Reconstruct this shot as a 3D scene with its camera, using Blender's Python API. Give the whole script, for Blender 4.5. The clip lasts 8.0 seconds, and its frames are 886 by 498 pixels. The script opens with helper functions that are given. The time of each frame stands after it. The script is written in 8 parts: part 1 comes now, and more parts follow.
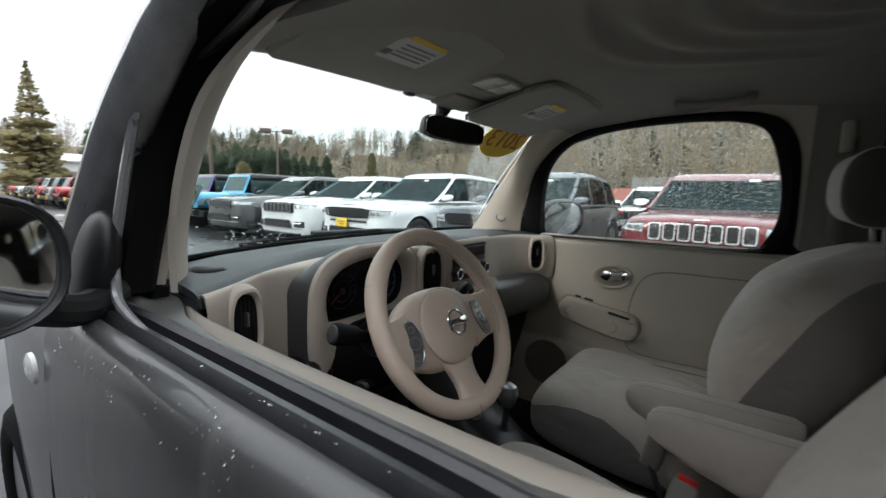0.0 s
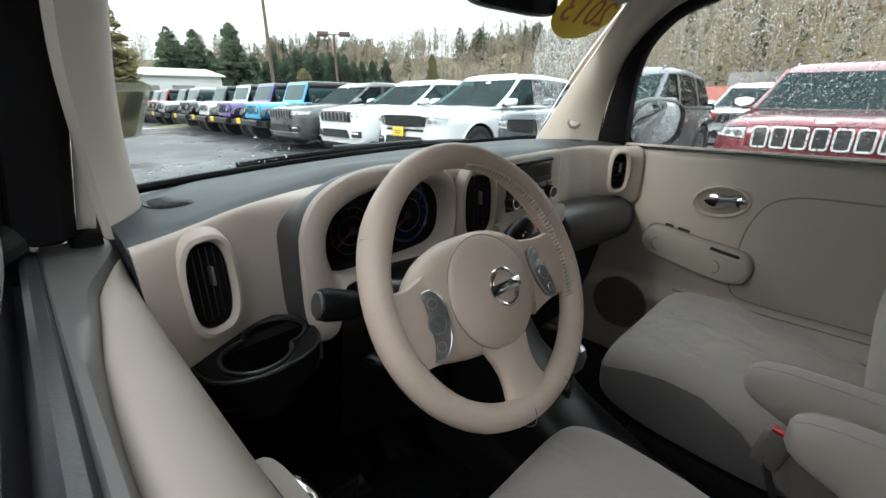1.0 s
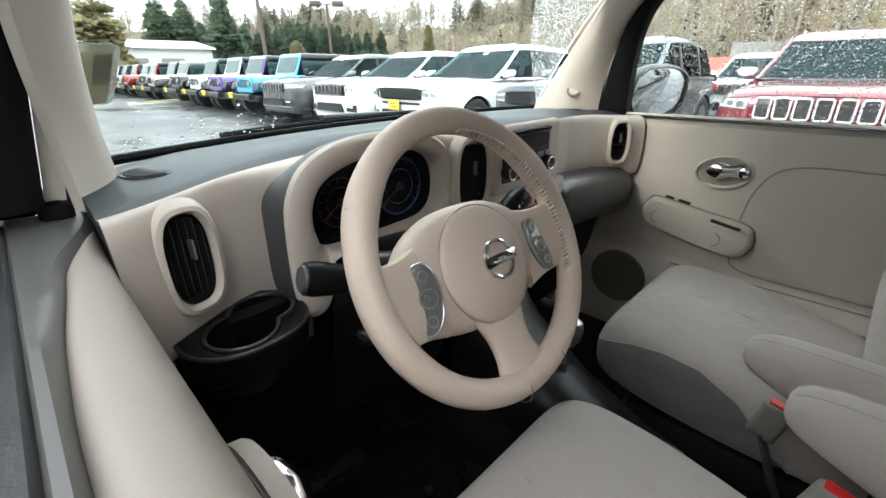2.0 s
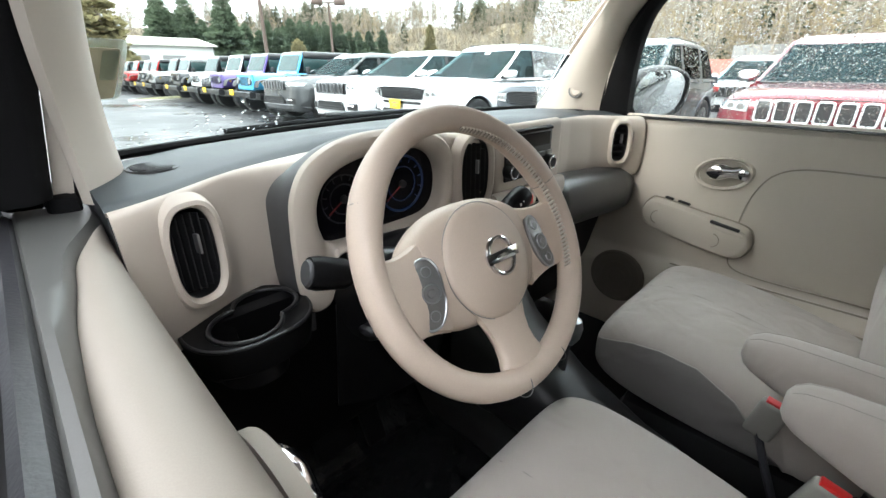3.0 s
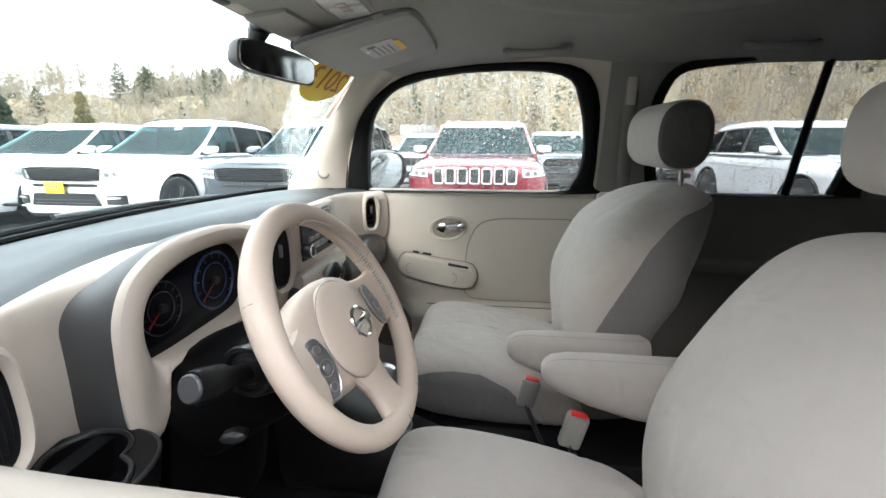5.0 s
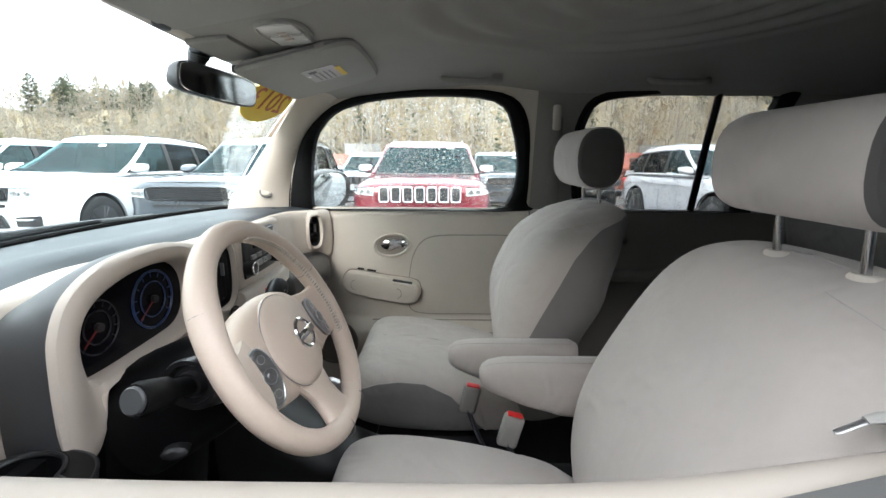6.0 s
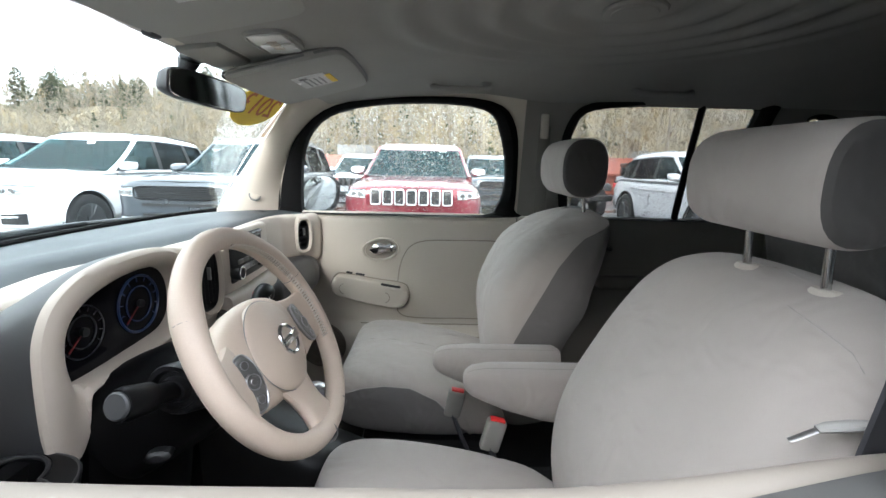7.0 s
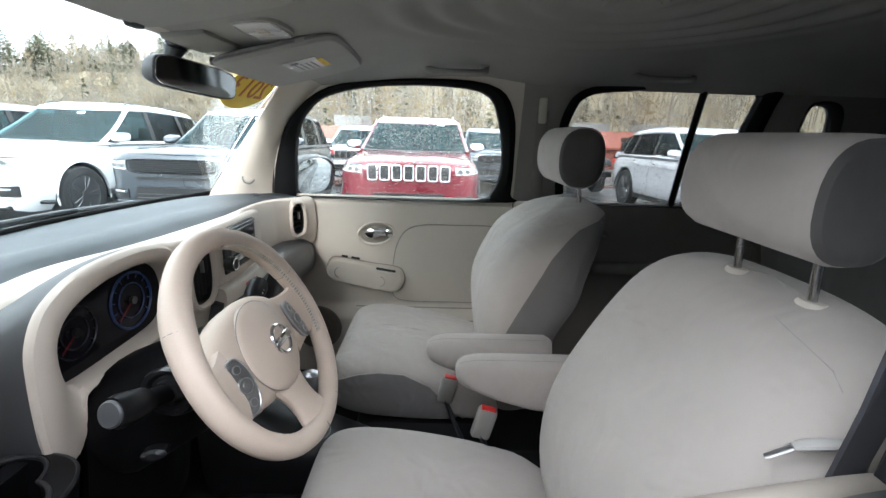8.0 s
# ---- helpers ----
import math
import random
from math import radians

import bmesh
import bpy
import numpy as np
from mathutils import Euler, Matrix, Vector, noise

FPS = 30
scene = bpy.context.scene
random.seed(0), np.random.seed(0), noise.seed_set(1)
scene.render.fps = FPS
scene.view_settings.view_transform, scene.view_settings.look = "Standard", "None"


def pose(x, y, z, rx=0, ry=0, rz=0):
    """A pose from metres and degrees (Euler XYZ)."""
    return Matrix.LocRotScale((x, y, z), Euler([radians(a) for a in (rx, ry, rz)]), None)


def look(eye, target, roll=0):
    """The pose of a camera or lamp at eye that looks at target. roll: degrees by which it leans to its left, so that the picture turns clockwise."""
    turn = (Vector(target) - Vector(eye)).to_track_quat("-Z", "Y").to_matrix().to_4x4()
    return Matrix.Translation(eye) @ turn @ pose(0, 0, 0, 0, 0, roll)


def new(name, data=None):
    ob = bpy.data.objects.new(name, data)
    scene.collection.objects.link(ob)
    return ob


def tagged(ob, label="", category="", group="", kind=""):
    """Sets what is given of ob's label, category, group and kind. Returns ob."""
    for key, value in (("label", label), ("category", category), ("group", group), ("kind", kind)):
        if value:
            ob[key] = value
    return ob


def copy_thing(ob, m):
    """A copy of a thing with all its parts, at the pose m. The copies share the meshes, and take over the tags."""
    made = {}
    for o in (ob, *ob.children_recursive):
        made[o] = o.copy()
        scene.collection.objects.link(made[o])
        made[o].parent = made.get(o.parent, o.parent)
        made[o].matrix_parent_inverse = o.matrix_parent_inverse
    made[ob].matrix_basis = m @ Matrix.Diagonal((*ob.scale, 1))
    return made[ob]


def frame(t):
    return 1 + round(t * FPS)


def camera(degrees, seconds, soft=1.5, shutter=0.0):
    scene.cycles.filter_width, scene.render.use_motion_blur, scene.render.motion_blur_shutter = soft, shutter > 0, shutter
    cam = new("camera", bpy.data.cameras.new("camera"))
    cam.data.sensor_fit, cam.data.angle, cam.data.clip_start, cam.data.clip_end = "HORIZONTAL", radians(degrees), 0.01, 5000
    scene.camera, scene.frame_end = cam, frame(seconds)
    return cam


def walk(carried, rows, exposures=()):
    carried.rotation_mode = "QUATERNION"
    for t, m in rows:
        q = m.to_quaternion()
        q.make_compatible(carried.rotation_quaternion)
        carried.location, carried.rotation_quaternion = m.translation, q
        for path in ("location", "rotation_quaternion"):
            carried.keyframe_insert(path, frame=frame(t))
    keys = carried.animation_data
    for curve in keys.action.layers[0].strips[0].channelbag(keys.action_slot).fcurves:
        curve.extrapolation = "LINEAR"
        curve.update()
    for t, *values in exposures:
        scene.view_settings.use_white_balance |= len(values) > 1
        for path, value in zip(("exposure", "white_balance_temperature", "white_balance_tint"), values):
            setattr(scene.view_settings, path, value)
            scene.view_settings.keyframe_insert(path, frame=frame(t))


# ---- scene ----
cam = camera(92.3, 8.0, shutter=0.25)
PATH = [
    (0, (-1.003, 0.147, 1.237), (0.581, 1.337, 0.962), 0.9),
    (0.5, (-0.831, 0.262, 1.243), (0.571, 1.609, 0.774), 0.9),
    (1, (-0.756, 0.302, 1.219), (0.565, 1.64, 0.537), -0.6),
    (1.5, (-0.734, 0.313, 1.206), (0.569, 1.621, 0.436), -1.2),
    (3, (-0.743, 0.31, 1.202), (0.556, 1.611, 0.415), -0.3),
    (3.5, (-0.762, 0.307, 1.218), (0.669, 1.513, 0.513), 0.2),
    (4, (-0.811, 0.342, 1.231), (0.879, 1.188, 0.578), -0.8),
    (4.5, (-0.868, 0.385, 1.235), (0.992, 0.859, 0.673), -0.6),
    (5, (-0.915, 0.407, 1.247), (1.005, 0.657, 0.748), -0.1),
    (6.5, (-0.984, 0.374, 1.254), (0.975, 0.343, 0.857), 0.6),
    (7, (-0.987, 0.371, 1.267), (0.972, 0.342, 0.862), 1.3),
    (7.5, (-0.98, 0.366, 1.301), (0.956, 0.35, 0.801), 1.7),
    (8, (-0.975, 0.362, 1.313), (0.953, 0.32, 0.785), 1.9),
]
EXPOSURES = [(0.0, 0.6, 6500, 10), (0.5, 0.85, 6500, 10), (1.0, 1.1, 6500, 10), (1.5, 1.45, 6500, 10), (3.0, 1.95, 6500, 10), (3.5, 2.2, 6450, 11), (4.5, 2.22, 6400, 11), (6.5, 2.08, 6300, 11), (8.0, 2.05, 6180, 11)]
walk(cam, [(t, look(eye, target, roll)) for t, eye, target, roll in PATH], EXPOSURES)

# ---- world and light ----
world = bpy.data.worlds.new("overcast_sky")
scene.world = world
world.use_nodes = True
wn, wl = world.node_tree.nodes, world.node_tree.links
wn.clear()
w_out, w_bg = wn.new("ShaderNodeOutputWorld"), wn.new("ShaderNodeBackground")
w_sky, w_mix, w_cloud = wn.new("ShaderNodeTexSky"), wn.new("ShaderNodeMix"), wn.new("ShaderNodeTexNoise")
w_tc, w_ramp = wn.new("ShaderNodeTexCoord"), wn.new("ShaderNodeValToRGB")
SUN_UP, SUN_TURN = radians(26), radians(-78)
w_sky.sky_type, w_sky.sun_disc, w_sky.sun_elevation, w_sky.sun_rotation = "NISHITA", False, SUN_UP, SUN_TURN
w_cloud.inputs["Scale"].default_value, w_cloud.inputs["Detail"].default_value = 2.2, 6
w_ramp.color_ramp.elements[0].position, w_ramp.color_ramp.elements[1].position = 0.3, 0.72
w_ramp.color_ramp.elements[0].color, w_ramp.color_ramp.elements[1].color = (8.6, 9.4, 10.2, 1), (12.8, 12.9, 13.0, 1)
w_mix.data_type = "RGBA"
w_mix.inputs[0].default_value = 0.88
wl.new(w_tc.outputs["Generated"], w_cloud.inputs["Vector"])
wl.new(w_cloud.outputs[0], w_ramp.inputs[0])
wl.new(w_sky.outputs[0], w_mix.inputs[6])
wl.new(w_ramp.outputs[0], w_mix.inputs[7])
# an overcast sky is brighter overhead than at the horizon
w_xyz, w_up, w_lift = wn.new("ShaderNodeSeparateXYZ"), wn.new("ShaderNodeMapRange"), wn.new("ShaderNodeMix")
w_up.inputs[3].default_value, w_up.inputs[4].default_value = 0.58, 1.75
w_lift.data_type, w_lift.blend_type = "RGBA", "MULTIPLY"
w_lift.inputs[0].default_value = 1.0
wl.new(w_tc.outputs["Generated"], w_xyz.inputs[0])
wl.new(w_xyz.outputs[2], w_up.inputs[0])
wl.new(w_mix.outputs[2], w_lift.inputs[6])
wl.new(w_up.outputs[0], w_lift.inputs[7])
wl.new(w_lift.outputs[2], w_bg.inputs[0])
w_bg.inputs[1].default_value = 0.12
wl.new(w_bg.outputs[0], w_out.inputs[0])

sun_data = bpy.data.lights.new("sun", "SUN")
sun_data.energy, sun_data.angle, sun_data.color = 0.9, radians(20), (1.0, 0.97, 0.93)
sun = new("sun", sun_data)
sun.matrix_world = look((0, 0, 30), (0 - 30 * math.sin(SUN_TURN) / math.tan(SUN_UP), 0 - 30 * math.cos(SUN_TURN) / math.tan(SUN_UP), 0))


# ---- materials ----
def material(name, base, rough=0.6, metal=0.0, var=0.12, scale=18.0, fine=500.0, bump=0.08, coat=0.0, tint=None, spec=0.5, depth=0.001, stretch=(1, 1, 1), per_piece=0.0):
    m = bpy.data.materials.new(name)
    m.use_nodes = True
    n, l = m.node_tree.nodes, m.node_tree.links
    b = n["Principled BSDF"]
    b.inputs["Metallic"].default_value = metal
    b.inputs["Specular IOR Level"].default_value = spec
    b.inputs["Coat Weight"].default_value = coat
    b.inputs["Coat Roughness"].default_value = 0.06
    tc, mp = n.new("ShaderNodeTexCoord"), n.new("ShaderNodeMapping")
    mp.inputs["Scale"].default_value = stretch
    l.new(tc.outputs["Object"], mp.inputs[0])
    big, small = n.new("ShaderNodeTexNoise"), n.new("ShaderNodeTexNoise")
    big.inputs["Scale"].default_value, big.inputs["Detail"].default_value = scale, 5
    small.inputs["Scale"].default_value, small.inputs["Detail"].default_value = fine, 3
    l.new(mp.outputs[0], big.inputs["Vector"])
    l.new(mp.outputs[0], small.inputs["Vector"])
    mixed = n.new("ShaderNodeMath")
    mixed.operation = "MULTIPLY_ADD"
    mixed.inputs[1].default_value = 0.45
    half = n.new("ShaderNodeMath")
    half.operation = "MULTIPLY"
    half.inputs[1].default_value = 0.55
    l.new(big.outputs[0], half.inputs[0])
    l.new(small.outputs[0], mixed.inputs[0])
    l.new(half.outputs[0], mixed.inputs[2])
    ramp = n.new("ShaderNodeValToRGB")
    ramp.color_ramp.elements[0].position, ramp.color_ramp.elements[1].position = 0.3, 0.7
    t = tint or base
    ramp.color_ramp.elements[0].color = (*[c * (1 - var) for c in base], 1)
    ramp.color_ramp.elements[1].color = (*[c * (1 + var) for c in t], 1)
    l.new(mixed.outputs[0], ramp.inputs[0])
    l.new(ramp.outputs[0], b.inputs["Base Color"])
    rr = n.new("ShaderNodeMapRange")
    rr.inputs[3].default_value, rr.inputs[4].default_value = max(0.02, rough - 0.08), min(1, rough + 0.08)
    l.new(big.outputs[0], rr.inputs[0])
    l.new(rr.outputs[0], b.inputs["Roughness"])
    if bump:
        bp = n.new("ShaderNodeBump")
        bp.inputs["Strength"].default_value, bp.inputs["Distance"].default_value = bump, depth
        l.new(small.outputs[0], bp.inputs["Height"])
        l.new(bp.outputs[0], b.inputs["Normal"])
    return m


def glass_material(name, colour=(1, 1, 1), rough=0.0, ior=1.45):
    m = bpy.data.materials.new(name)
    m.use_nodes = True
    b = m.node_tree.nodes["Principled BSDF"]
    b.inputs["Base Color"].default_value = (*colour, 1)
    b.inputs["Roughness"].default_value = rough
    b.inputs["IOR"].default_value = ior
    b.inputs["Transmission Weight"].default_value = 1
    return m


def glow_material(name, colour, strength):
    m = material(name, colour, 0.3, var=0.05)
    b = m.node_tree.nodes["Principled BSDF"]
    b.inputs["Emission Color"].default_value = (*colour, 1)
    b.inputs["Emission Strength"].default_value = strength
    return m


def leafy(m, share):
    """Lets part of the light pass through thin needles and leaves."""
    n, l = m.node_tree.nodes, m.node_tree.links
    b, thin, mix = n["Principled BSDF"], n.new("ShaderNodeBsdfTranslucent"), n.new("ShaderNodeMixShader")
    l.new(b.inputs["Base Color"].links[0].from_socket, thin.inputs[0])
    mix.inputs[0].default_value = share
    l.new(b.outputs[0], mix.inputs[1])
    l.new(thin.outputs[0], mix.inputs[2])
    l.new(mix.outputs[0], n["Material Output"].inputs[0])
    return m


def cloth(name, base, var):
    """Woven seat cloth with soft wrinkles and wear."""
    m = material(name, base, 0.92, var=var, scale=7, fine=1300, bump=0.3, depth=0.0012)
    n, l = m.node_tree.nodes, m.node_tree.links
    wave, tc, bp = n.new("ShaderNodeTexNoise"), n.new("ShaderNodeTexCoord"), n.new("ShaderNodeBump")
    wave.inputs["Scale"].default_value, wave.inputs["Detail"].default_value, wave.inputs["Distortion"].default_value = 9, 2, 0.8
    bp.inputs["Strength"].default_value, bp.inputs["Distance"].default_value = 0.5, 0.02
    l.new(tc.outputs["Object"], wave.inputs["Vector"])
    l.new(wave.outputs[0], bp.inputs["Height"])
    l.new(n["Bump"].outputs[0], bp.inputs["Normal"])
    l.new(bp.outputs[0], n["Principled BSDF"].inputs["Normal"])
    n["Principled BSDF"].inputs["Sheen Weight"].default_value = 0.15
    return m


def wet_paint():
    """Dark metallic paint with road film, dried water marks and wet patches."""
    m = material("grey_car_paint", (0.060, 0.060, 0.061), 0.40, 0.45, var=0.14, scale=4, fine=2500, bump=0.02, coat=0.5, spec=0.35)
    n, l = m.node_tree.nodes, m.node_tree.links
    b = n["Principled BSDF"]
    tc, mp = n.new("ShaderNodeTexCoord"), n.new("ShaderNodeMapping")
    film, r, r2, mix = n.new("ShaderNodeTexNoise"), n.new("ShaderNodeMapRange"), n.new("ShaderNodeMapRange"), n.new("ShaderNodeMix")
    mp.inputs["Scale"].default_value = (1, 1, 0.45)
    film.inputs["Scale"].default_value, film.inputs["Detail"].default_value, film.inputs["Roughness"].default_value, film.inputs["Distortion"].default_value = 5.5, 9, 0.62, 0.6
    r.inputs[1].default_value, r.inputs[2].default_value, r.inputs[3].default_value, r.inputs[4].default_value = 0.54, 0.68, 0.0, 0.45
    r2.inputs[1].default_value, r2.inputs[2].default_value, r2.inputs[3].default_value, r2.inputs[4].default_value = 0.45, 0.66, 0.04, 0.30
    l.new(tc.outputs["Object"], mp.inputs[0])
    l.new(mp.outputs[0], film.inputs["Vector"])
    l.new(film.outputs[0], r.inputs[0])
    l.new(film.outputs[0], r2.inputs[0])
    mix.data_type = "RGBA"
    l.new(r.outputs[0], mix.inputs[0])
    l.new(n["Color Ramp"].outputs[0], mix.inputs[6])
    mix.inputs[7].default_value = (0.19, 0.186, 0.18, 1)
    l.new(mix.outputs[2], b.inputs["Base Color"])
    l.new(r2.outputs[0], b.inputs["Coat Roughness"])
    return m


LEATHER = material("beige_leather", (0.56, 0.455, 0.37), 0.44, var=0.07, scale=9, fine=700, bump=0.18, depth=0.0008)
BEIGE = material("beige_plastic", (0.51, 0.445, 0.38), 0.55, var=0.05, scale=6, fine=1100, bump=0.12, depth=0.0005)
TRIM = material("pale_trim", (0.535, 0.482, 0.415), 0.6, var=0.05, scale=6, fine=1100, bump=0.1, depth=0.0005)
# beige taken well below BEIGE: the weaker light here is in the colour
DOOR_CAP = material("darkened_beige_door_cap", (0.25, 0.22, 0.188), 0.62, var=0.07, scale=7, fine=1000, bump=0.15, depth=0.0006)
SPEAKER = material("brown_speaker_cloth", (0.17, 0.145, 0.12), 0.9, var=0.1, scale=9, fine=600, bump=0.3)
VISOR = material("visor_cloth", (0.36, 0.35, 0.325), 0.85, var=0.06, scale=8, fine=900, bump=0.2, depth=0.0006)
SILL_STRIP = material("door_sill_plastic", (0.080, 0.080, 0.076), 0.42, var=0.1, scale=8, fine=900, bump=0.12, depth=0.0005)
GROOVE = material("trim_groove", (0.30, 0.265, 0.225), 0.8, var=0.06)
SILL = material("grey_sill_plastic", (0.20, 0.20, 0.195), 0.5, var=0.1, scale=8, fine=900, bump=0.12, depth=0.0005)
LINER = material("headliner_cloth", (0.33, 0.318, 0.295), 0.95, var=0.08, scale=5, fine=700, bump=0.25, depth=0.001)
PAD = material("dash_pad", (0.034, 0.041, 0.046), 0.5, var=0.12, scale=7, fine=1200, bump=0.2, depth=0.0007, spec=0.38)
DARK = material("charcoal_plastic", (0.045, 0.046, 0.048), 0.45, var=0.15, scale=9, fine=1100, bump=0.15, depth=0.0006)
GLOVE = material("black_grained_lid", (0.014, 0.014, 0.015), 0.30, var=0.15, scale=9, fine=900, bump=0.2, depth=0.0007)
BLACK = material("black_plastic", (0.012, 0.012, 0.013), 0.42, var=0.2, scale=10, fine=900, bump=0.1, depth=0.0005)
MATT = material("matt_black_plastic", (0.0055, 0.0055, 0.006), 0.36, var=0.2, scale=10, fine=900, bump=0.12, depth=0.0005, spec=0.12)
GLOSS = material("gloss_black", (0.008, 0.008, 0.01), 0.12, var=0.2, scale=4, bump=0)
RUBBER = material("rubber_seal", (0.006, 0.006, 0.0065), 0.7, var=0.25, scale=14, fine=600, bump=0.2, spec=0.10)
WET_RUBBER = material("wet_rubber_seal", (0.022, 0.022, 0.025), 0.34, var=0.35, scale=20, fine=300, bump=0.3, spec=0.5)
CARPET = material("black_carpet", (0.009, 0.009, 0.009), 0.95, var=0.4, scale=30, fine=800, bump=0.6, depth=0.003)
SEAT = cloth("pale_grey_cloth", (0.395, 0.354, 0.320), 0.08)
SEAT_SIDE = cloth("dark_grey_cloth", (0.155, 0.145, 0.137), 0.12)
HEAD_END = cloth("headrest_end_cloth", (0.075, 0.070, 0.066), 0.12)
# pale trim taken darker: the rear cabin's shade is in this colour
REAR_SHADE_TRIM = material("shade_darkened_trim", (0.18, 0.168, 0.152), 0.7, var=0.08, scale=6, fine=900, bump=0.12)
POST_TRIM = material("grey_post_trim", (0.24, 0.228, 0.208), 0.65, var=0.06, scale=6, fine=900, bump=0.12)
CHROME = material("chrome", (0.82, 0.82, 0.83), 0.08, 1.0, var=0.03, bump=0)
SATIN = material("satin_chrome", (0.74, 0.74, 0.75), 0.35, 0.45, var=0.05, bump=0)
SILVER = material("satin_silver", (0.42, 0.42, 0.43), 0.3, 0.9, var=0.06, bump=0.02)
GUNMETAL = material("smoked_silver", (0.24, 0.235, 0.23), 0.3, 0.7, var=0.08, bump=0.02)
STEEL = material("bright_steel", (0.6, 0.6, 0.6), 0.2, 1.0, var=0.05, bump=0)
PAINT = wet_paint()
# same car paint as PAINT, lightened: the sky's brightness is in the colour
SKYLIT_PAINT = material("skylit_grey_paint", (0.30, 0.304, 0.315), 0.30, 0.6, var=0.35, scale=5, fine=160, bump=0.35, depth=0.002, coat=0.6, stretch=(6, 6, 1))
GLASS = glass_material("clear_glass", (0.84, 0.92, 0.895), ior=1.27)
TINT = glass_material("tinted_glass", (0.36, 0.385, 0.375))
WATER = glass_material("rain_water", (1, 1, 1), 0, 1.33)
MIRROR = material("mirror_silver", (0.85, 0.87, 0.88), 0.02, 1.0, var=0.0, bump=0)
RED = material("red_plastic", (0.62, 0.03, 0.03), 0.35, var=0.08)
YELLOW = material("yellow_sticker", (0.80, 0.55, 0.02), 0.5, var=0.05, scale=20)
STICKER_INK = material("sticker_ink", (0.50, 0.13, 0.02), 0.5, var=0.05)
LABEL = material("white_label", (0.75, 0.75, 0.72), 0.5, var=0.04)
LABEL_BAR = material("label_print", (0.12, 0.12, 0.12), 0.5, var=0.05)
LENS = material("frosted_lens", (0.70, 0.70, 0.68), 0.25, var=0.05, spec=0.7)
BELT = material("belt_webbing", (0.055, 0.055, 0.062), 0.6, var=0.2, scale=30, fine=900, bump=0.5)
DIAL_BLUE = glow_material("blue_dial", (0.006, 0.022, 0.085), 0.012)
DIAL_DIM = material("dim_dial", (0.012, 0.013, 0.018), 0.3, var=0.1)
GAUGE = material("black_gauge_face", (0.004, 0.004, 0.006), 0.12, var=0.2, scale=4, bump=0, spec=0.15)
SEAM = material("seat_seam_thread", (0.30, 0.285, 0.265), 0.9, var=0.06)
NEEDLE = material("red_needle", (0.20, 0.012, 0.012), 0.4, var=0.05)


from mathutils.geometry import delaunay_2d_cdt

# ---- mesh helpers ----
ORG = {}


def thing(name, base, label, category, group="", kind=""):
    e = new(name)
    e.empty_display_size = 0.05
    e.location = base
    ORG[e] = Vector(base)
    return tagged(e, label, category, group, kind)


def finish(name, bm, mat, smooth=35):
    bmesh.ops.recalc_face_normals(bm, faces=bm.faces)
    me = bpy.data.meshes.new(name)
    bm.to_mesh(me)
    bm.free()
    if smooth:
        me.polygons.foreach_set("use_smooth", [True] * len(me.polygons))
        me.set_sharp_from_angle(angle=radians(smooth))
    me.materials.append(mat)
    return me


def part(name, bm, mat, parent, label="", smooth=35, kind=""):
    """One mesh under a thing or a part; bm is in the place's metres."""
    base = ORG[parent]
    bmesh.ops.translate(bm, vec=-base, verts=bm.verts)
    ob = new(name, finish(name, bm, mat, smooth))
    ob.parent = parent
    ORG[ob] = base
    return tagged(ob, label, kind=kind)


def solo(name, bm, mat, label, category, kind="", group="", smooth=35):
    ob = new(name, finish(name, bm, mat, smooth))
    ORG[ob] = Vector((0, 0, 0))
    return tagged(ob, label, category, group, kind)


def add_verts(bm, pts):
    return [bm.verts.new(p) for p in pts]


def loft(rings, closed=True, caps=True, bm=None, keep=None):
    """A skin over rings of equally many points; keep(i, j) picks faces."""
    bm = bm or bmesh.new()
    rows = [add_verts(bm, r) for r in rings]
    n = len(rows[0])
    for i in range(len(rows) - 1):
        for j in range(n if closed else n - 1):
            if keep is None or keep(i, j):
                k = (j + 1) % n
                bm.faces.new((rows[i][j], rows[i][k], rows[i + 1][k], rows[i + 1][j]))
    if caps and closed:
        bm.faces.new(rows[0])
        bm.faces.new(rows[-1][::-1])
    if keep is not None:
        bmesh.ops.delete(bm, geom=[v for v in bm.verts if not v.link_faces], context="VERTS")
    return bm


def superloop(n, a, b, e=2.0):
    out = []
    for k in range(n):
        t = 2 * math.pi * k / n
        c, s = math.cos(t), math.sin(t)
        out.append((a * math.copysign(abs(c) ** (2 / e), c), b * math.copysign(abs(s) ** (2 / e), s)))
    return out


def box(centre, size, bevel=0.0, seg=2, turn=None, bm=None):
    bm = bm or bmesh.new()
    got = bmesh.ops.create_cube(bm, size=1.0)["verts"]
    for v in got:
        v.co = Vector((v.co.x * size[0], v.co.y * size[1], v.co.z * size[2]))
    if bevel:
        edges = list({e for v in got for e in v.link_edges})
        res = bmesh.ops.bevel(bm, geom=edges, offset=min(bevel, 0.49 * min(size)), segments=seg, affect="EDGES", profile=0.5)
        got = list({v for f in res["faces"] for v in f.verts} | {v for v in got if v.is_valid})
    if turn is not None:
        bmesh.ops.rotate(bm, verts=got, cent=(0, 0, 0), matrix=turn.to_3x3())
    bmesh.ops.translate(bm, verts=got, vec=centre)
    return bm


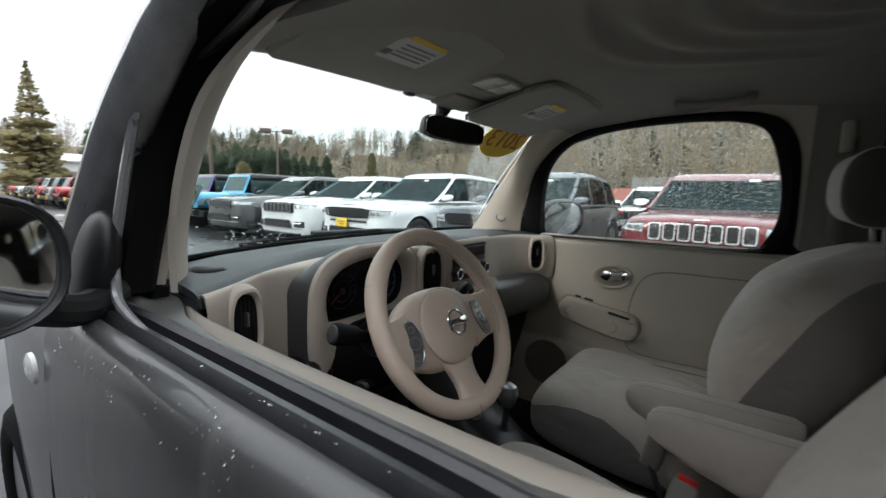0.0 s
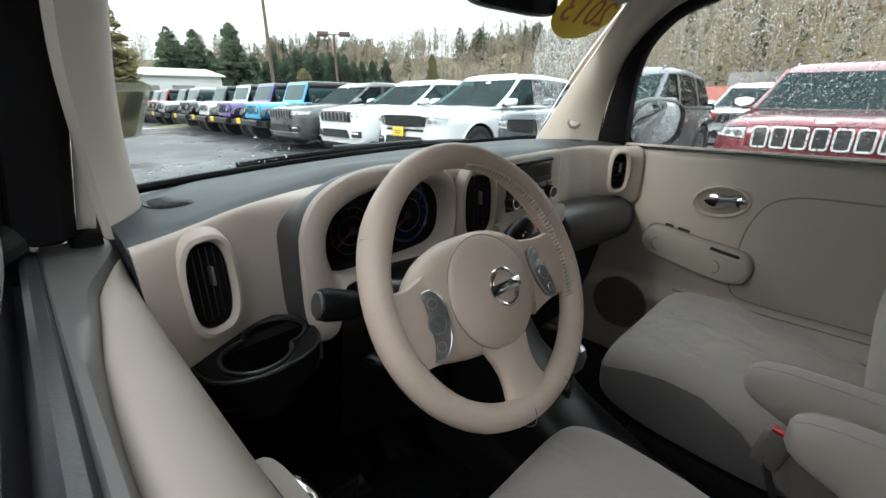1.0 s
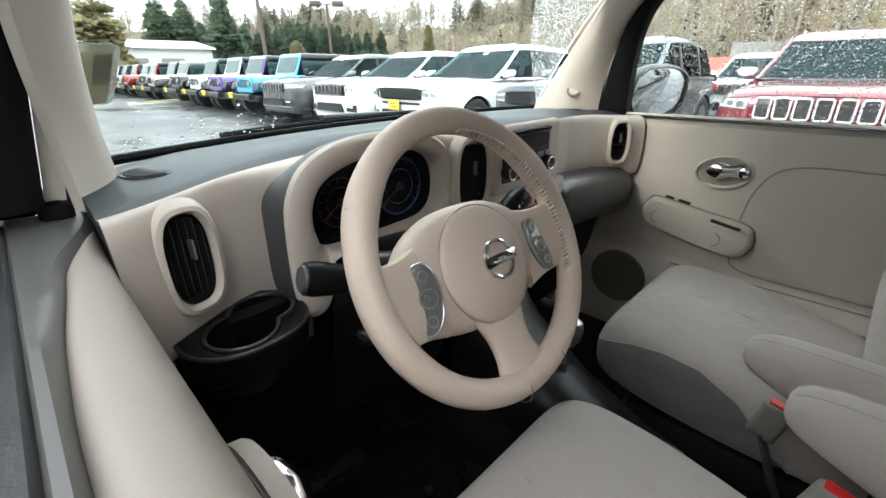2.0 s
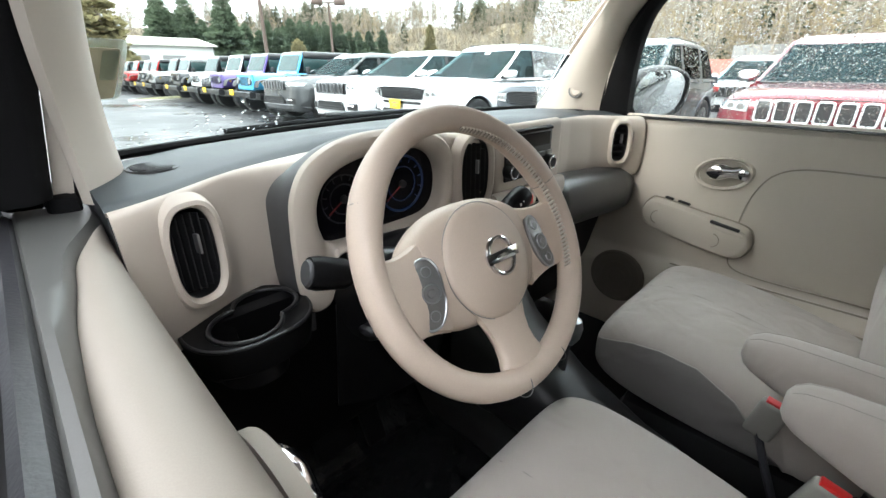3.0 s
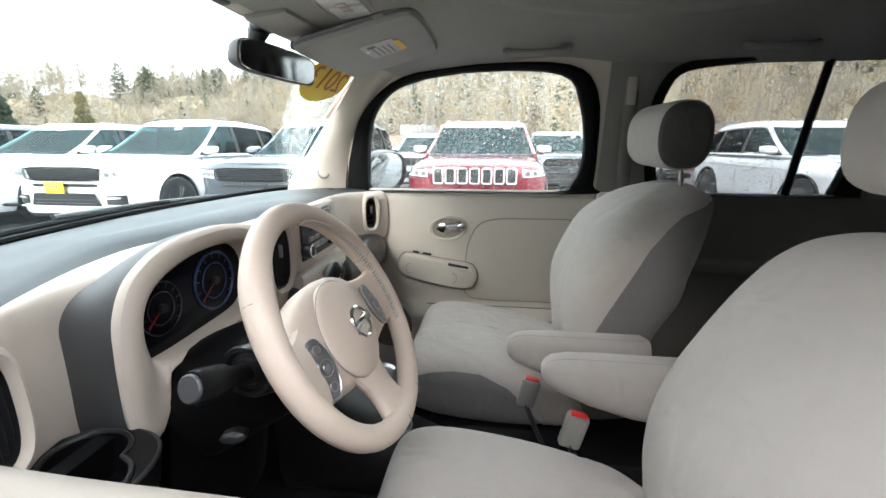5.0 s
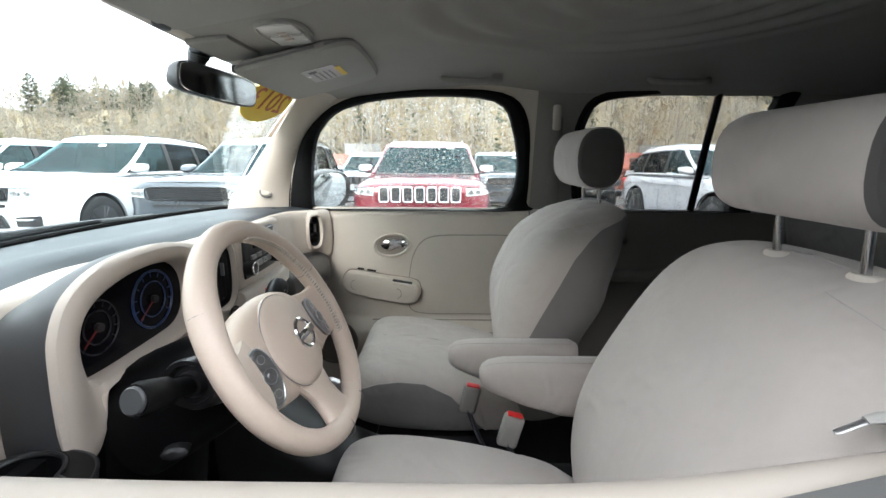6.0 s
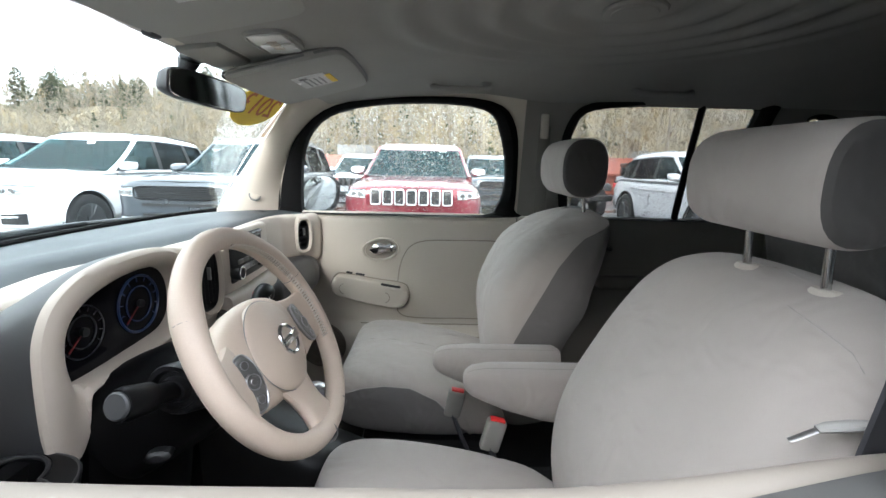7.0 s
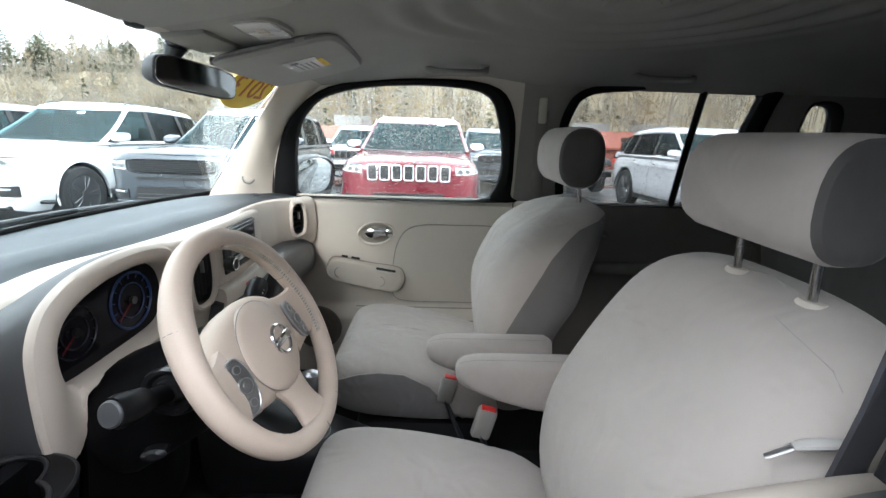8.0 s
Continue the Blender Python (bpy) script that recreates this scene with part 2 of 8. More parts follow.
def tube(points, radius, n=10, bm=None, flat=1.0, up=(0, 0, 1)):
    """A round bar along points; radius may be a list; flat squeezes it."""
    pts = [Vector(p) for p in points]
    rad = radius if isinstance(radius, (list, tuple)) else [radius] * len(pts)
    rings = []
    for i, p in enumerate(pts):
        d = (pts[min(i + 1, len(pts) - 1)] - pts[max(i - 1, 0)]).normalized()
        s = d.cross(Vector(up))
        if s.length < 1e-4:
            s = d.cross(Vector((1, 0, 0)))
        s.normalize()
        q = s.cross(d).normalized()
        rings.append([p + s * (rad[i] * math.cos(2 * math.pi * k / n)) + q * (rad[i] * flat * math.sin(2 * math.pi * k / n)) for k in range(n)])
    return loft(rings, bm=bm)


def disc(centre, radius, depth, axis, n=24, bm=None, bevel=0.0):
    """A cylinder with its middle at centre along axis."""
    a = Vector(axis).normalized()
    s = a.orthogonal().normalized()
    q = a.cross(s)
    rings = []
    prof = [(-0.5, 1 - bevel / radius), (-0.5 + bevel / max(depth, 1e-6), 1), (0.5 - bevel / max(depth, 1e-6), 1), (0.5, 1 - bevel / radius)] if bevel else [(-0.5, 1), (0.5, 1)]
    for h, r in prof:
        rings.append([Vector(centre) + a * (h * depth) + (s * math.cos(2 * math.pi * k / n) + q * math.sin(2 * math.pi * k / n)) * radius * r for k in range(n)])
    return loft(rings, bm=bm)


def ring(centre, R, r, axis, n=32, m=10, bm=None):
    a = Vector(axis).normalized()
    s = a.orthogonal().normalized()
    q = a.cross(s)
    bm = bm or bmesh.new()
    rows = []
    for i in range(n):
        t = 2 * math.pi * i / n
        d = s * math.cos(t) + q * math.sin(t)
        rows.append(add_verts(bm, [Vector(centre) + d * (R + r * math.cos(2 * math.pi * k / m)) + a * r * math.sin(2 * math.pi * k / m) for k in range(m)]))
    for i in range(n):
        for k in range(m):
            bm.faces.new((rows[i][k], rows[(i + 1) % n][k], rows[(i + 1) % n][(k + 1) % m], rows[i][(k + 1) % m]))
    return bm


def thicken(bm, thick, away):
    """Give an open surface depth along one direction."""
    faces = list(bm.faces)
    got = bmesh.ops.extrude_face_region(bm, geom=faces)["geom"]
    bmesh.ops.translate(bm, vec=Vector(away).normalized() * thick, verts=[g for g in got if isinstance(g, bmesh.types.BMVert)])


def sheet(f, nu, nv, bm=None, thick=0.0, away=None):
    """A grid surface f(u, v), u and v from 0 to 1, with thickness along away or its normals."""
    bm = bm or bmesh.new()
    rows = [add_verts(bm, [f(i / nu, j / nv) for j in range(nv + 1)]) for i in range(nu + 1)]
    faces = []
    for i in range(nu):
        for j in range(nv):
            faces.append(bm.faces.new((rows[i][j], rows[i + 1][j], rows[i + 1][j + 1], rows[i][j + 1])))
    if thick and away is not None:
        thicken(bm, thick, away)
    elif thick:
        bmesh.ops.recalc_face_normals(bm, faces=faces)
        bmesh.ops.solidify(bm, geom=faces, thickness=thick)
    return bm


def inside(p, loop):
    """Whether a point lies inside a loop of (a, b)."""
    hit = False
    for k in range(len(loop)):
        (a, b), (c, d) = loop[k - 1], loop[k]
        if (b > p.y) != (d > p.y) and p.x < (c - a) * (p.y - b) / (d - b) + a:
            hit = not hit
    return hit


def holed(outer, holes, place, thick, away=None):
    """A plate with holes: loops of (a, b), set in the place by place(a, b)."""
    pts, edges = [], []
    for loop in (outer, *holes):
        k = len(pts)
        pts += [Vector(p) for p in loop]
        edges += [(k + i, k + (i + 1) % len(loop)) for i in range(len(loop))]
    pts, _, tris, _, _, _ = delaunay_2d_cdt(pts, edges, [], 0, 1e-6)
    bm = bmesh.new()
    vs = add_verts(bm, [(p.x, p.y, 0) for p in pts])
    for t in tris:
        c = sum((pts[i] for i in t), Vector((0, 0))) / len(t)
        if inside(c, outer) and not any(inside(c, h) for h in holes):
            bm.faces.new([vs[i] for i in t])
    for v in bm.verts:
        v.co = Vector(place(v.co.x, v.co.y))
    if away is not None:
        thicken(bm, thick, away)
    else:
        bmesh.ops.recalc_face_normals(bm, faces=bm.faces)
        bmesh.ops.solidify(bm, geom=list(bm.faces), thickness=thick)
    return bm


def smooth_loop(points, per=4):
    """A closed, rounded loop through the points (Catmull-Rom)."""
    out, n = [], len(points)
    for i in range(n):
        p0, p1, p2, p3 = (Vector((*points[(i + k - 1) % n], 0)) for k in range(4))
        for s in range(per):
            t = s / per
            q = 0.5 * ((2 * p1) + (p2 - p0) * t + (2 * p0 - 5 * p1 + 4 * p2 - p3) * t * t + (3 * p1 - p0 - 3 * p2 + p3) * t ** 3)
            out.append((q.x, q.y))
    return out


def spline(points, per=6):
    out = []
    n = len(points)
    for i in range(n - 1):
        p0, p1, p2, p3 = (Vector(points[min(max(i + k - 1, 0), n - 1)]) for k in range(4))
        for s in range(per):
            t = s / per
            out.append(0.5 * ((2 * p1) + (p2 - p0) * t + (2 * p0 - 5 * p1 + 4 * p2 - p3) * t * t + (3 * p1 - p0 - 3 * p2 + p3) * t ** 3))
    out.append(Vector(points[-1]))
    return out


def spline_rows(rows, per):
    """Smooth rows of any number of values, in between the given ones."""
    out, n = [], len(rows)
    for i in range(n - 1):
        p0, p1, p2, p3 = (np.array(rows[min(max(i + k - 1, 0), n - 1)]) for k in range(4))
        for j in range(per):
            t = j / per
            out.append(0.5 * (2 * p1 + (p2 - p0) * t + (2 * p0 - 5 * p1 + 4 * p2 - p3) * t * t + (3 * p1 - p0 - 3 * p2 + p3) * t ** 3))
    out.append(np.array(rows[-1]))
    return out


def ease(x, a, b):
    t = min(1, max(0, (x - a) / (b - a)))
    return t * t * (3 - 2 * t)


def lettering(body, size, m, name="lettering"):
    """A mesh of letters in the built-in font, laid by the pose m."""
    cu = bpy.data.curves.new(name, "FONT")
    cu.body, cu.size, cu.align_x, cu.align_y, cu.extrude = body, size, "CENTER", "CENTER", 0.0006
    ob = new(name, cu)
    me = bpy.data.meshes.new_from_object(ob.evaluated_get(bpy.context.evaluated_depsgraph_get()))
    bpy.data.objects.remove(ob)
    bpy.data.curves.remove(cu)
    bm = bmesh.new()
    bm.from_mesh(me)
    bpy.data.meshes.remove(me)
    bmesh.ops.transform(bm, matrix=m, verts=bm.verts)
    return bm


# ---- the car's shell ----
def wall_x(z):
    return 0.705 - 0.17 * (z - 1.05)


FRONT_OPENING = [(0.912, 1.062), (0.893, 1.25), (0.844, 1.368), (0.727, 1.441), (0.478, 1.473), (0.207, 1.458), (0.135, 1.36), (0.109, 1.2), (0.135, 1.095), (0.20, 1.057), (0.55, 1.055), (0.89, 1.055)]
FRONT_FRAME = [(0.996, 1.062), (0.966, 1.20), (0.90, 1.345), (0.75, 1.457), (0.478, 1.492), (0.185, 1.484), (0.085, 1.395), (0.066, 1.2), (0.066, 1.085), (0.068, 1.052), (0.55, 1.05), (0.985, 1.05)]
def rearward(loop):
    return [(y - 0.13 * (1 - ease(y, 0.10, 0.55)), z) for y, z in loop]


DRIVER_OPENING = [(y + 0.040 * ease(y, 0.66, 0.84), z + 0.012 * ease(z, 1.25, 1.40)) for y, z in rearward(FRONT_OPENING)]
DRIVER_FRAME = [(y, z + 0.006 * ease(z, 1.3, 1.45)) for y, z in rearward(FRONT_FRAME)]
REAR_OPENING = [(-0.165, 1.062), (-0.122, 1.25), (-0.135, 1.39), (-0.20, 1.462), (-0.45, 1.485), (-0.70, 1.489), (-0.805, 1.484), (-0.80, 1.42), (-0.765, 1.25), (-0.735, 1.075), (-0.70, 1.058), (-0.4, 1.057), (-0.18, 1.057)]
REAR_FRAME = [(-0.115, 1.062), (-0.088, 1.25), (-0.098, 1.40), (-0.18, 1.485), (-0.45, 1.503), (-0.70, 1.507), (-0.865, 1.505), (-0.86, 1.43), (-0.83, 1.25), (-0.81, 1.075), (-0.78, 1.05), (-0.4, 1.05), (-0.13, 1.05)]
QUARTER = [(-0.985, 1.32), (-0.985, 1.42), (-1.01, 1.455), (-1.08, 1.455), (-1.12, 1.42), (-1.13, 1.32), (-1.10, 1.285), (-1.02, 1.285)]


def frame_ring(side, outer, inner, deep=0.045, arch=False):
    """The black surround of a window, from its outer loop over a rounded lip into the opening."""
    o, i = smooth_loop(outer), smooth_loop(inner)
    rings = []
    for k, dx in ((0.0, 0.012), (0.02, -0.006), (0.45, -0.012), (0.9, 0.0), (1.0, 0.008), (1.0, deep), (0.6, deep + 0.012), (-0.4, deep + 0.014), (-1.0, deep)):
        rings.append([(side * (wall_x(a[1] + (b[1] - a[1]) * k) + dx + (0.034 * ease(a[0], 0.45, 0.72) if arch else 0)), a[0] + (b[0] - a[0]) * k, a[1] + (b[1] - a[1]) * k) for a, b in zip(o, i)])
    n = len(o)
    return loft(rings, caps=False, keep=(lambda a, j: o[j][1] > 1.07 or o[(j + 1) % n][1] > 1.07) if arch else None)


def pane(side, opening, dx=0.03, grow=0.012):
    """Curved side glass, a little larger than its opening."""
    c = Vector((sum(p[0] for p in opening) / len(opening), sum(p[1] for p in opening) / len(opening)))
    loop = []
    for a in smooth_loop(opening):
        d = Vector(a) - c
        loop.append(tuple(c + d * (1 + grow / d.length)))
    return holed(loop, [], lambda y, z: (side * (wall_x(z) + dx), y, z), 0.004, (side, 0, 0.17))


def wall_plate(side, holes, front, top=1.53):
    if front:
        outer = [(1.0, 1.046), (0.975, 1.20), (0.91, 1.345), (0.80, 1.45), (0.70, top), (0.055 if side > 0 else -0.075, top), (0.055 if side > 0 else -0.075, 1.046), (0.5, 1.046)]
    else:
        outer = [(0.0545 if side > 0 else -0.0755, top), (-0.5, top), (-1.75, top), (-1.75, 1.046), (-0.5, 1.046), (0.0545 if side > 0 else -0.0755, 1.046)]
    return holed(outer, holes, lambda y, z: (side * wall_x(z), y, z), 0.02, (side, 0, 0))


SHELL = thing("car_shell", (0, -0.3, 0.3), "boxy grey hatchback body shell with pale cabin trim", "car body", kind="structure")
for side, tag in ((1, "right"), (-1, "left")):
    plate = wall_plate(side, [smooth_loop(FRONT_FRAME if side > 0 else DRIVER_FRAME)], True)
    if side < 0:
        low = [f for f in plate.faces if max(v.co.z for v in f.verts) < 1.07 and f.calc_center_median().y > -0.1]
        bmesh.ops.delete(plate, geom=low, context="FACES")
    part("side_wall", plate, TRIM, SHELL, "pale trim around the door windows")
    rear = [smooth_loop([(min(y, -0.085), z) for y, z in REAR_FRAME])]
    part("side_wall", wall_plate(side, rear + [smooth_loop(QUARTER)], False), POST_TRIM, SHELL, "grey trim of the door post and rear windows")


def glass_y(x):
    return 1.31 - 0.30 * x * x


def windshield(x, t):
    """A point of the windshield, t from the dash to the header."""
    a, b = Vector((x, glass_y(x), 1.07)), Vector((0.955 * x, 0.905 - 0.04 * x * x, 1.478))
    return a.lerp(b, t) + Vector((0, 0.012, 0.012)) * math.sin(math.pi * t)


# pillars beside the windshield, from its edge to the door's window surround
def pillar(side):
    edge = [(0.0, (0.605, 1.206, 1.045), (0.69, 1.0, 1.045)), (0.25, (0.60, 1.13, 1.15), (0.684, 0.985, 1.15)), (0.5, (0.585, 1.04, 1.265), (0.672, 0.945, 1.265)),
            (0.75, (0.57, 0.95, 1.378), (0.655, 0.872, 1.378)), (1.0, (0.552, 0.875, 1.475), (0.632, 0.77, 1.465)), (1.15, (0.50, 0.80, 1.54), (0.60, 0.66, 1.535))]
    rows = []
    for t, w, f in edge:
        w, f = Vector(w), Vector(f)
        if side < 0:
            f = Vector({0.0: (0.690, 0.980, 1.045), 0.25: (0.694, 0.964, 1.15), 0.5: (0.697, 0.904, 1.265), 0.75: (0.685, 0.835, 1.374), 1.0: (0.664, 0.72, 1.447), 1.15: (0.63, 0.60, 1.50)}[t])
            w += Vector((0.034 + 0.03 * math.sin(math.pi * min(1, t) * 0.75), 0, 0.02 * t))
        row = []
        for k in range(9):
            s = k / 8
            p = w.lerp(f, s) + Vector((-0.028, -0.012, 0)) * math.sin(math.pi * s) * (1.1 - 0.4 * t)
            row.append((side * p.x, p.y, p.z))
        rows.append(row)
    smooth_rows = [spline([r[k] for r in rows], 4) for k in range(9)]
    bm = loft(smooth_rows, closed=False, caps=False)
    thicken(bm, 0.012, (side, 0.8, 0.2))
    return bm


for side in (1, -1):
    p = part("a_pillar_trim", pillar(side), TRIM, SHELL, "pale plastic windshield pillar trim")
    if side > 0:
        part("trim_cap", disc((side * 0.6195, 1.0552, 1.127), 0.016, 0.009, (-side * 0.75, -0.6, 0.2), bevel=0.003), TRIM, p, "round cap on the pillar")
        part("trim_cap_seat", ring((side * 0.620, 1.055, 1.127), 0.020, 0.003, (-side * 0.75, -0.6, 0.2)), SILL, p)

for name, opening, outer, tint in (("front_window", FRONT_OPENING, FRONT_FRAME, GLASS), ("rear_window", REAR_OPENING, REAR_FRAME, TINT)):
    for side in (1, -1):
        driver = side < 0 and name == "front_window"
        ring_bm = frame_ring(side, DRIVER_FRAME, DRIVER_OPENING, arch=True) if driver else frame_ring(side, outer, opening)
        w = part(name + "_surround", ring_bm, RUBBER, SHELL, "black rubber window surround")
        if side > 0 or name == "rear_window":
            g = part("side_glass", pane(side, opening), tint, w, "rain-spotted side window glass")
            g.visible_shadow = name == "rear_window"
        if name == "rear_window":
            bm = tube([(side * (wall_x(1.06) + 0.012), -0.585, 1.055), (side * (wall_x(1.3) + 0.012), -0.59, 1.3), (side * (wall_x(1.49) + 0.012), -0.597, 1.49)], 0.013, 8)
            part("window_divider", bm, RUBBER, w, "black upright window divider")
for side in (1, -1):
    q = smooth_loop(QUARTER)
    rings = [[(side * (wall_x(z) + dx), -1.055 + (y + 1.055) * g, 1.37 + (z - 1.37) * g) for y, z in q] for g, dx in ((1.08, -0.004), (1.0, -0.008), (0.94, 0.0), (0.94, 0.05))]
    qs = part("quarter_window_surround", loft(rings, caps=False), RUBBER, SHELL)
    part("quarter_glass", pane(side, QUARTER), TINT, qs)

# headliner with its rings like ripples round the middle lamp
RIPPLE = Vector((-0.10, 0.0))


def liner_point(u, v):
    x = -0.64 + 1.28 * u
    y = 0.885 - 2.6 * v
    e = abs(x) / 0.64
    z = 1.563 - 0.085 * e ** 5 * (1 - (0.45 * ease(y, 0.45, 0.80) if x < 0 else 0.36 * ease(y, -0.05, 0.30))) - 0.085 * ease(y, 0.10, 1.06) * (1 - 0.25 * e ** 4)
    d = (Vector((x, y)) - RIPPLE).length
    z += 0.0065 * math.sin(d * 2 * math.pi / 0.095) * ease(d, 0.05, 0.12) * (1 - ease(d, 0.42, 0.58))
    return Vector((x, y, z))


ceiling = solo("ceiling", sheet(liner_point, 96, 150, thick=0.015, away=(0, 0, 1)), LINER, "pale grey cloth headliner with raised ripple rings", "headliner", kind="structure")


def on_liner(x, y):
    return liner_point((x + 0.64) / 1.28, (0.885 - y) / 2.6)


# outer skin: roof, header, rear end, floor and firewall
def roof_point(u, v):
    x = -0.70 + 1.4 * u
    y = 0.90 - 2.75 * v
    e = abs(x) / 0.70
    return (x, y, 1.64 - 0.12 * e ** 4 - 0.11 * ease(y, 0.4, 0.9) - 0.04 * ease(-y, 1.2, 1.85))


part("roof", sheet(roof_point, 24, 30, thick=0.01, away=(0, 0, 1)), PAINT, SHELL, "grey painted roof")
part("header", box((0, 0.905, 1.507), (1.16, 0.05, 0.05), 0.012, 2, pose(0, 0, 0, 0, 1.2, 0)), TRIM, SHELL, "windshield header trim")
part("rear_wall", box((0, -1.76, 1.0), (1.46, 0.04, 1.2), 0.01), REAR_SHADE_TRIM, SHELL, "tailgate lining")
floor = solo("floor", box((0, -0.2, 0.27), (1.42, 3.1, 0.04), 0.01), CARPET, "black carpeted car floor", "floor", kind="structure")
part("firewall", sheet(lambda u, v: (-0.7 + 1.4 * u, 1.30 - 0.12 * v, 0.28 + 0.78 * v), 4, 4, thick=0.02), BLACK, SHELL, "black firewall behind the dash")
part("tunnel", box((0, 0.3, 0.34), (0.22, 1.7, 0.14), 0.04, 3), CARPET, SHELL, "carpeted centre tunnel")
w = part("windshield_frame", tube(spline([windshield(0.61 * s, 0.0) + Vector((0, 0.004, 0)) for s in (-1.07, -0.6, 0, 0.6, 1)], 6), 0.009, 8), RUBBER, SHELL, "black rubber along the foot of the windshield")
# a permit sticker in the lower corner of the glass
STICKER_FILM = glass_material("milky_sticker_film", (0.60, 0.64, 0.58), 0.15)
STICKER_CARD = material("tan_sticker_card", (0.50, 0.44, 0.33), 0.7, var=0.08, scale=30, fine=500, bump=0.05)
STICKER_GREEN = material("green_sticker_print", (0.36, 0.39, 0.30), 0.7, var=0.08, scale=30, fine=500, bump=0.05)
for m in (STICKER_CARD, STICKER_GREEN):
    m.node_tree.nodes["Principled BSDF"].inputs["Transmission Weight"].default_value = 0.6
STICKER = thing("windshield_sticker", (-0.622, 1.12, 1.16), "faded tan permit sticker with a clear border on the windshield", "sticker")


def sticker_piece(u0, u1, v0, v1, lift, thick):
    """A rounded piece of the sticker, u across and v up, just inside the glass."""
    inner, rings = Vector((0, -0.78, -0.62)), []
    for d in (lift, lift + thick):
        ring_points = []
        for a, c in superloop(28, 1.0, 1.0, 9):
            u, v = (u0 + u1) / 2 + (u1 - u0) / 2 * a, (v0 + v1) / 2 + (v1 - v0) / 2 * c
            ring_points.append(windshield(-0.611 - 0.060 * (1 - u) + 0.017 * v, 0.205 + 0.185 * v) + inner * d)
        rings.append(ring_points)
    return loft(rings)


film = part("clear_border", sticker_piece(0.0, 1.0, 0.0, 1.0, 0.002, 0.0006), STICKER_FILM, STICKER, "milky clear border", smooth=0)
card = part("card", sticker_piece(0.08, 0.86, 0.03, 0.87, 0.0035, 0.0006), STICKER_CARD, STICKER, "faded tan card", smooth=0)
part("print", sticker_piece(0.48, 0.82, 0.36, 0.84, 0.0048, 0.0003), STICKER_GREEN, card, "grey-green printed field", smooth=0)
ws = part("windshield", sheet(lambda u, v: windshield(-0.655 + 1.27 * u, v), 24, 14, thick=0.005, away=(0, 0.78, 0.62)), GLASS, SHELL, "laminated windshield glass with rain drops")
ws.visible_shadow = False


def drops(place, normal, count, size, seed, spread):
    """Rain drops: many small flattened domes on glass."""
    rng = random.Random(seed)
    bm = bmesh.new()
    for _ in range(count):
        a, b = spread(rng)
        p = Vector(place(a, b))
        n = Vector(normal)
        s = n.orthogonal().normalized()
        q = n.cross(s).normalized()
        r = size * rng.choice((0.4, 0.5, 0.6, 0.8, 1.0, 1.5)) * rng.uniform(0.8, 1.2)
        st = rng.uniform(1.0, 1.5)
        base = [bm.verts.new(p + (s * math.cos(k * math.pi / 3) * r + q * math.sin(k * math.pi / 3) * r * st)) for k in range(6)]
        mid = [bm.verts.new(p + n * r * 0.38 + (s * math.cos(k * math.pi / 3) * r + q * math.sin(k * math.pi / 3) * r * st) * 0.66) for k in range(6)]
        top = bm.verts.new(p + n * r * 0.52)
        for k in range(6):
            j = (k + 1) % 6
            bm.faces.new((base[k], base[j], mid[j], mid[k]))
            bm.faces.new((mid[k], mid[j], top))
        bm.faces.new(base[::-1])
    return bm


out = Vector((0.97, 0, 0.17)).normalized()
fd = part("raindrops", drops(lambda y, z: (wall_x(z) + 0.0345, y, z), out, 13500, 0.00115, 5, lambda r: (r.uniform(0.12, 0.9), r.uniform(1.05, 1.47))), WATER, ws, "rain drops on the window", kind="stuff", smooth=120)
rd = part("raindrops", drops(lambda y, z: (wall_x(z) + 0.0345, y, z), out, 3400, 0.0016, 6, lambda r: (r.uniform(-0.8, -0.13), r.uniform(1.06, 1.48))), WATER, ws, "rain drops on the window", kind="stuff", smooth=120)
front = Vector((0, 0.78, 0.62)).normalized()


def unswept(r):
    t = 0.98 * r.random() ** 0.6
    lo = 0.625 - 0.40 * t + 0.006 * math.sin(9 * t)
    return lo + max(0.0, 0.615 - lo) * r.random(), t


def low_glass(r):
    return r.uniform(-0.62, -0.30), abs(r.gauss(0, 0.055))


wd = part("raindrops", drops(lambda x, t: windshield(x, t) + front * 0.006, front, 6800, 0.0014, 7, unswept), WATER, ws, "dense rain drops beyond the wiper's sweep", kind="stuff", smooth=120)
ld = part("raindrops", drops(lambda x, t: windshield(x, t) + front * 0.006, front, 170, 0.0020, 8, low_glass), WATER, ws, "rain drops low on the windshield", kind="stuff", smooth=120)
for d in (fd, rd, wd, ld):
    d.visible_shadow = False


# ---- driver's door, its window wound down ----
DOOR = thing("driver_door", (-0.76, 0.5, 0.45), "grey driver's door with its window wound down and a beige inner cap", "car door")


def door_strip(profile, y0=-0.09, y1=0.985, n=26, drift=None):
    """A strip along the door with a profile of (x, z) points."""
    rings = []
    for i in range(n + 1):
        y = y0 + (y1 - y0) * i / n
        dx = drift(y) if drift else 0
        rings.append([(x + dx * k, y, z - 0.012 * ease(-y, -0.35, 0.05)) for (x, z), k in zip(profile, np.linspace(1, 1, len(profile)))])
    return loft(rings)


def cap_left(y):
    """The outer edge of the beige cap, which turns inward towards the dash."""
    return -0.756 + 0.006 * ease(y, 0.55, 0.70) + 0.014 * ease(y, 0.66, 0.82) + 0.045 * ease(y, 0.80, 0.985)


def cap_rear(y):
    """The cap swings inward to meet the door post."""
    return 0.085 * (1 - ease(y, -0.12, 0.34))


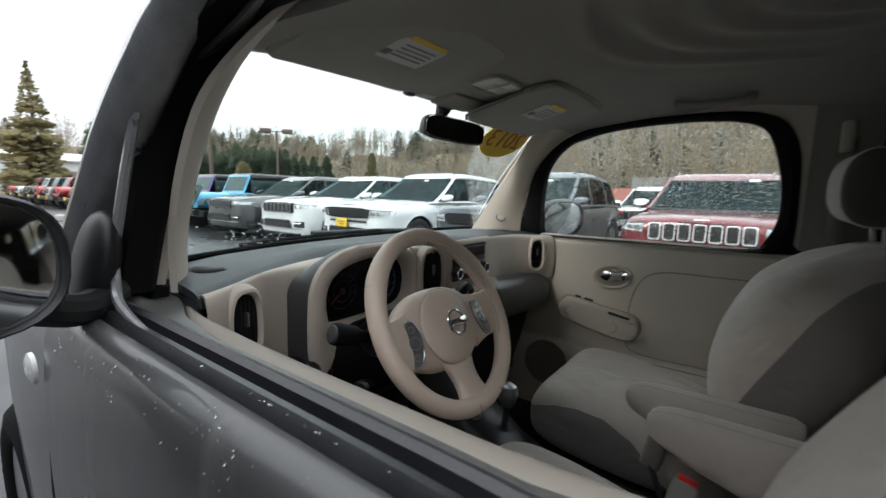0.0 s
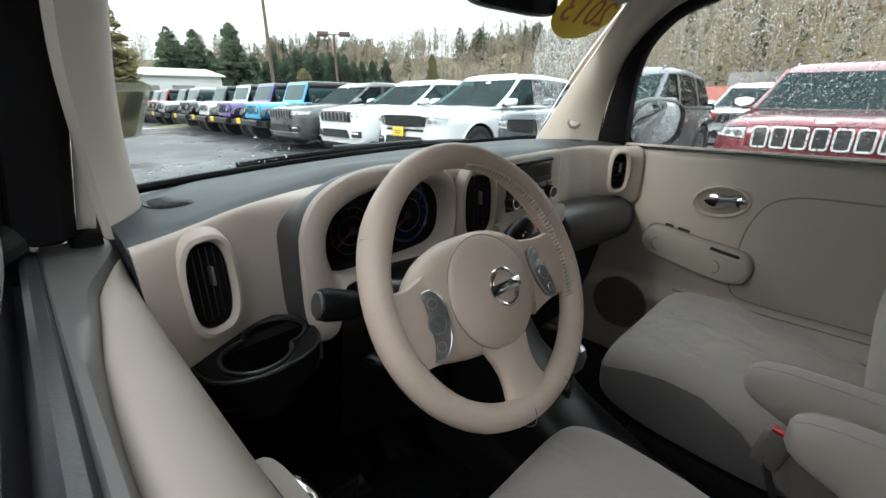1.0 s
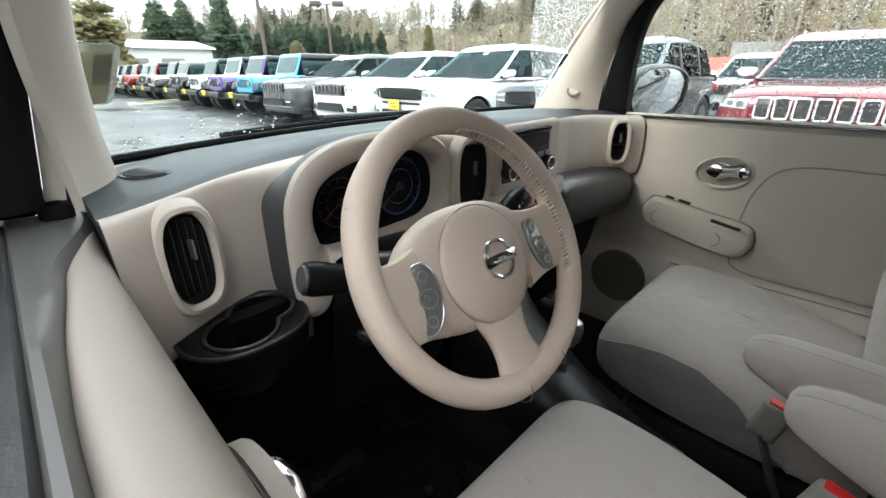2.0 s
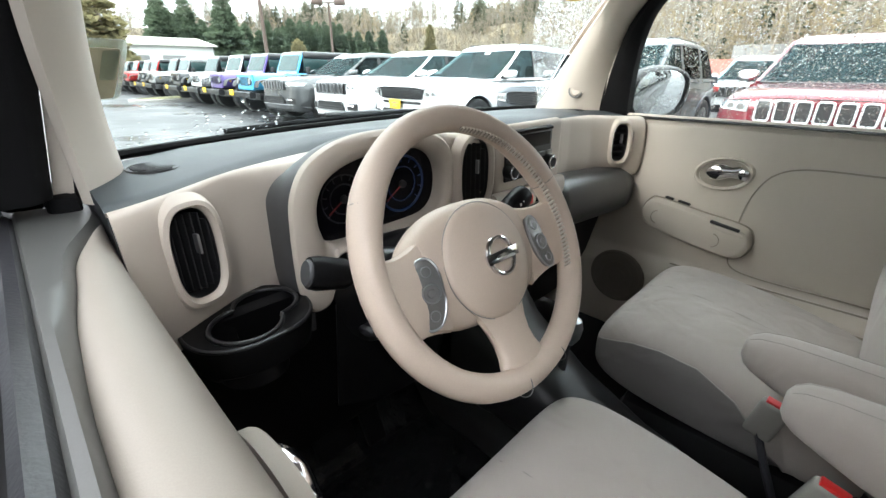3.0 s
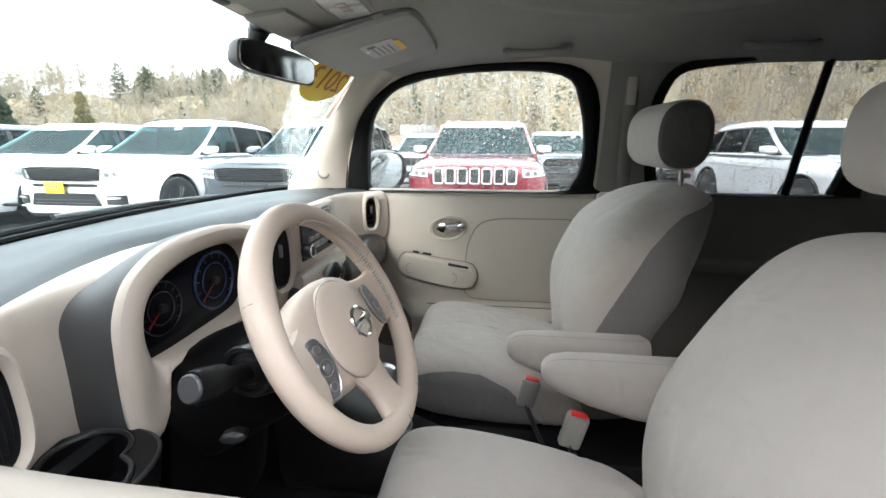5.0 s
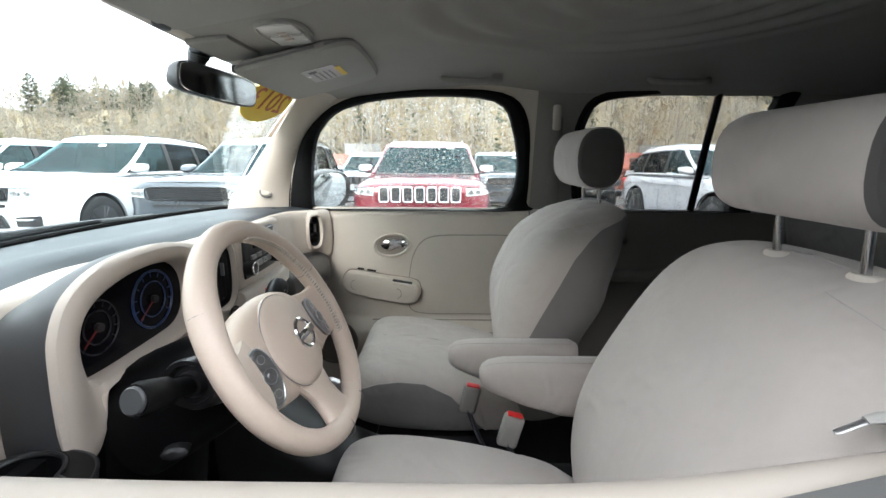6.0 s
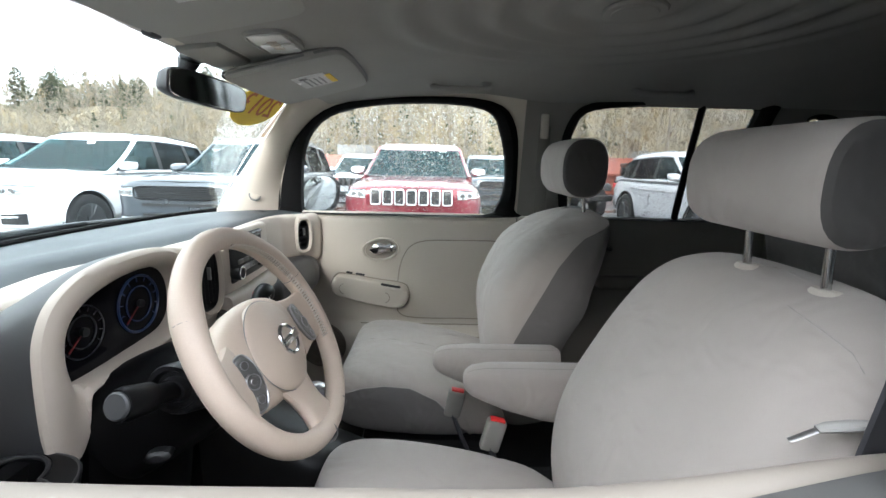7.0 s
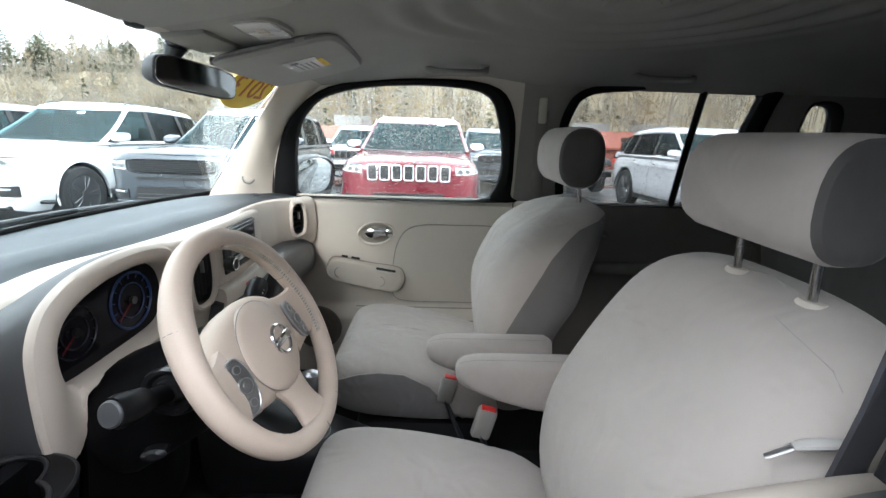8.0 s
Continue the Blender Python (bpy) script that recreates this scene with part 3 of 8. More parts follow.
def cap_profile(y):
    a, b = cap_left(y) + cap_rear(y), -0.688 + 0.65 * cap_rear(y)
    w = b - a
    drop = 0.010 * ease(-y, -0.35, 0.05) + 0.012 * ease(y, 0.90, 0.985)
    p = [(a + 0.004, 1.004), (a, 1.018), (a + 0.10 * w, 1.029), (a + 0.30 * w, 1.0345), (a + 0.52 * w, 1.032), (a + 0.74 * w, 1.021), (a + 0.90 * w, 1.000), (b - 0.001, 0.966), (-0.684, 0.92), (-0.682, 0.85), (-0.684, 0.75), (-0.68, 0.60), (-0.675, 0.42)]
    out = [(q.x, y, q.y - drop) for q in spline([(x, z, 0) for x, z in p], 3)]
    return out + [(-0.74, y, 0.42)]


part("inner_pad", loft([cap_profile(y) for y in np.linspace(-0.09, 0.978, 44)]), DOOR_CAP, DOOR, "beige moulded inner door cap, darkened in place of shade", smooth=60)
strip = []
for y in np.linspace(-0.09, 1.02, 40):
    a = cap_left(min(y, 0.985)) + cap_rear(y) + 0.0035
    strip.append([(x, y, z - 0.010 * ease(-y, -0.35, 0.05)) for x, z in ((-0.767, 0.99), (-0.766, 1.040), (-0.763, 1.0435), (-0.757, 1.0435), (max(-0.7555, a - 0.007), 1.040), (max(-0.7545, a - 0.003), 1.034), (max(-0.754, a), 1.022), (max(-0.754, a), 0.99))])
part("sill_strip", loft(strip), SILL_STRIP, DOOR, "grey plastic sill strip")
part("inner_seal", door_strip([(-0.784, 1.0), (-0.783, 1.046), (-0.777, 1.051), (-0.769, 1.048), (-0.766, 1.04), (-0.766, 1.0)]), WET_RUBBER, DOOR, "black window seal")
part("outer_seal", door_strip([(-0.815, 1.0), (-0.814, 1.040), (-0.808, 1.049), (-0.799, 1.047), (-0.796, 1.036), (-0.796, 1.0)]), WET_RUBBER, DOOR, "black outer window seal with beads of rain")
part("window_slot", door_strip([(-0.797, 0.98), (-0.797, 1.01), (-0.783, 1.01), (-0.783, 0.98)]), BLACK, DOOR)
part("outer_panel", door_strip([(-0.816, 1.0), (-0.817, 1.036), (-0.822, 1.041), (-0.832, 1.039), (-0.845, 1.030), (-0.855, 1.013), (-0.861, 0.985), (-0.865, 0.94), (-0.868, 0.88), (-0.870, 0.80), (-0.870, 0.70), (-0.865, 0.50), (-0.855, 0.38), (-0.80, 0.36)], y0=-0.10, y1=1.06), PAINT, DOOR, "wet grey painted door skin")
# painted lip of the window opening, curving from the pillar into the door's shoulder
LIP = [(-0.700, 0.62, 1.515), (-0.728, 0.715, 1.488), (-0.748, 0.785, 1.453), (-0.756, 0.843, 1.405), (-0.766, 0.879, 1.339), (-0.776, 0.899, 1.268), (-0.784, 0.917, 1.201), (-0.790, 0.933, 1.141), (-0.794, 0.930, 1.088), (-0.799, 0.895, 1.058), (-0.805, 0.76, 1.042), (-0.808, 0.582, 1.042)]
part("opening_lip", tube(spline(LIP, 5), [0.0075] * 46 + [0.007 - 0.0006 * k for k in range(10)], 8), SKYLIT_PAINT, DOOR, "wet grey painted lip round the window, lightened as if skylit")
pod = [(1.005, 1.020, 0.018, 0.010), (1.030, 1.012, 0.044, 0.020), (1.085, 0.992, 0.062, 0.026), (1.135, 0.974, 0.060, 0.026), (1.170, 0.962, 0.046, 0.021), (1.190, 0.954, 0.028, 0.014), (1.198, 0.950, 0.008, 0.005)]
part("mirror_sail", loft([[(-0.812 + 0.10 * (z - 1.03) + a, cy + c, z) for c, a in superloop(20, hy, hx, 2.3)] for z, cy, hy, hx in spline_rows(pod, 4)]), BLACK, DOOR, "charcoal pod that carries the mirror", smooth=80)
part("corner_seal", box((-0.717, 1.035, 1.036), (0.034, 0.11, 0.052), 0.012), RUBBER, DOOR, "black seal at the window's front corner")


def door_handle(side, face, parent, shell, cy=0.597, proud=0.006):
    """An oval surround, a recess with shade put into its colour, a chrome paddle and a lock tab."""
    def oval(g, d):
        return [(side * (face + d), cy + a * g, 0.913 + b * g - 0.10 * (a * g)) for a, b in superloop(36, 0.073, 0.046, 2.1)]

    hb = part("handle_bezel", loft([oval(1.05, 0.003), oval(1.02, -0.008), oval(0.98, -0.011), oval(0.92, -0.009), oval(0.87, -0.001), oval(0.82, 0.004)]), shell, parent, "pale oval handle surround")
    part("handle_recess", loft([oval(0.84, -0.0005), oval(0.6, 0.003), oval(0.3, 0.006)]), GROOVE, hb, "handle recess with its shade put into the colour")
    paddle = [(0.641, 0.004, 0.004), (0.636, 0.014, 0.008), (0.624, 0.023, 0.013), (0.608, 0.026, 0.016), (0.592, 0.022, 0.015), (0.578, 0.016, 0.012), (0.566, 0.018, 0.009), (0.556, 0.020, 0.006)]
    part("handle", loft([[(side * (face - proud - b * deep), y + cy - 0.597, 0.918 + a - 0.12 * (y - 0.6)) for a, b in superloop(16, h, 1, 2.2)] for y, h, deep in paddle]), CHROME, hb, "chrome inner door handle")
    part("lock_tab", loft([[(side * (face - 0.010 - b * 0.007), y + cy - 0.597, 0.919 + a) for a, b in superloop(12, h, 1, 2.6)] for y, h in ((0.556, 0.010), (0.550, 0.016), (0.540, 0.017), (0.534, 0.012))]), CHROME, hb, "chrome lock tab")


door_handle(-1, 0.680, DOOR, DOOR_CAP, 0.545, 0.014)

part("window_frame", tube(spline([(-0.752, 1.075, 1.04), (-0.741, 1.045, 1.13), (-0.720, 0.985, 1.26), (-0.697, 0.89, 1.39), (-0.673, 0.77, 1.485), (-0.655, 0.55, 1.535), (-0.658, 0.2, 1.55), (-0.660, -0.1, 1.545)], 5), 0.028, 10, flat=0.8), RUBBER, DOOR, "black window frame")

# outer windshield pillar, wing and the marker lamp in it
part("outer_pillar", tube(spline([(-0.815, 1.17, 1.02), (-0.792, 1.075, 1.140), (-0.774, 0.985, 1.260), (-0.766, 0.920, 1.330), (-0.754, 0.860, 1.395), (-0.738, 0.805, 1.455), (-0.715, 0.705, 1.515), (-0.695, 0.55, 1.565), (-0.68, 0.0, 1.60), (-0.68, -1.7, 1.58)], 5), [0.038] * 46, 12, flat=0.8), SKYLIT_PAINT, SHELL, "wet grey windshield pillar, sky's brightness put into its paint")
part("outer_pillar", tube(spline([(0.80, 1.13, 1.02), (0.785, 1.07, 1.13), (0.757, 0.995, 1.27), (0.727, 0.905, 1.41), (0.695, 0.79, 1.53), (0.672, 0.57, 1.585), (0.66, 0.0, 1.60), (0.665, -1.7, 1.58)], 5), [0.034] * 36, 12, flat=0.8), SKYLIT_PAINT, SHELL, "wet grey windshield pillar, sky's brightness put into its paint")
for side in (-1, 1):
    rings = []
    for i in range(19):
        y = 1.068 + 1.0 * i / 18
        f = 1 - 0.10 * (i / 18) ** 2
        wheel = 1.78
        low = 0.38 if abs(y - wheel) > 0.34 else 0.33 + math.sqrt(max(0, 0.34 ** 2 - (y - wheel) ** 2))
        prof = [(0.70, 1.03), (0.78, 1.025), (0.815, 1.005), (0.845, 0.95), (0.866, 0.86), (0.872, max(low, 0.72)), (0.866, max(low, 0.52)), (0.855, low), (0.79, low)]
        rings.append([(side * x * f, y, min(z, 0.905) if side > 0 else z - 0.03 * (i / 18) ** 2) for x, z in prof])
    part("wing", loft(rings), PAINT, SHELL, "grey painted front wing")
part("bonnet", sheet(lambda u, v: (-0.70 + 1.4 * u, 1.22 + 0.80 * v, 0.935 - 0.02 * v - 0.06 * v * v + 0.03 * (1 - (2 * u - 1) ** 2)), 12, 10, thick=0.01), PAINT, SHELL, "grey painted bonnet")
part("marker_lamp", loft([[(-0.870 - dx, 1.105 + a * s, 0.930 + b * s) for a, b in superloop(16, 0.032, 0.026, 2.3)] for dx, s in ((0, 1.0), (0.006, 0.95), (0.01, 0.6))]), LENS, SHELL, "small oval side marker lamp")
for side in (-1, 1):
    t = part("front_tyre", ring((side * 0.76, 1.78, 0.31), 0.235, 0.085, (1, 0, 0), 36, 12), RUBBER, SHELL, "front tyre")
    part("wheel_rim", disc((side * 0.80, 1.78, 0.31), 0.20, 0.05, (1, 0, 0), 24, bevel=0.01), SILVER, t)
part("outer_sill", box((-0.80, -0.2, 0.36), (0.10, 2.5, 0.10), 0.03), PAINT, SHELL, "painted sill under the doors")
part("rear_side_panel", sheet(lambda u, v: (-0.86 + 0.02 * v * v, -0.105 - 1.65 * u, 0.36 + 0.68 * v), 8, 6, thick=0.02), PAINT, SHELL, "grey painted rear door and side")
part("rear_side_panel", sheet(lambda u, v: (0.86 - 0.02 * v * v, 1.06 - 2.8 * u, 0.36 + 0.68 * v), 8, 6, thick=0.02), PAINT, SHELL, "grey painted door skins on the far side")
part("body_shoulder", box((0.785, -0.3, 1.025), (0.10, 2.7, 0.03), 0.012), PAINT, SHELL, "painted shoulder below the windows")
part("body_shoulder", box((-0.785, -0.93, 1.025), (0.10, 1.66, 0.03), 0.012), PAINT, SHELL, "painted shoulder below the rear window")
part("side_lining", box((-0.69, -0.95, 0.72), (0.03, 1.6, 0.66), 0.01), REAR_SHADE_TRIM, SHELL, "grey lining of the rear door")


# ---- outside mirrors ----
def side_mirror(side, c, turn, label, tip=0):
    """A rounded mirror head whose glass faces back and inward by turn degrees and down by tip degrees."""
    e = thing("side_mirror", c, label, "mirror", group="side mirrors")
    m = pose(*c, tip, 0, turn)

    def loop(g, d, a=0.105, b=0.088):
        return [m @ Vector((p * g, d, q * g)) for p, q in superloop(32, a, b, 2.6)]

    part("housing", loft([loop(0.35, 0.085), loop(0.62, 0.075), loop(0.86, 0.05), loop(0.98, 0.02), loop(1.0, -0.01), loop(0.98, -0.03), loop(0.94, -0.035), loop(0.91, -0.028), loop(0.90, -0.018)]), BLACK, e, "black plastic mirror housing")
    part("mirror_glass", loft([loop(0.9, -0.019), loop(0.9, -0.023), loop(0.86, -0.0245)]), MIRROR, e, "mirror glass")
    part("arm", tube(spline([tuple(m @ Vector((-side * 0.06, 0.02, -0.06))), (side * 0.84, c[1] + 0.06, c[2] - 0.085), (side * 0.785, c[1] + 0.10, c[2] - 0.07)], 5), 0.024, 10), BLACK, e, "black mirror arm")
    return e


side_mirror(-1, (-0.965, 0.865, 1.142), 12, "black outside mirror on the driver's door")
rm = side_mirror(1, (0.915, 0.905, 1.116), -38, "rain-covered black outside mirror on the passenger's door", 9)

part("door_core", box((0.742, -0.38, 0.635), (0.03, 2.75, 0.79), 0.005), BLACK, SHELL, "black metal behind the door linings")
part("door_core", box((-0.742, -0.95, 0.635), (0.03, 1.68, 0.79), 0.005), BLACK, SHELL, "black metal behind the door linings")
part("kick_panel", sheet(lambda u, v: (0.690 - 0.02 * u, 0.99 + 0.28 * u, 0.30 + 0.56 * v), 4, 6, thick=0.012, away=(1, 0, 0)), BEIGE, SHELL, "beige panel beside the footwell")
part("kick_panel", sheet(lambda u, v: (-0.690 + 0.02 * u, 0.95 + 0.30 * u, 0.30 + 0.56 * v), 4, 6, thick=0.012, away=(-1, 0, 0)), BLACK, SHELL, "black panel beside the footwell")


def crumple(u, v):
    x, y = -0.62 + 0.50 * u, 0.46 + 0.72 * v
    a = noise.noise(Vector((x * 9, y * 9, 3))) + 0.5 * noise.noise(Vector((x * 24, y * 24, 7)))
    return (x, y, 0.306 + 0.016 * abs(a) + 0.22 * ease(v, 0.72, 1.0))


FILM = material("black_glossy_film", (0.012, 0.012, 0.013), 0.10, var=0.2, scale=6, fine=30, bump=0.5, depth=0.008, spec=0.5)
solo("floor_cover", sheet(crumple, 46, 60, thick=0.002), FILM, "crumpled glossy black floor cover on the carpet", "floor mat")

part("wiper_cowl", sheet(lambda u, v: (-0.66 + 1.32 * u, glass_y(-0.66 + 1.32 * u) + 0.012 + 0.13 * v, 1.038 - 0.10 * v), 24, 4, thick=0.012), BLACK, SHELL, "black plastic cowl below the windshield")
WIPER = thing("wiper", (-0.40, 1.25, 1.07), "black wiper arm resting at the foot of the windshield", "wiper")
blade = [windshield(x, 0.004) + Vector((0, 0.020, 0.010)) for x in np.linspace(-0.42, 0.16, 12)]
part("wiper_blade", tube(blade, 0.006, 6), RUBBER, WIPER, "black rubber wiper blade")
part("wiper_arm", tube([windshield(-0.15, 0.010) + Vector((0, 0.030, 0.016)), windshield(0.12, 0.0) + Vector((0, 0.032, 0.012)), windshield(0.36, -0.02) + Vector((0, 0.035, 0.010))], 0.007, 8), BLACK, WIPER, "black wiper arm")

# the rest of the body: rear quarters, tailgate, bumpers and rear wheels
for side in (1, -1):
    outer = [(-0.07, 1.046), (-0.07, 1.545), (-1.79, 1.545), (-1.80, 1.30), (-1.80, 1.046)]
    part("rear_quarter", holed(outer, [smooth_loop([(y - 0.012 if y < -0.4 else min(y, -0.085), z) for y, z in REAR_FRAME]), smooth_loop(QUARTER)], lambda y, z: (side * (wall_x(z) + 0.058), y, z), 0.01, (side, 0, 0)), PAINT, SHELL, "grey painted rear quarter")
    t = part("rear_tyre", ring((side * 0.76, -1.05, 0.31), 0.235, 0.085, (1, 0, 0), 36, 12), RUBBER, SHELL, "rear tyre")
    part("wheel_rim", disc((side * 0.815, -1.05, 0.31), 0.20, 0.05, (1, 0, 0), 24, bevel=0.01), SILVER, t)
    part("wheel_opening", disc((side * 0.855, -1.05, 0.33), 0.34, 0.03, (1, 0, 0), 32), RUBBER, t)
    part("tail_lamp", box((side * 0.70, -1.84, 0.62), (0.20, 0.03, 0.16), 0.03), RED, SHELL, "red tail lamp")
    part("headlamp", loft([[(side * 0.62 + a * g, 2.075 + d, 0.78 + b * g) for a, b in superloop(24, 0.14, 0.08, 2.6)] for g, d in ((1.0, -0.05), (1.0, 0.0), (0.8, 0.03))]), LENS, SHELL, "headlamp")
part("tailgate", box((0, -1.81, 0.98), (1.62, 0.05, 1.22), 0.04, 3), PAINT, SHELL, "grey painted tailgate")
part("tailgate_glass", box((0, -1.838, 1.30), (1.20, 0.012, 0.42), 0.005), GLOSS, SHELL, "dark tailgate glass")
part("rear_bumper", box((0, -1.86, 0.45), (1.68, 0.14, 0.26), 0.06, 3), PAINT, SHELL, "grey painted rear bumper")
part("front_bumper", loft([[(x, 2.06 + 0.10 * (1 - (x / 0.82) ** 2) + b, 0.60 + a) for a, b in superloop(16, 0.26, 0.07, 3.5)] for x in np.linspace(-0.79, 0.79, 15)]), PAINT, SHELL, "grey painted front bumper")
part("front_grille", box((0, 2.215, 0.72), (0.80, 0.03, 0.12), 0.02), BLACK, SHELL, "black front grille")

skin = Vector((-0.85, 0, 0.5)).normalized()
door_rain = part("raindrops", drops(lambda y, k: (-0.834 - 0.027 * k ** 0.6, y, 1.040 - 0.055 * k ** 1.6), skin, 240, 0.0011, 15, lambda r: (r.uniform(0.0, 1.04), r.random())), WATER, DOOR, "beads of rain on the door's shoulder", kind="stuff")
seal_rain = part("raindrops", drops(lambda y, k: (-0.813 + 0.012 * k, y, 1.0465), Vector((0, 0, 1)), 130, 0.0014, 16, lambda r: (r.uniform(0.0, 1.0), r.random())), WATER, DOOR, "beads of rain on the window seal", kind="stuff")

glass_at = pose(0.915, 0.905, 1.116, 0, 0, -38)
mirror_rain = part("raindrops", drops(lambda r, t: glass_at @ Vector((0.088 * r * math.cos(t), -0.0250, 0.074 * r * math.sin(t))), (glass_at.to_3x3() @ Vector((0, -1, 0))).normalized(), 420, 0.0024, 17, lambda r: (r.random() ** 0.5, r.uniform(0, 2 * math.pi))), WATER, rm, "rain drops on the mirror glass", kind="stuff")


# ---- dashboard ----
DASH = thing("dashboard", (0, 1.0, 0.80), "two-tone dashboard, charcoal top pad over a beige fascia", "dashboard")


PAD_EDGE = [(-0.70, 0.884), (-0.62, 0.918), (-0.533, 0.958), (-0.44, 0.998), (-0.36, 1.024), (-0.27, 1.038), (-0.20, 1.026), (-0.13, 1.004), (0.0, 0.980), (0.22, 0.960), (0.42, 0.962), (0.55, 0.944), (0.62, 0.915), (0.70, 0.872)]
PAD_LINE = spline([(x, y, 0) for x, y in PAD_EDGE], 8)


def pad_edge(x):
    """Where the charcoal pad meets the beige fascia."""
    for p, r in zip(PAD_LINE, PAD_LINE[1:]):
        if x <= r.x:
            return p.y + (r.y - p.y) * max(0.0, (x - p.x) / (r.x - p.x))
    return PAD_LINE[-1].y


def pad_point(u, v):
    x = -0.690 + 1.375 * u
    y0, y1 = min(glass_y(x), 1.20 if abs(x) > 0.6 else 9) - 0.005, pad_edge(x)
    y = y0 + (y1 - y0) * v
    z = 1.066 + 0.010 * math.sin(math.pi * min(v, 0.9) / 0.9) + 0.012 * math.exp(-((v - 0.80) / 0.16) ** 2) * (1 - ease(x, 0.12, 0.45)) * ease(x, -0.60, -0.2) - 0.010 * ease(v, 0.88, 1.0) - 0.010 * ease(abs(x), 0.5, 0.68)
    return (x, y, z)


part("top_pad", sheet(pad_point, 70, 36, thick=0.015, away=(0, 0, -1)), PAD, DASH, "charcoal grained top pad")


# outer and inner outline of the instrument bezel
OUT = [(-0.4935, 0.935), (-0.4925, 0.985), (-0.488, 1.03), (-0.468, 1.070), (-0.434, 1.094), (-0.392, 1.107), (-0.34, 1.112), (-0.27, 1.110), (-0.22, 1.100), (-0.185, 1.080), (-0.166, 1.05), (-0.162, 1.00), (-0.168, 0.958), (-0.19, 0.938), (-0.235, 0.930), (-0.32, 0.929), (-0.40, 0.928), (-0.428, 0.921), (-0.4345, 0.895), (-0.4345, 0.868), (-0.441, 0.846), (-0.455, 0.836), (-0.471, 0.838), (-0.485, 0.856), (-0.492, 0.890)]
INN = [(-0.438, 0.957), (-0.445, 0.985), (-0.443, 1.018), (-0.428, 1.044), (-0.398, 1.061), (-0.36, 1.071), (-0.33, 1.075), (-0.285, 1.076), (-0.235, 1.070), (-0.205, 1.057), (-0.188, 1.035), (-0.183, 1.005), (-0.189, 0.972), (-0.207, 0.952), (-0.238, 0.943), (-0.32, 0.940), (-0.38, 0.939), (-0.412, 0.940), (-0.419, 0.9412), (-0.4235, 0.9424), (-0.4265, 0.9436), (-0.4290, 0.9450), (-0.4312, 0.9467), (-0.4334, 0.9490), (-0.4357, 0.9525)]

FACE = [(-0.70, 0.856), (-0.61, 0.906), (-0.55, 0.938), (-0.48, 0.952), (-0.34, 0.945), (-0.24, 0.90), (-0.17, 0.872), (0.20, 0.872), (0.25, 0.91), (0.32, 0.945), (0.42, 0.948), (0.52, 0.928), (0.60, 0.887), (0.68, 0.832)]


def face_y(x):
    """How far forward the fascia's face stands across the car."""
    for (x0, y0), (x1, y1) in zip(FACE, FACE[1:]):
        if x <= x1:
            t = (x - x0) / (x1 - x0)
            return y0 + (y1 - y0) * t
    return FACE[-1][1]


def face_low(x):
    return 0.865 + 0.03 * ease(x, 0.1, 0.3) - 0.02 * ease(x, 0.5, 0.66) - 0.01 * (1 - ease(x, -0.2, -0.1)) - 0.0 * x


def fascia_point(u, v):
    x = -0.690 + 1.376 * u
    ye, yf, zl = pad_edge(x), face_y(x), face_low(x)
    g, e = ye - yf, 1.0645 - 0.009 * ease(abs(x), 0.5, 0.68)
    prof = [(ye + 0.012, e - 0.010), (ye + 0.001, e - 0.001), (ye - 0.3 * g, e + 0.001), (yf + 0.30 * g, e - 0.004), (yf + 0.08 * g, e - 0.022), (yf, 1.015), (yf - 0.002, 0.96), (yf + 0.002, 0.90), (yf + 0.012, zl), (yf + 0.04, zl - 0.012)]
    p = spline([(0, a, b) for a, b in prof], 3)
    i = v * (len(p) - 1)
    k = min(int(i), len(p) - 2)
    q = p[k].lerp(p[k + 1], i - k)
    return (x, q.y, q.z)


VENTS = ((-0.612, 0.980, 0.034, 0.070), (0.612, 0.980, 0.034, 0.066), (-0.106, 1.006, 0.046, 0.070))
fascia = sheet(fascia_point, 180, 54)
cut = [f for f in fascia.faces if f.calc_center_median().y < 0.96 and any((abs(f.calc_center_median().x - x) / a) ** 2.9 + (abs(f.calc_center_median().z - z) / b) ** 2.9 < 1 for x, z, a, b in VENTS)]
middle = [((a + c) / 2, (b + d) / 2) for (a, b), (c, d) in zip(smooth_loop(OUT), smooth_loop(INN))]
cut += [f for f in fascia.faces if f not in cut and f.calc_center_median().y < 0.918 and inside(Vector((f.calc_center_median().x, f.calc_center_median().z)), middle)]
bmesh.ops.delete(fascia, geom=cut, context="FACES")
thicken(fascia, 0.008, (0, 1, -0.2))
part("fascia", fascia, BEIGE, DASH, "beige moulded fascia")


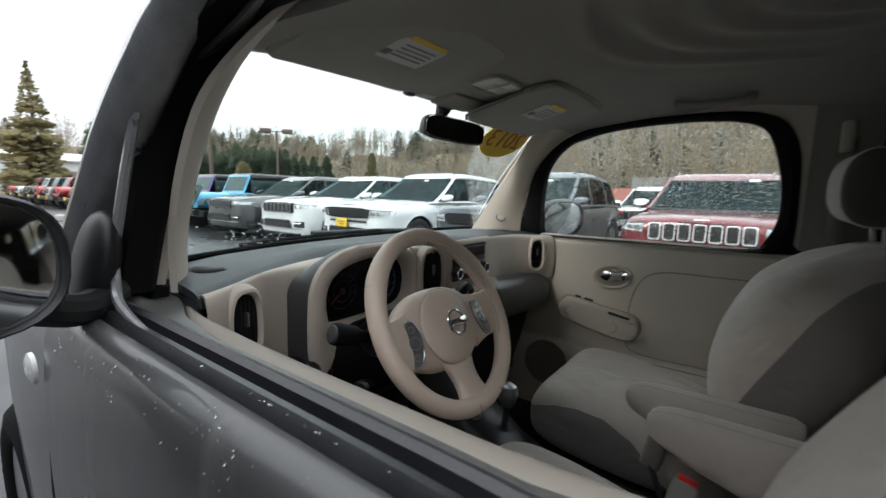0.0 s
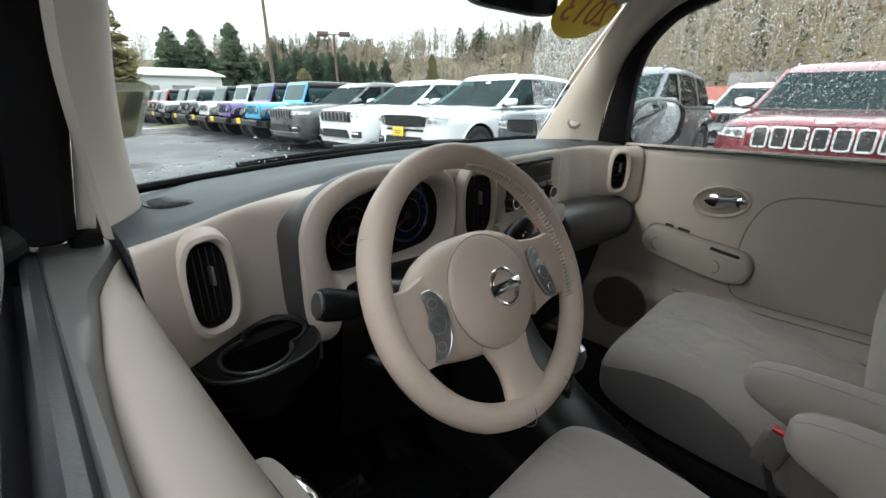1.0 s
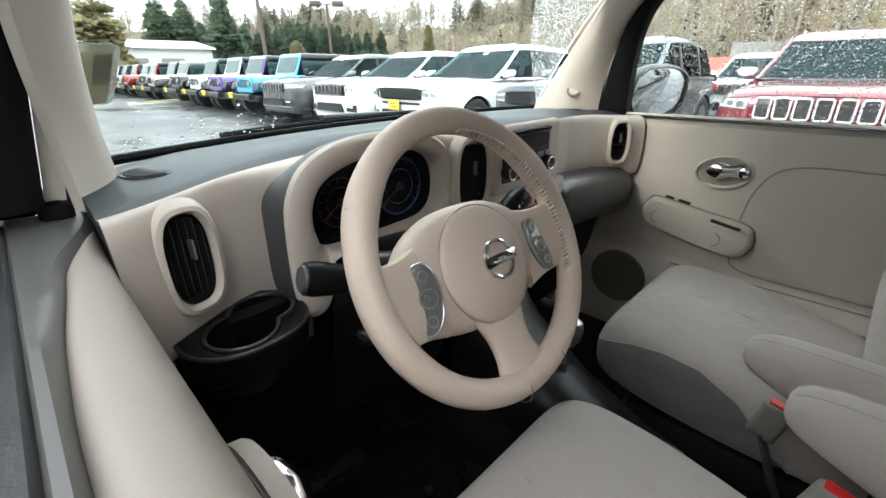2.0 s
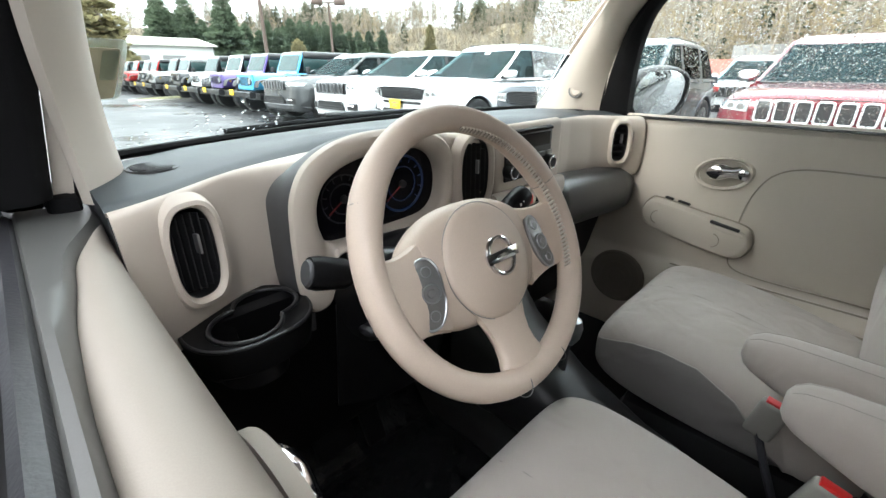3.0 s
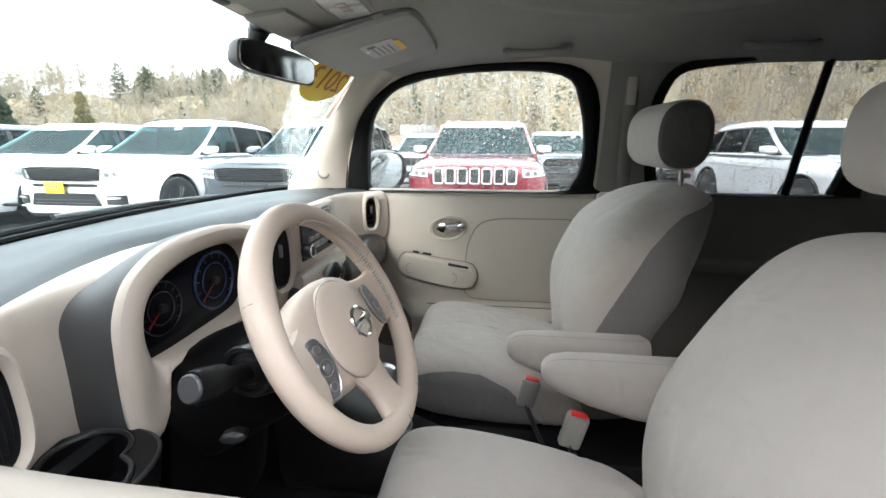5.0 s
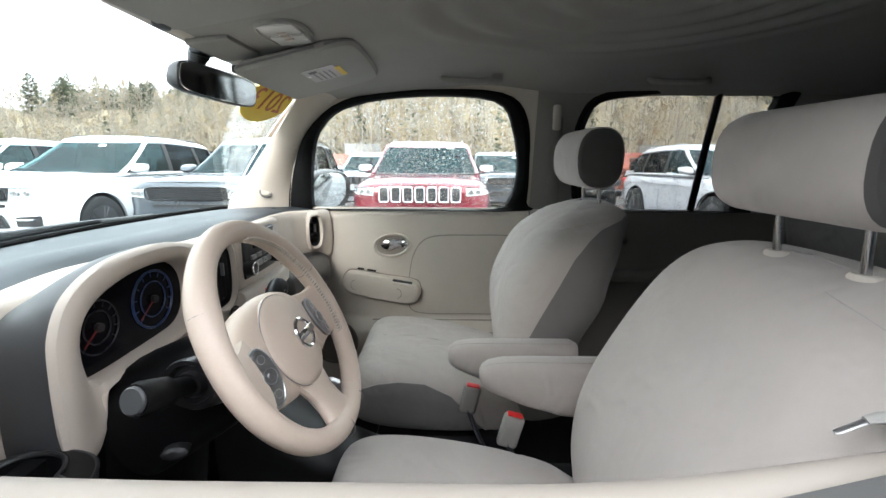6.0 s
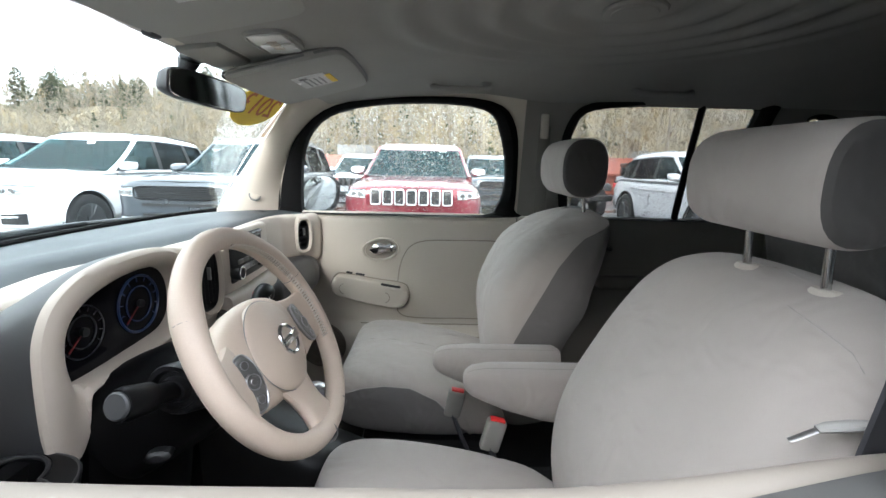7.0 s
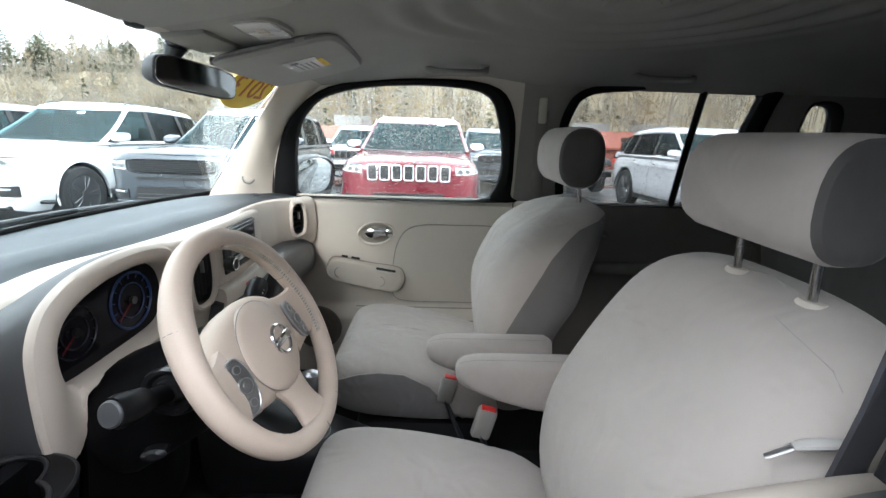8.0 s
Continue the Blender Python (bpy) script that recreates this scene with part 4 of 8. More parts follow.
def side_vent(name, cx, cy, cz, hw, hh, turn, parent, deep=0.05, frame=0.014, slats=6, upright=True):
    """An oval air vent: raised rim, dark throat and slats; turn: degrees about the upright."""
    m = pose(cx, cy, cz, 0, 0, turn)

    def at(a, d, b):
        return m @ Vector((a, d, b))

    rings = []
    for g, d in ((frame + 0.004, 0.012), (frame, -0.002), (frame * 0.75, -0.008), (frame * 0.35, -0.010), (0.002, -0.006), (0.0, -0.001), (0.0, 0.003)):
        rings.append([at(a, d, b) for a, b in superloop(36, hw + g, hh + g, 2.9)])
    v = part(name, loft(rings, caps=False), BEIGE, parent, "beige rim of an oval air vent")
    part("vent_throat", loft([[at(a, d, b) for a, b in superloop(36, hw - 0.0005, hh - 0.0005, 2.9)] for d in (-0.0005, deep * 0.5, deep)], caps=False), BLACK, v, "black vent throat")
    part("vent_back", loft([[at(a, d, b) for a, b in superloop(36, hw, hh, 2.9)] for d in (deep - 0.003, deep)]), BLACK, v)
    for k in range(slats):
        s = (k + 0.5) / slats * 2 - 1
        h = 0.88 * (1 - abs(s) ** 2.9) ** (1 / 2.9)
        if upright:
            bm = box((0, 0, 0), (0.0022, 0.016, 2 * hh * h), 0.0008, 1, pose(0, 0, 0, 0, 0, 18))
            bmesh.ops.transform(bm, matrix=m @ pose(hw * s, 0.013, 0), verts=bm.verts)
        else:
            bm = box((0, 0, 0), (2 * hw * h, 0.016, 0.0022), 0.0008, 1, pose(0, 0, 0, 15, 0, 0))
            bmesh.ops.transform(bm, matrix=m @ pose(0, 0.013, hh * s), verts=bm.verts)
        part("slat", bm, BLACK, v)
    bm = box((0, 0, 0), (0.004, 0.012, 0.028), 0.0015)
    bmesh.ops.transform(bm, matrix=m @ pose(hw * 0.25, 0.004, 0.012), verts=bm.verts)
    part("vent_tab", bm, SILVER, v, "silver vent adjuster")
    return v


side_vent("side_vent", -0.611, 0.899, 0.978, 0.0285, 0.062, 14, DASH, deep=0.026)
side_vent("side_vent", 0.610, 0.878, 0.980, 0.0265, 0.057, -33, DASH, deep=0.04, slats=6, upright=False)
side_vent("centre_vent", -0.106, 0.858, 1.006, 0.043, 0.067, 0, DASH, deep=0.03, frame=0.014)

# oval demister grilles in the top pad
for side in (-1, 1):
    c = Vector((side * 0.602, 1.055, pad_point((side * 0.6 + 0.690) / 1.375, 0.56)[2] - 0.0012))
    rings = [[c + Vector((a, b, d)) for a, b in superloop(28, 0.034 + g, 0.040 + g, 2.2)] for g, d in ((0.004, -0.002), (0.002, 0.0012), (0.0, 0.0008), (0.0, -0.004))]
    o = part("demister", loft(rings), BLACK, DASH, "black oval demister grille")
    for k in range(7):
        s = (k - 3) / 3.6
        part("slat", box(c + Vector((0, s * 0.037, 0.0008)), (0.060 * math.sqrt(1 - s * s), 0.0026, 0.003), 0.0006, 1), DARK, o)

# instrument binnacle
o, i = smooth_loop(OUT), smooth_loop(INN)
lean = 0.10
rings = []
for k, d in ((0.02, 0.006), (0.0, 0.001), (0.05, -0.006), (0.2, -0.011), (0.45, -0.012), (0.70, -0.009), (0.88, -0.002), (1.0, 0.010), (1.02, 0.035)):
    rings.append([(a[0] + (b[0] - a[0]) * k, 0.870 + d + lean * (a[1] - 1.0) * -0.4, a[1] + (b[1] - a[1]) * k) for a, b in zip(o, i)])
bez = part("binnacle_bezel", loft(rings, caps=False), BEIGE, DASH, "beige arched instrument bezel")
part("binnacle_shoulder", tube(spline([(-0.225, 0.884, 1.089), (-0.190, 0.886, 1.079), (-0.155, 0.888, 1.070), (-0.110, 0.886, 1.066), (-0.06, 0.884, 1.066)], 4), [0.010, 0.012, 0.014, 0.016, 0.017, 0.018, 0.018, 0.018, 0.018, 0.018, 0.018, 0.017, 0.016, 0.015, 0.014, 0.012, 0.010], 12), BEIGE, DASH, "beige shoulder beside the instrument bezel")
cowl = []
for d, g in ((0.000, -0.003), (0.010, -0.001), (0.025, 0.000), (0.045, 0.000), (0.070, 0.000), (0.095, -0.002), (0.12, -0.004), (0.16, -0.012)):
    c = Vector((-0.33, 1.0))
    ring_pts = []
    for a in o:
        v = Vector(a) - c
        v = v * (1 + g / v.length)
        ring_pts.append((c.x + v.x, 0.872 + d, c.y + v.y if v.y < 0 else c.y + v.y * (1 - 0.52 * ease(d, 0.0, 0.12))))
    cowl.append(ring_pts)
part("binnacle_cowl", loft(cowl, caps=False), DARK, DASH, "charcoal cowl behind the bezel")
part("cowl_side", sheet(lambda u, v: (-0.478 + 0.004 * math.sin(math.pi * v), 0.885 + 0.085 * u, 0.80 + 0.22 * v), 6, 8, thick=0.01), DARK, DASH, "charcoal side of the binnacle")
gauge = part("gauge_face", loft([[(x, 0.898 + d, z) for x, z in smooth_loop(INN)] for d in (0, 0.006)]), GAUGE, DASH, "glossy black instrument face")
for gx, gz, r in ((-0.385, 1.005, 0.040), (-0.262, 1.008, 0.050)):
    blue = DIAL_BLUE if gx > -0.3 else DIAL_DIM
    part("dial_ring", ring((gx, 0.8965, gz), r, 0.0022 if gx > -0.3 else 0.0012, (0, 1, 0), 40, 6), blue, gauge, "dim blue dial ring")
    part("dial_ring", ring((gx, 0.8965, gz), r * 0.62, 0.0012, (0, 1, 0), 40, 6), blue, gauge)
    for k in range(11):
        t = radians(-130 + 26 * k)
        part("dial_mark", box((gx + math.sin(t) * r * 0.86, 0.8965, gz + math.cos(t) * r * 0.86), (0.0016, 0.001, 0.007), 0, 1, pose(0, 0, 0, 0, math.degrees(t), 0)), blue, gauge)
    t = radians(-125)
    part("needle", box((gx + math.sin(t) * r * 0.45, 0.895, gz + math.cos(t) * r * 0.45), (0.002, 0.0015, r * 0.9), 0, 1, pose(0, 0, 0, 0, math.degrees(t), 0)), NEEDLE, gauge, "red gauge needle")
    part("needle_hub", disc((gx, 0.894, gz), 0.007, 0.006, (0, 1, 0)), BLACK, gauge)

# centre stack
part("stack_panel", box((0.086, 0.868, 1.015), (0.256, 0.03, 0.150), 0.014, 3), BEIGE, DASH, "beige radio surround")
radio = part("radio", box((0.070, 0.853, 1.025), (0.174, 0.012, 0.108), 0.005), BLACK, DASH, "black car radio")
part("radio_screen", box((0.085, 0.8462, 1.052), (0.12, 0.002, 0.030), 0.001, 1), GLOSS, radio, "dark radio display")
part("disc_slot", box((0.08, 0.8462, 1.073), (0.15, 0.002, 0.006), 0.001, 1), GLOSS, radio)
for k in range(5):
    part("radio_button", box((0.022 + 0.030 * k, 0.845, 1.018), (0.024, 0.006, 0.011), 0.002), GUNMETAL, radio)
    part("radio_button", box((0.022 + 0.030 * k, 0.845, 0.998), (0.024, 0.006, 0.014), 0.002), SILVER, radio)
for kx, kz in ((-0.012, 0.998), (0.134, 0.998)):
    k = part("radio_knob", disc((kx, 0.838, kz), 0.017, 0.024, (0, 1, 0), bevel=0.003), BLACK, radio, "black rotary knob")
    part("knob_ring", ring((kx, 0.827, kz), 0.0135, 0.002, (0, 1, 0), 28, 8), CHROME, k, "chrome knob ring")
part("stack_lip", loft([[(x, 0.852 + b - 0.01 * math.cos((x - 0.07) * 9), 0.930 + a) for a, b in superloop(16, 0.024, 0.016, 3.0)] for x in np.linspace(-0.06, 0.21, 14)]), BEIGE, DASH, "beige lip under the radio")
hz = part("hazard_button", box((0.045, 0.828, 0.926), (0.032, 0.012, 0.022), 0.005), RED, DASH, "red hazard warning button")
part("stack_button", box((0.086, 0.828, 0.924), (0.022, 0.010, 0.020), 0.006), BLACK, DASH)
heater = part("heater_panel", sheet(lambda u, v: (-0.075 + 0.30 * u, 0.86 + 0.05 * v - 0.012 * math.sin(math.pi * u), 0.925 - 0.17 * v), 10, 6, thick=0.02), DARK, DASH, "charcoal heater panel")
for kx in (-0.02, 0.075, 0.17):
    k = part("heater_knob", disc((kx, 0.862, 0.868), 0.024, 0.03, (0, 1, -0.25), bevel=0.004), BLACK, heater, "round heater knob")
    part("knob_ring", ring((kx, 0.847, 0.872), 0.020, 0.0022, (0, 1, -0.25), 28, 8), SILVER, k)


def glovebox(u, v):
    x = 0.195 + 0.487 * u
    top = 0.937 - 0.040 * u
    prof = [(0.905, top), (0.868, top - 0.004), (0.842, top - 0.03), (0.832, top - 0.075), (0.842, top - 0.125), (0.885, top - 0.155), (0.93, top - 0.165)]
    p = spline([(0, a, b) for a, b in prof], 3)
    i = v * (len(p) - 1)
    k = min(int(i), len(p) - 2)
    q = p[k].lerp(p[k + 1], i - k)
    shrink = (1 - 0.45 * (1 - ease(u, 0.0, 0.10))) * (1 - 0.10 * ease(u, 0.85, 1.0))
    return (x, 0.91 + (q.y - 0.91) * shrink, q.z)


part("glovebox", sheet(glovebox, 40, 18, thick=0.012, away=(0, 1, 0)), GLOVE, DASH, "black grained glovebox lid")
part("lower_dash", sheet(lambda u, v: (-0.66 + 1.32 * u, 0.915 + 0.10 * v, 0.875 - 0.42 * v), 10, 8, thick=0.02), MATT, DASH, "black lower dash")
part("dash_end", sheet(lambda u, v: (0.674, 0.86 + 0.30 * u, 0.86 + 0.195 * v - 0.02 * u), 4, 4, thick=0.01), BEIGE, DASH)
part("dash_end", sheet(lambda u, v: (-0.688, 0.91 + 0.27 * u, 0.80 + 0.24 * v), 4, 4, thick=0.006), DARK, DASH)

# drinks holder below the driver's vent: a keyhole-shaped recess in a black tray
hole = []
for k in range(48):
    d = Vector((math.cos(2 * math.pi * k / 48), math.sin(2 * math.pi * k / 48)))
    reach = []
    for lobe, r in ((Vector((-0.583, 0.853)), 0.047), (Vector((-0.540, 0.890)), 0.045)):
        c = lobe - Vector((-0.5615, 0.8715))
        reach.append(c.dot(d) + math.sqrt(max(0, r * r - c.length_squared + c.dot(d) ** 2)))
    hole.append((-0.5615 + d.x * max(reach), 0.8715 + d.y * max(reach)))
tray = [(-0.572 + a, 0.880 + b) for a, b in superloop(48, 0.087, 0.082, 2.4)]
cup = part("drinks_holder", loft([[(-0.57 + (x + 0.57) * 0.75, 0.872 + (y - 0.872) * 0.6 + 0.03, 0.79) for x, y in tray], [(-0.57 + (x + 0.57) * 0.93, 0.872 + (y - 0.872) * 0.9, 0.83) for x, y in tray], [(x, y, 0.872) for x, y in tray], [(-0.57 + (x + 0.57) * 0.96, 0.872 + (y - 0.872) * 0.96, 0.878) for x, y in tray], [(-0.57 + (x + 0.57) * 1.08, 0.872 + (y - 0.872) * 1.08, 0.8785) for x, y in hole], [(x, y, 0.874) for x, y in hole], [(x, y, 0.81) for x, y in hole]], caps=False), MATT, DASH, "black drinks holder with a keyhole recess")
part("holder_floor", holed(hole, [], lambda x, y: (x, y, 0.81), 0.004), MATT, cup)
part("holder_rim", tube([(x, y, 0.879) for x, y in hole] + [(*hole[0], 0.879)], 0.0032, 8), GLOVE, cup, "raised rim round the recess")
part("holder_edge", tube([(-0.57 + (x + 0.57) * 0.98, 0.872 + (y - 0.872) * 0.98, 0.8755) for x, y in tray + tray[:1]], 0.0030, 8), GLOVE, cup)

# ---- steering wheel and column ----
WC, TILT = Vector((-0.347, 0.627, 0.987)), 0.50
WU, WV, WN = Vector((1, 0, 0)), Vector((0, math.sin(TILT), math.cos(TILT))), Vector((0, -math.cos(TILT), math.sin(TILT)))


def on_wheel(a, b, d=0.0):
    return WC + WU * a + WV * b + WN * d


WHEEL = thing("steering_wheel", WC, "beige leather steering wheel with stitched rim and silver switches", "steering wheel")
rim = bmesh.new()
rows = []
RR, rr = 0.1755, 0.0175
for k in range(72):
    t = 2 * math.pi * k / 72
    grip = 1 + 0.10 * math.exp(-((abs(math.degrees(t) % 360 - 90) - 58) / 14) ** 2)
    rows.append(add_verts(rim, [on_wheel(math.cos(t) * (RR + rr * grip * math.cos(s)), math.sin(t) * (RR + rr * grip * math.cos(s)) * (1 if math.sin(t) > 0 else 0.975), rr * 1.05 * grip * math.sin(s)) for s in np.linspace(0, 2 * math.pi, 14, endpoint=False)]))
for k in range(72):
    for j in range(14):
        rim.faces.new((rows[k][j], rows[(k + 1) % 72][j], rows[(k + 1) % 72][(j + 1) % 14], rows[k][(j + 1) % 14]))
rim_ob = part("rim", rim, LEATHER, WHEEL, "beige leather rim")
# dark line laid under the stitches in place of their shadows
shadow_line = [on_wheel(math.cos(radians(a)) * (RR - rr * 0.96), math.sin(radians(a)) * (RR - rr * 0.96), rr * 0.44) for a in range(-26, 84, 3)]
part("stitch_groove", tube(shadow_line, 0.0026, 6), GROOVE, rim_ob, "dark line in place of the stitches' shadow")
for k in range(50):
    t = radians(-26 + 108 * k / 49)
    c = on_wheel(math.cos(t) * (RR - rr * 1.08), math.sin(t) * (RR - rr * 1.08), rr * 0.42) + WN * 0.002
    tan = (WU * -math.sin(t) + WV * math.cos(t)).normalized()
    bm = tube([c - WN * 0.005 - tan * 0.0016, c + WN * 0.006 + tan * 0.0016], 0.0020, 6)
    part("stitch", bm, TRIM, rim_ob)
for t in (radians(150), radians(262), radians(20), radians(-72)):
    part("rim_seam", ring(on_wheel(math.cos(t) * RR, math.sin(t) * RR), rr * 1.06, 0.0007, WU * -math.sin(t) + WV * math.cos(t), 24, 5), SILL, rim_ob)


def hub_shape(grow, d):
    pts = []
    for k in range(48):
        t = 2 * math.pi * k / 48
        c, s = math.cos(t), math.sin(t)
        x = (0.126 if s < 0.2 else 0.126 - 0.018 * (s - 0.2)) * math.copysign(abs(c) ** 0.78, c)
        y = (0.073 if s > 0 else 0.090) * math.copysign(abs(s) ** 0.88, s)
        pts.append(on_wheel(x * grow, y * grow - 0.002, d))
    return pts


part("hub", loft([hub_shape(0.80, -0.066), hub_shape(0.97, -0.048), hub_shape(1.0, -0.036), hub_shape(0.985, -0.026), hub_shape(0.94, -0.018), hub_shape(0.86, -0.0115), hub_shape(0.76, -0.0065), hub_shape(0.62, -0.003), hub_shape(0.4, -0.001)]), LEATHER, WHEEL, "beige wheel hub", smooth=60)
for sx in (-1, 1):
    rings = []
    for f in np.linspace(0, 1, 7):
        x = 0.085 + (0.168 - 0.085) * f
        h = 0.060 - 0.012 * math.sin(math.pi * f * 0.8)
        rings.append([on_wheel(sx * x, -0.018 + b, -0.022 + 0.018 * f + a) for a, b in superloop(16, 0.013, h, 2.6)])
    part("side_spoke", loft(rings), LEATHER, WHEEL, "beige side spoke")
rings = []
for f in np.linspace(0, 1, 8):
    y = -0.055 - 0.117 * f
    h = 0.060 - 0.028 * math.sin(math.pi * min(1, f * 0.80)) + 0.010 * f ** 4
    rings.append([on_wheel(a, y, -0.016 + 0.012 * f + b - 0.003 * math.sin(math.pi * f)) for a, b in superloop(18, h, 0.014, 2.4)])
part("lower_spoke", loft(rings), LEATHER, WHEEL, "beige lower spoke")
cover = [(0.0765, -0.020), (0.0765, -0.0035), (0.0752, -0.0012), (0.070, 0.0018), (0.060, 0.0062), (0.045, 0.0112), (0.028, 0.0146), (0.008, 0.0160)]
cover_ob = part("airbag_cover", loft([[on_wheel(math.cos(2 * math.pi * k / 40) * r, math.sin(2 * math.pi * k / 40) * r * 1.0 - 0.014, d) for k in range(40)] for r, d in cover]), LEATHER, WHEEL, "beige round airbag cover")
part("cover_seam", loft([[on_wheel(math.cos(2 * math.pi * k / 40) * (0.0770 + 0.0006 * math.cos(s)), math.sin(2 * math.pi * k / 40) * (0.0770 + 0.0006 * math.cos(s)) - 0.014, -0.0036 + 0.0009 * math.sin(s)) for k in range(40)] for s in np.linspace(0, 2 * math.pi, 7)], caps=False), SILL, cover_ob)
part("emblem_ring", ring(on_wheel(0.003, -0.014, 0.0165), 0.0235, 0.0034, WN, 36, 8), CHROME, cover_ob, "chrome emblem ring")
bm = box((0, 0, 0), (0.060, 0.0135, 0.004), 0.0012)
bmesh.ops.transform(bm, matrix=Matrix.Translation(on_wheel(0.003, -0.014, 0.0192)) @ Matrix((WU, WV, WN)).transposed().to_4x4(), verts=bm.verts)
part("emblem_bar", bm, CHROME, cover_ob, "chrome emblem bar")
for sx in (-1, 1):
    a0, d0 = (0.108, -0.004) if sx < 0 else (0.110, -0.004)
    lean_out = 0.34 if sx < 0 else 0.04
    tilt = (WN + WU * sx * lean_out).normalized()

    def on_pad(a, b, d):
        """A place on the switch panel, which faces outward from the hub."""
        return on_wheel(sx * (a0 + a * 0.92 - b * 0.16), -0.022 + b, d0 - lean_out * a) + tilt * d

    def pad_ring(g, d):
        return [on_pad(a * g + (b / 0.046) ** 2 * 0.004, b * g, d) for a, b in superloop(28, 0.0172, 0.040, 2.6)]
    sw = part("switch_panel", loft([pad_ring(1.0, -0.014), pad_ring(1.0, 0.002), pad_ring(0.9, 0.0045)]), GUNMETAL, WHEEL, "smoked silver switch panel")
    part("switch_rim", tube(pad_ring(1.0, 0.002) + pad_ring(1.0, 0.002)[:1], 0.0019, 6), SILVER, sw)
    part("switch_dial", disc(on_pad(0, 0, 0.0045), 0.0122, 0.005, tilt, 24, bevel=0.002), GUNMETAL, sw, "round thumb switch")
    part("switch_ring", ring(on_pad(0, 0, 0.0068), 0.0108, 0.0010, tilt, 28, 6), SILVER, sw)
    part("switch_cap", disc(on_pad(0, 0, 0.0062), 0.0060, 0.004, tilt, 20, bevel=0.0015), GUNMETAL, sw)
    for dz in (-0.025, 0.025):
        part("switch_button", disc(on_pad(0.001, dz, 0.0042), 0.0066, 0.004, tilt, 16, bevel=0.0015), GUNMETAL, sw)
        part("button_ring", ring(on_pad(0.001, dz, 0.0058), 0.0059, 0.0008, tilt, 20, 6), SILVER, sw)

COLUMN = thing("steering_column", (-0.347, 0.75, 0.90), "black steering column shroud with two switch stalks", "steering column")
axis = -WN
rings = []
for d, a, b in ((0.045, 0.045, 0.045), (0.055, 0.062, 0.06), (0.10, 0.075, 0.070), (0.17, 0.085, 0.080), (0.28, 0.09, 0.09)):
    rings.append([WC + axis * d + WU * x + WV * (y - 0.012) for x, y in superloop(24, a, b, 2.8)])
part("shroud", loft(rings), MATT, COLUMN, "black column shroud")
for sx, tip in ((-1, Vector((-0.540, 0.735, 0.982))), (1, Vector((-0.118, 0.732, 0.990)))):
    root = WC + axis * 0.10 + WU * sx * 0.06
    d = (tip - root).normalized()
    st = part("stalk", tube([root, root + d * 0.03, tip - d * 0.055, tip - d * 0.045, tip - d * 0.01, tip], [0.011, 0.012, 0.0135, 0.0190, 0.0210, 0.0190], 16), MATT, COLUMN, "black switch stalk")
    collar = root + d * 0.055
    part("stalk_collar", loft([[collar + d * e + q for q in [Vector((0, math.cos(2 * math.pi * k / 28) * r, math.sin(2 * math.pi * k / 28) * r)) for k in range(28)]] for e, r in ((-0.045, 0.040), (-0.004, 0.038), (0.002, 0.035), (0.001, 0.029), (-0.006, 0.026), (-0.006, 0.020), (0.004, 0.017))]), GLOVE, st, "round black collar round the stalk")
    part("stalk_cap", disc(tip + d * 0.001, 0.0165, 0.006, d, 20, bevel=0.002), DARK, st, "grey stalk end")
    for k in range(3 if sx > 0 else 0):
        q = tip - d * (0.020 + 0.009 * k)
        part("stalk_mark", box(q + Vector((0, -0.0178, 0.004)), (0.004, 0.002, 0.007), 0.0005, 1), LABEL, st, "small white stalk marking")
lever = part("tilt_lever", tube(spline([(-0.395, 0.80, 0.850), (-0.410, 0.785, 0.842), (-0.428, 0.772, 0.838), (-0.450, 0.765, 0.842)], 4), [0.012] * 4 + [0.014] * 4 + [0.018] * 4 + [0.010], 10, flat=0.5), BLACK, COLUMN, "black release lever")
part("knee_panel", sheet(lambda u, v: (-0.425 + 0.265 * u, 0.885 + 0.04 * v - 0.05 * math.sin(math.pi * u), 0.86 - 0.26 * v), 10, 6, thick=0.02), MATT, COLUMN, "black knee panel")
for px, pw in ((-0.30, 0.05), (-0.40, 0.10)):
    pd = thing("pedal", (px, 1.02, 0.36), "black rubber pedal above the carpet", "pedal", group="pedals")
    part("pedal_pad", box((px, 1.02, 0.40), (pw, 0.02, 0.07 if pw > 0.06 else 0.14), 0.006, 2, pose(0, 0, 0, -25)), RUBBER, pd)
    part("pedal_arm", tube([(px, 1.03, 0.40), (px, 1.12, 0.52), (px, 1.15, 0.70)], 0.009, 8), BLACK, pd)

CONSOLE = thing("gear_console", (0.0, 0.70, 0.42), "black centre console with a gear lever", "console")
part("console_body", loft([[(a, y, z + b) for a, b in superloop(20, w, h, 3)] for y, z, w, h in ((0.42, 0.42, 0.085, 0.05), (0.50, 0.43, 0.09, 0.06), (0.66, 0.47, 0.10, 0.09), (0.80, 0.52, 0.11, 0.14), (0.90, 0.58, 0.13, 0.2))]), BLACK, CONSOLE, "black console body")
part("lever", tube([(0.0, 0.68, 0.52), (0.01, 0.675, 0.62), (0.015, 0.67, 0.65)], [0.012, 0.009, 0.009], 10), DARK, CONSOLE)
part("lever_knob", loft([[(0.006 + a, 0.672 + b, z) for a, b in superloop(18, r, r * 1.25, 2.3)] for z, r in ((0.640, 0.012), (0.655, 0.020), (0.680, 0.024), (0.700, 0.020), (0.708, 0.010))]), SILVER, CONSOLE, "satin silver gear knob")


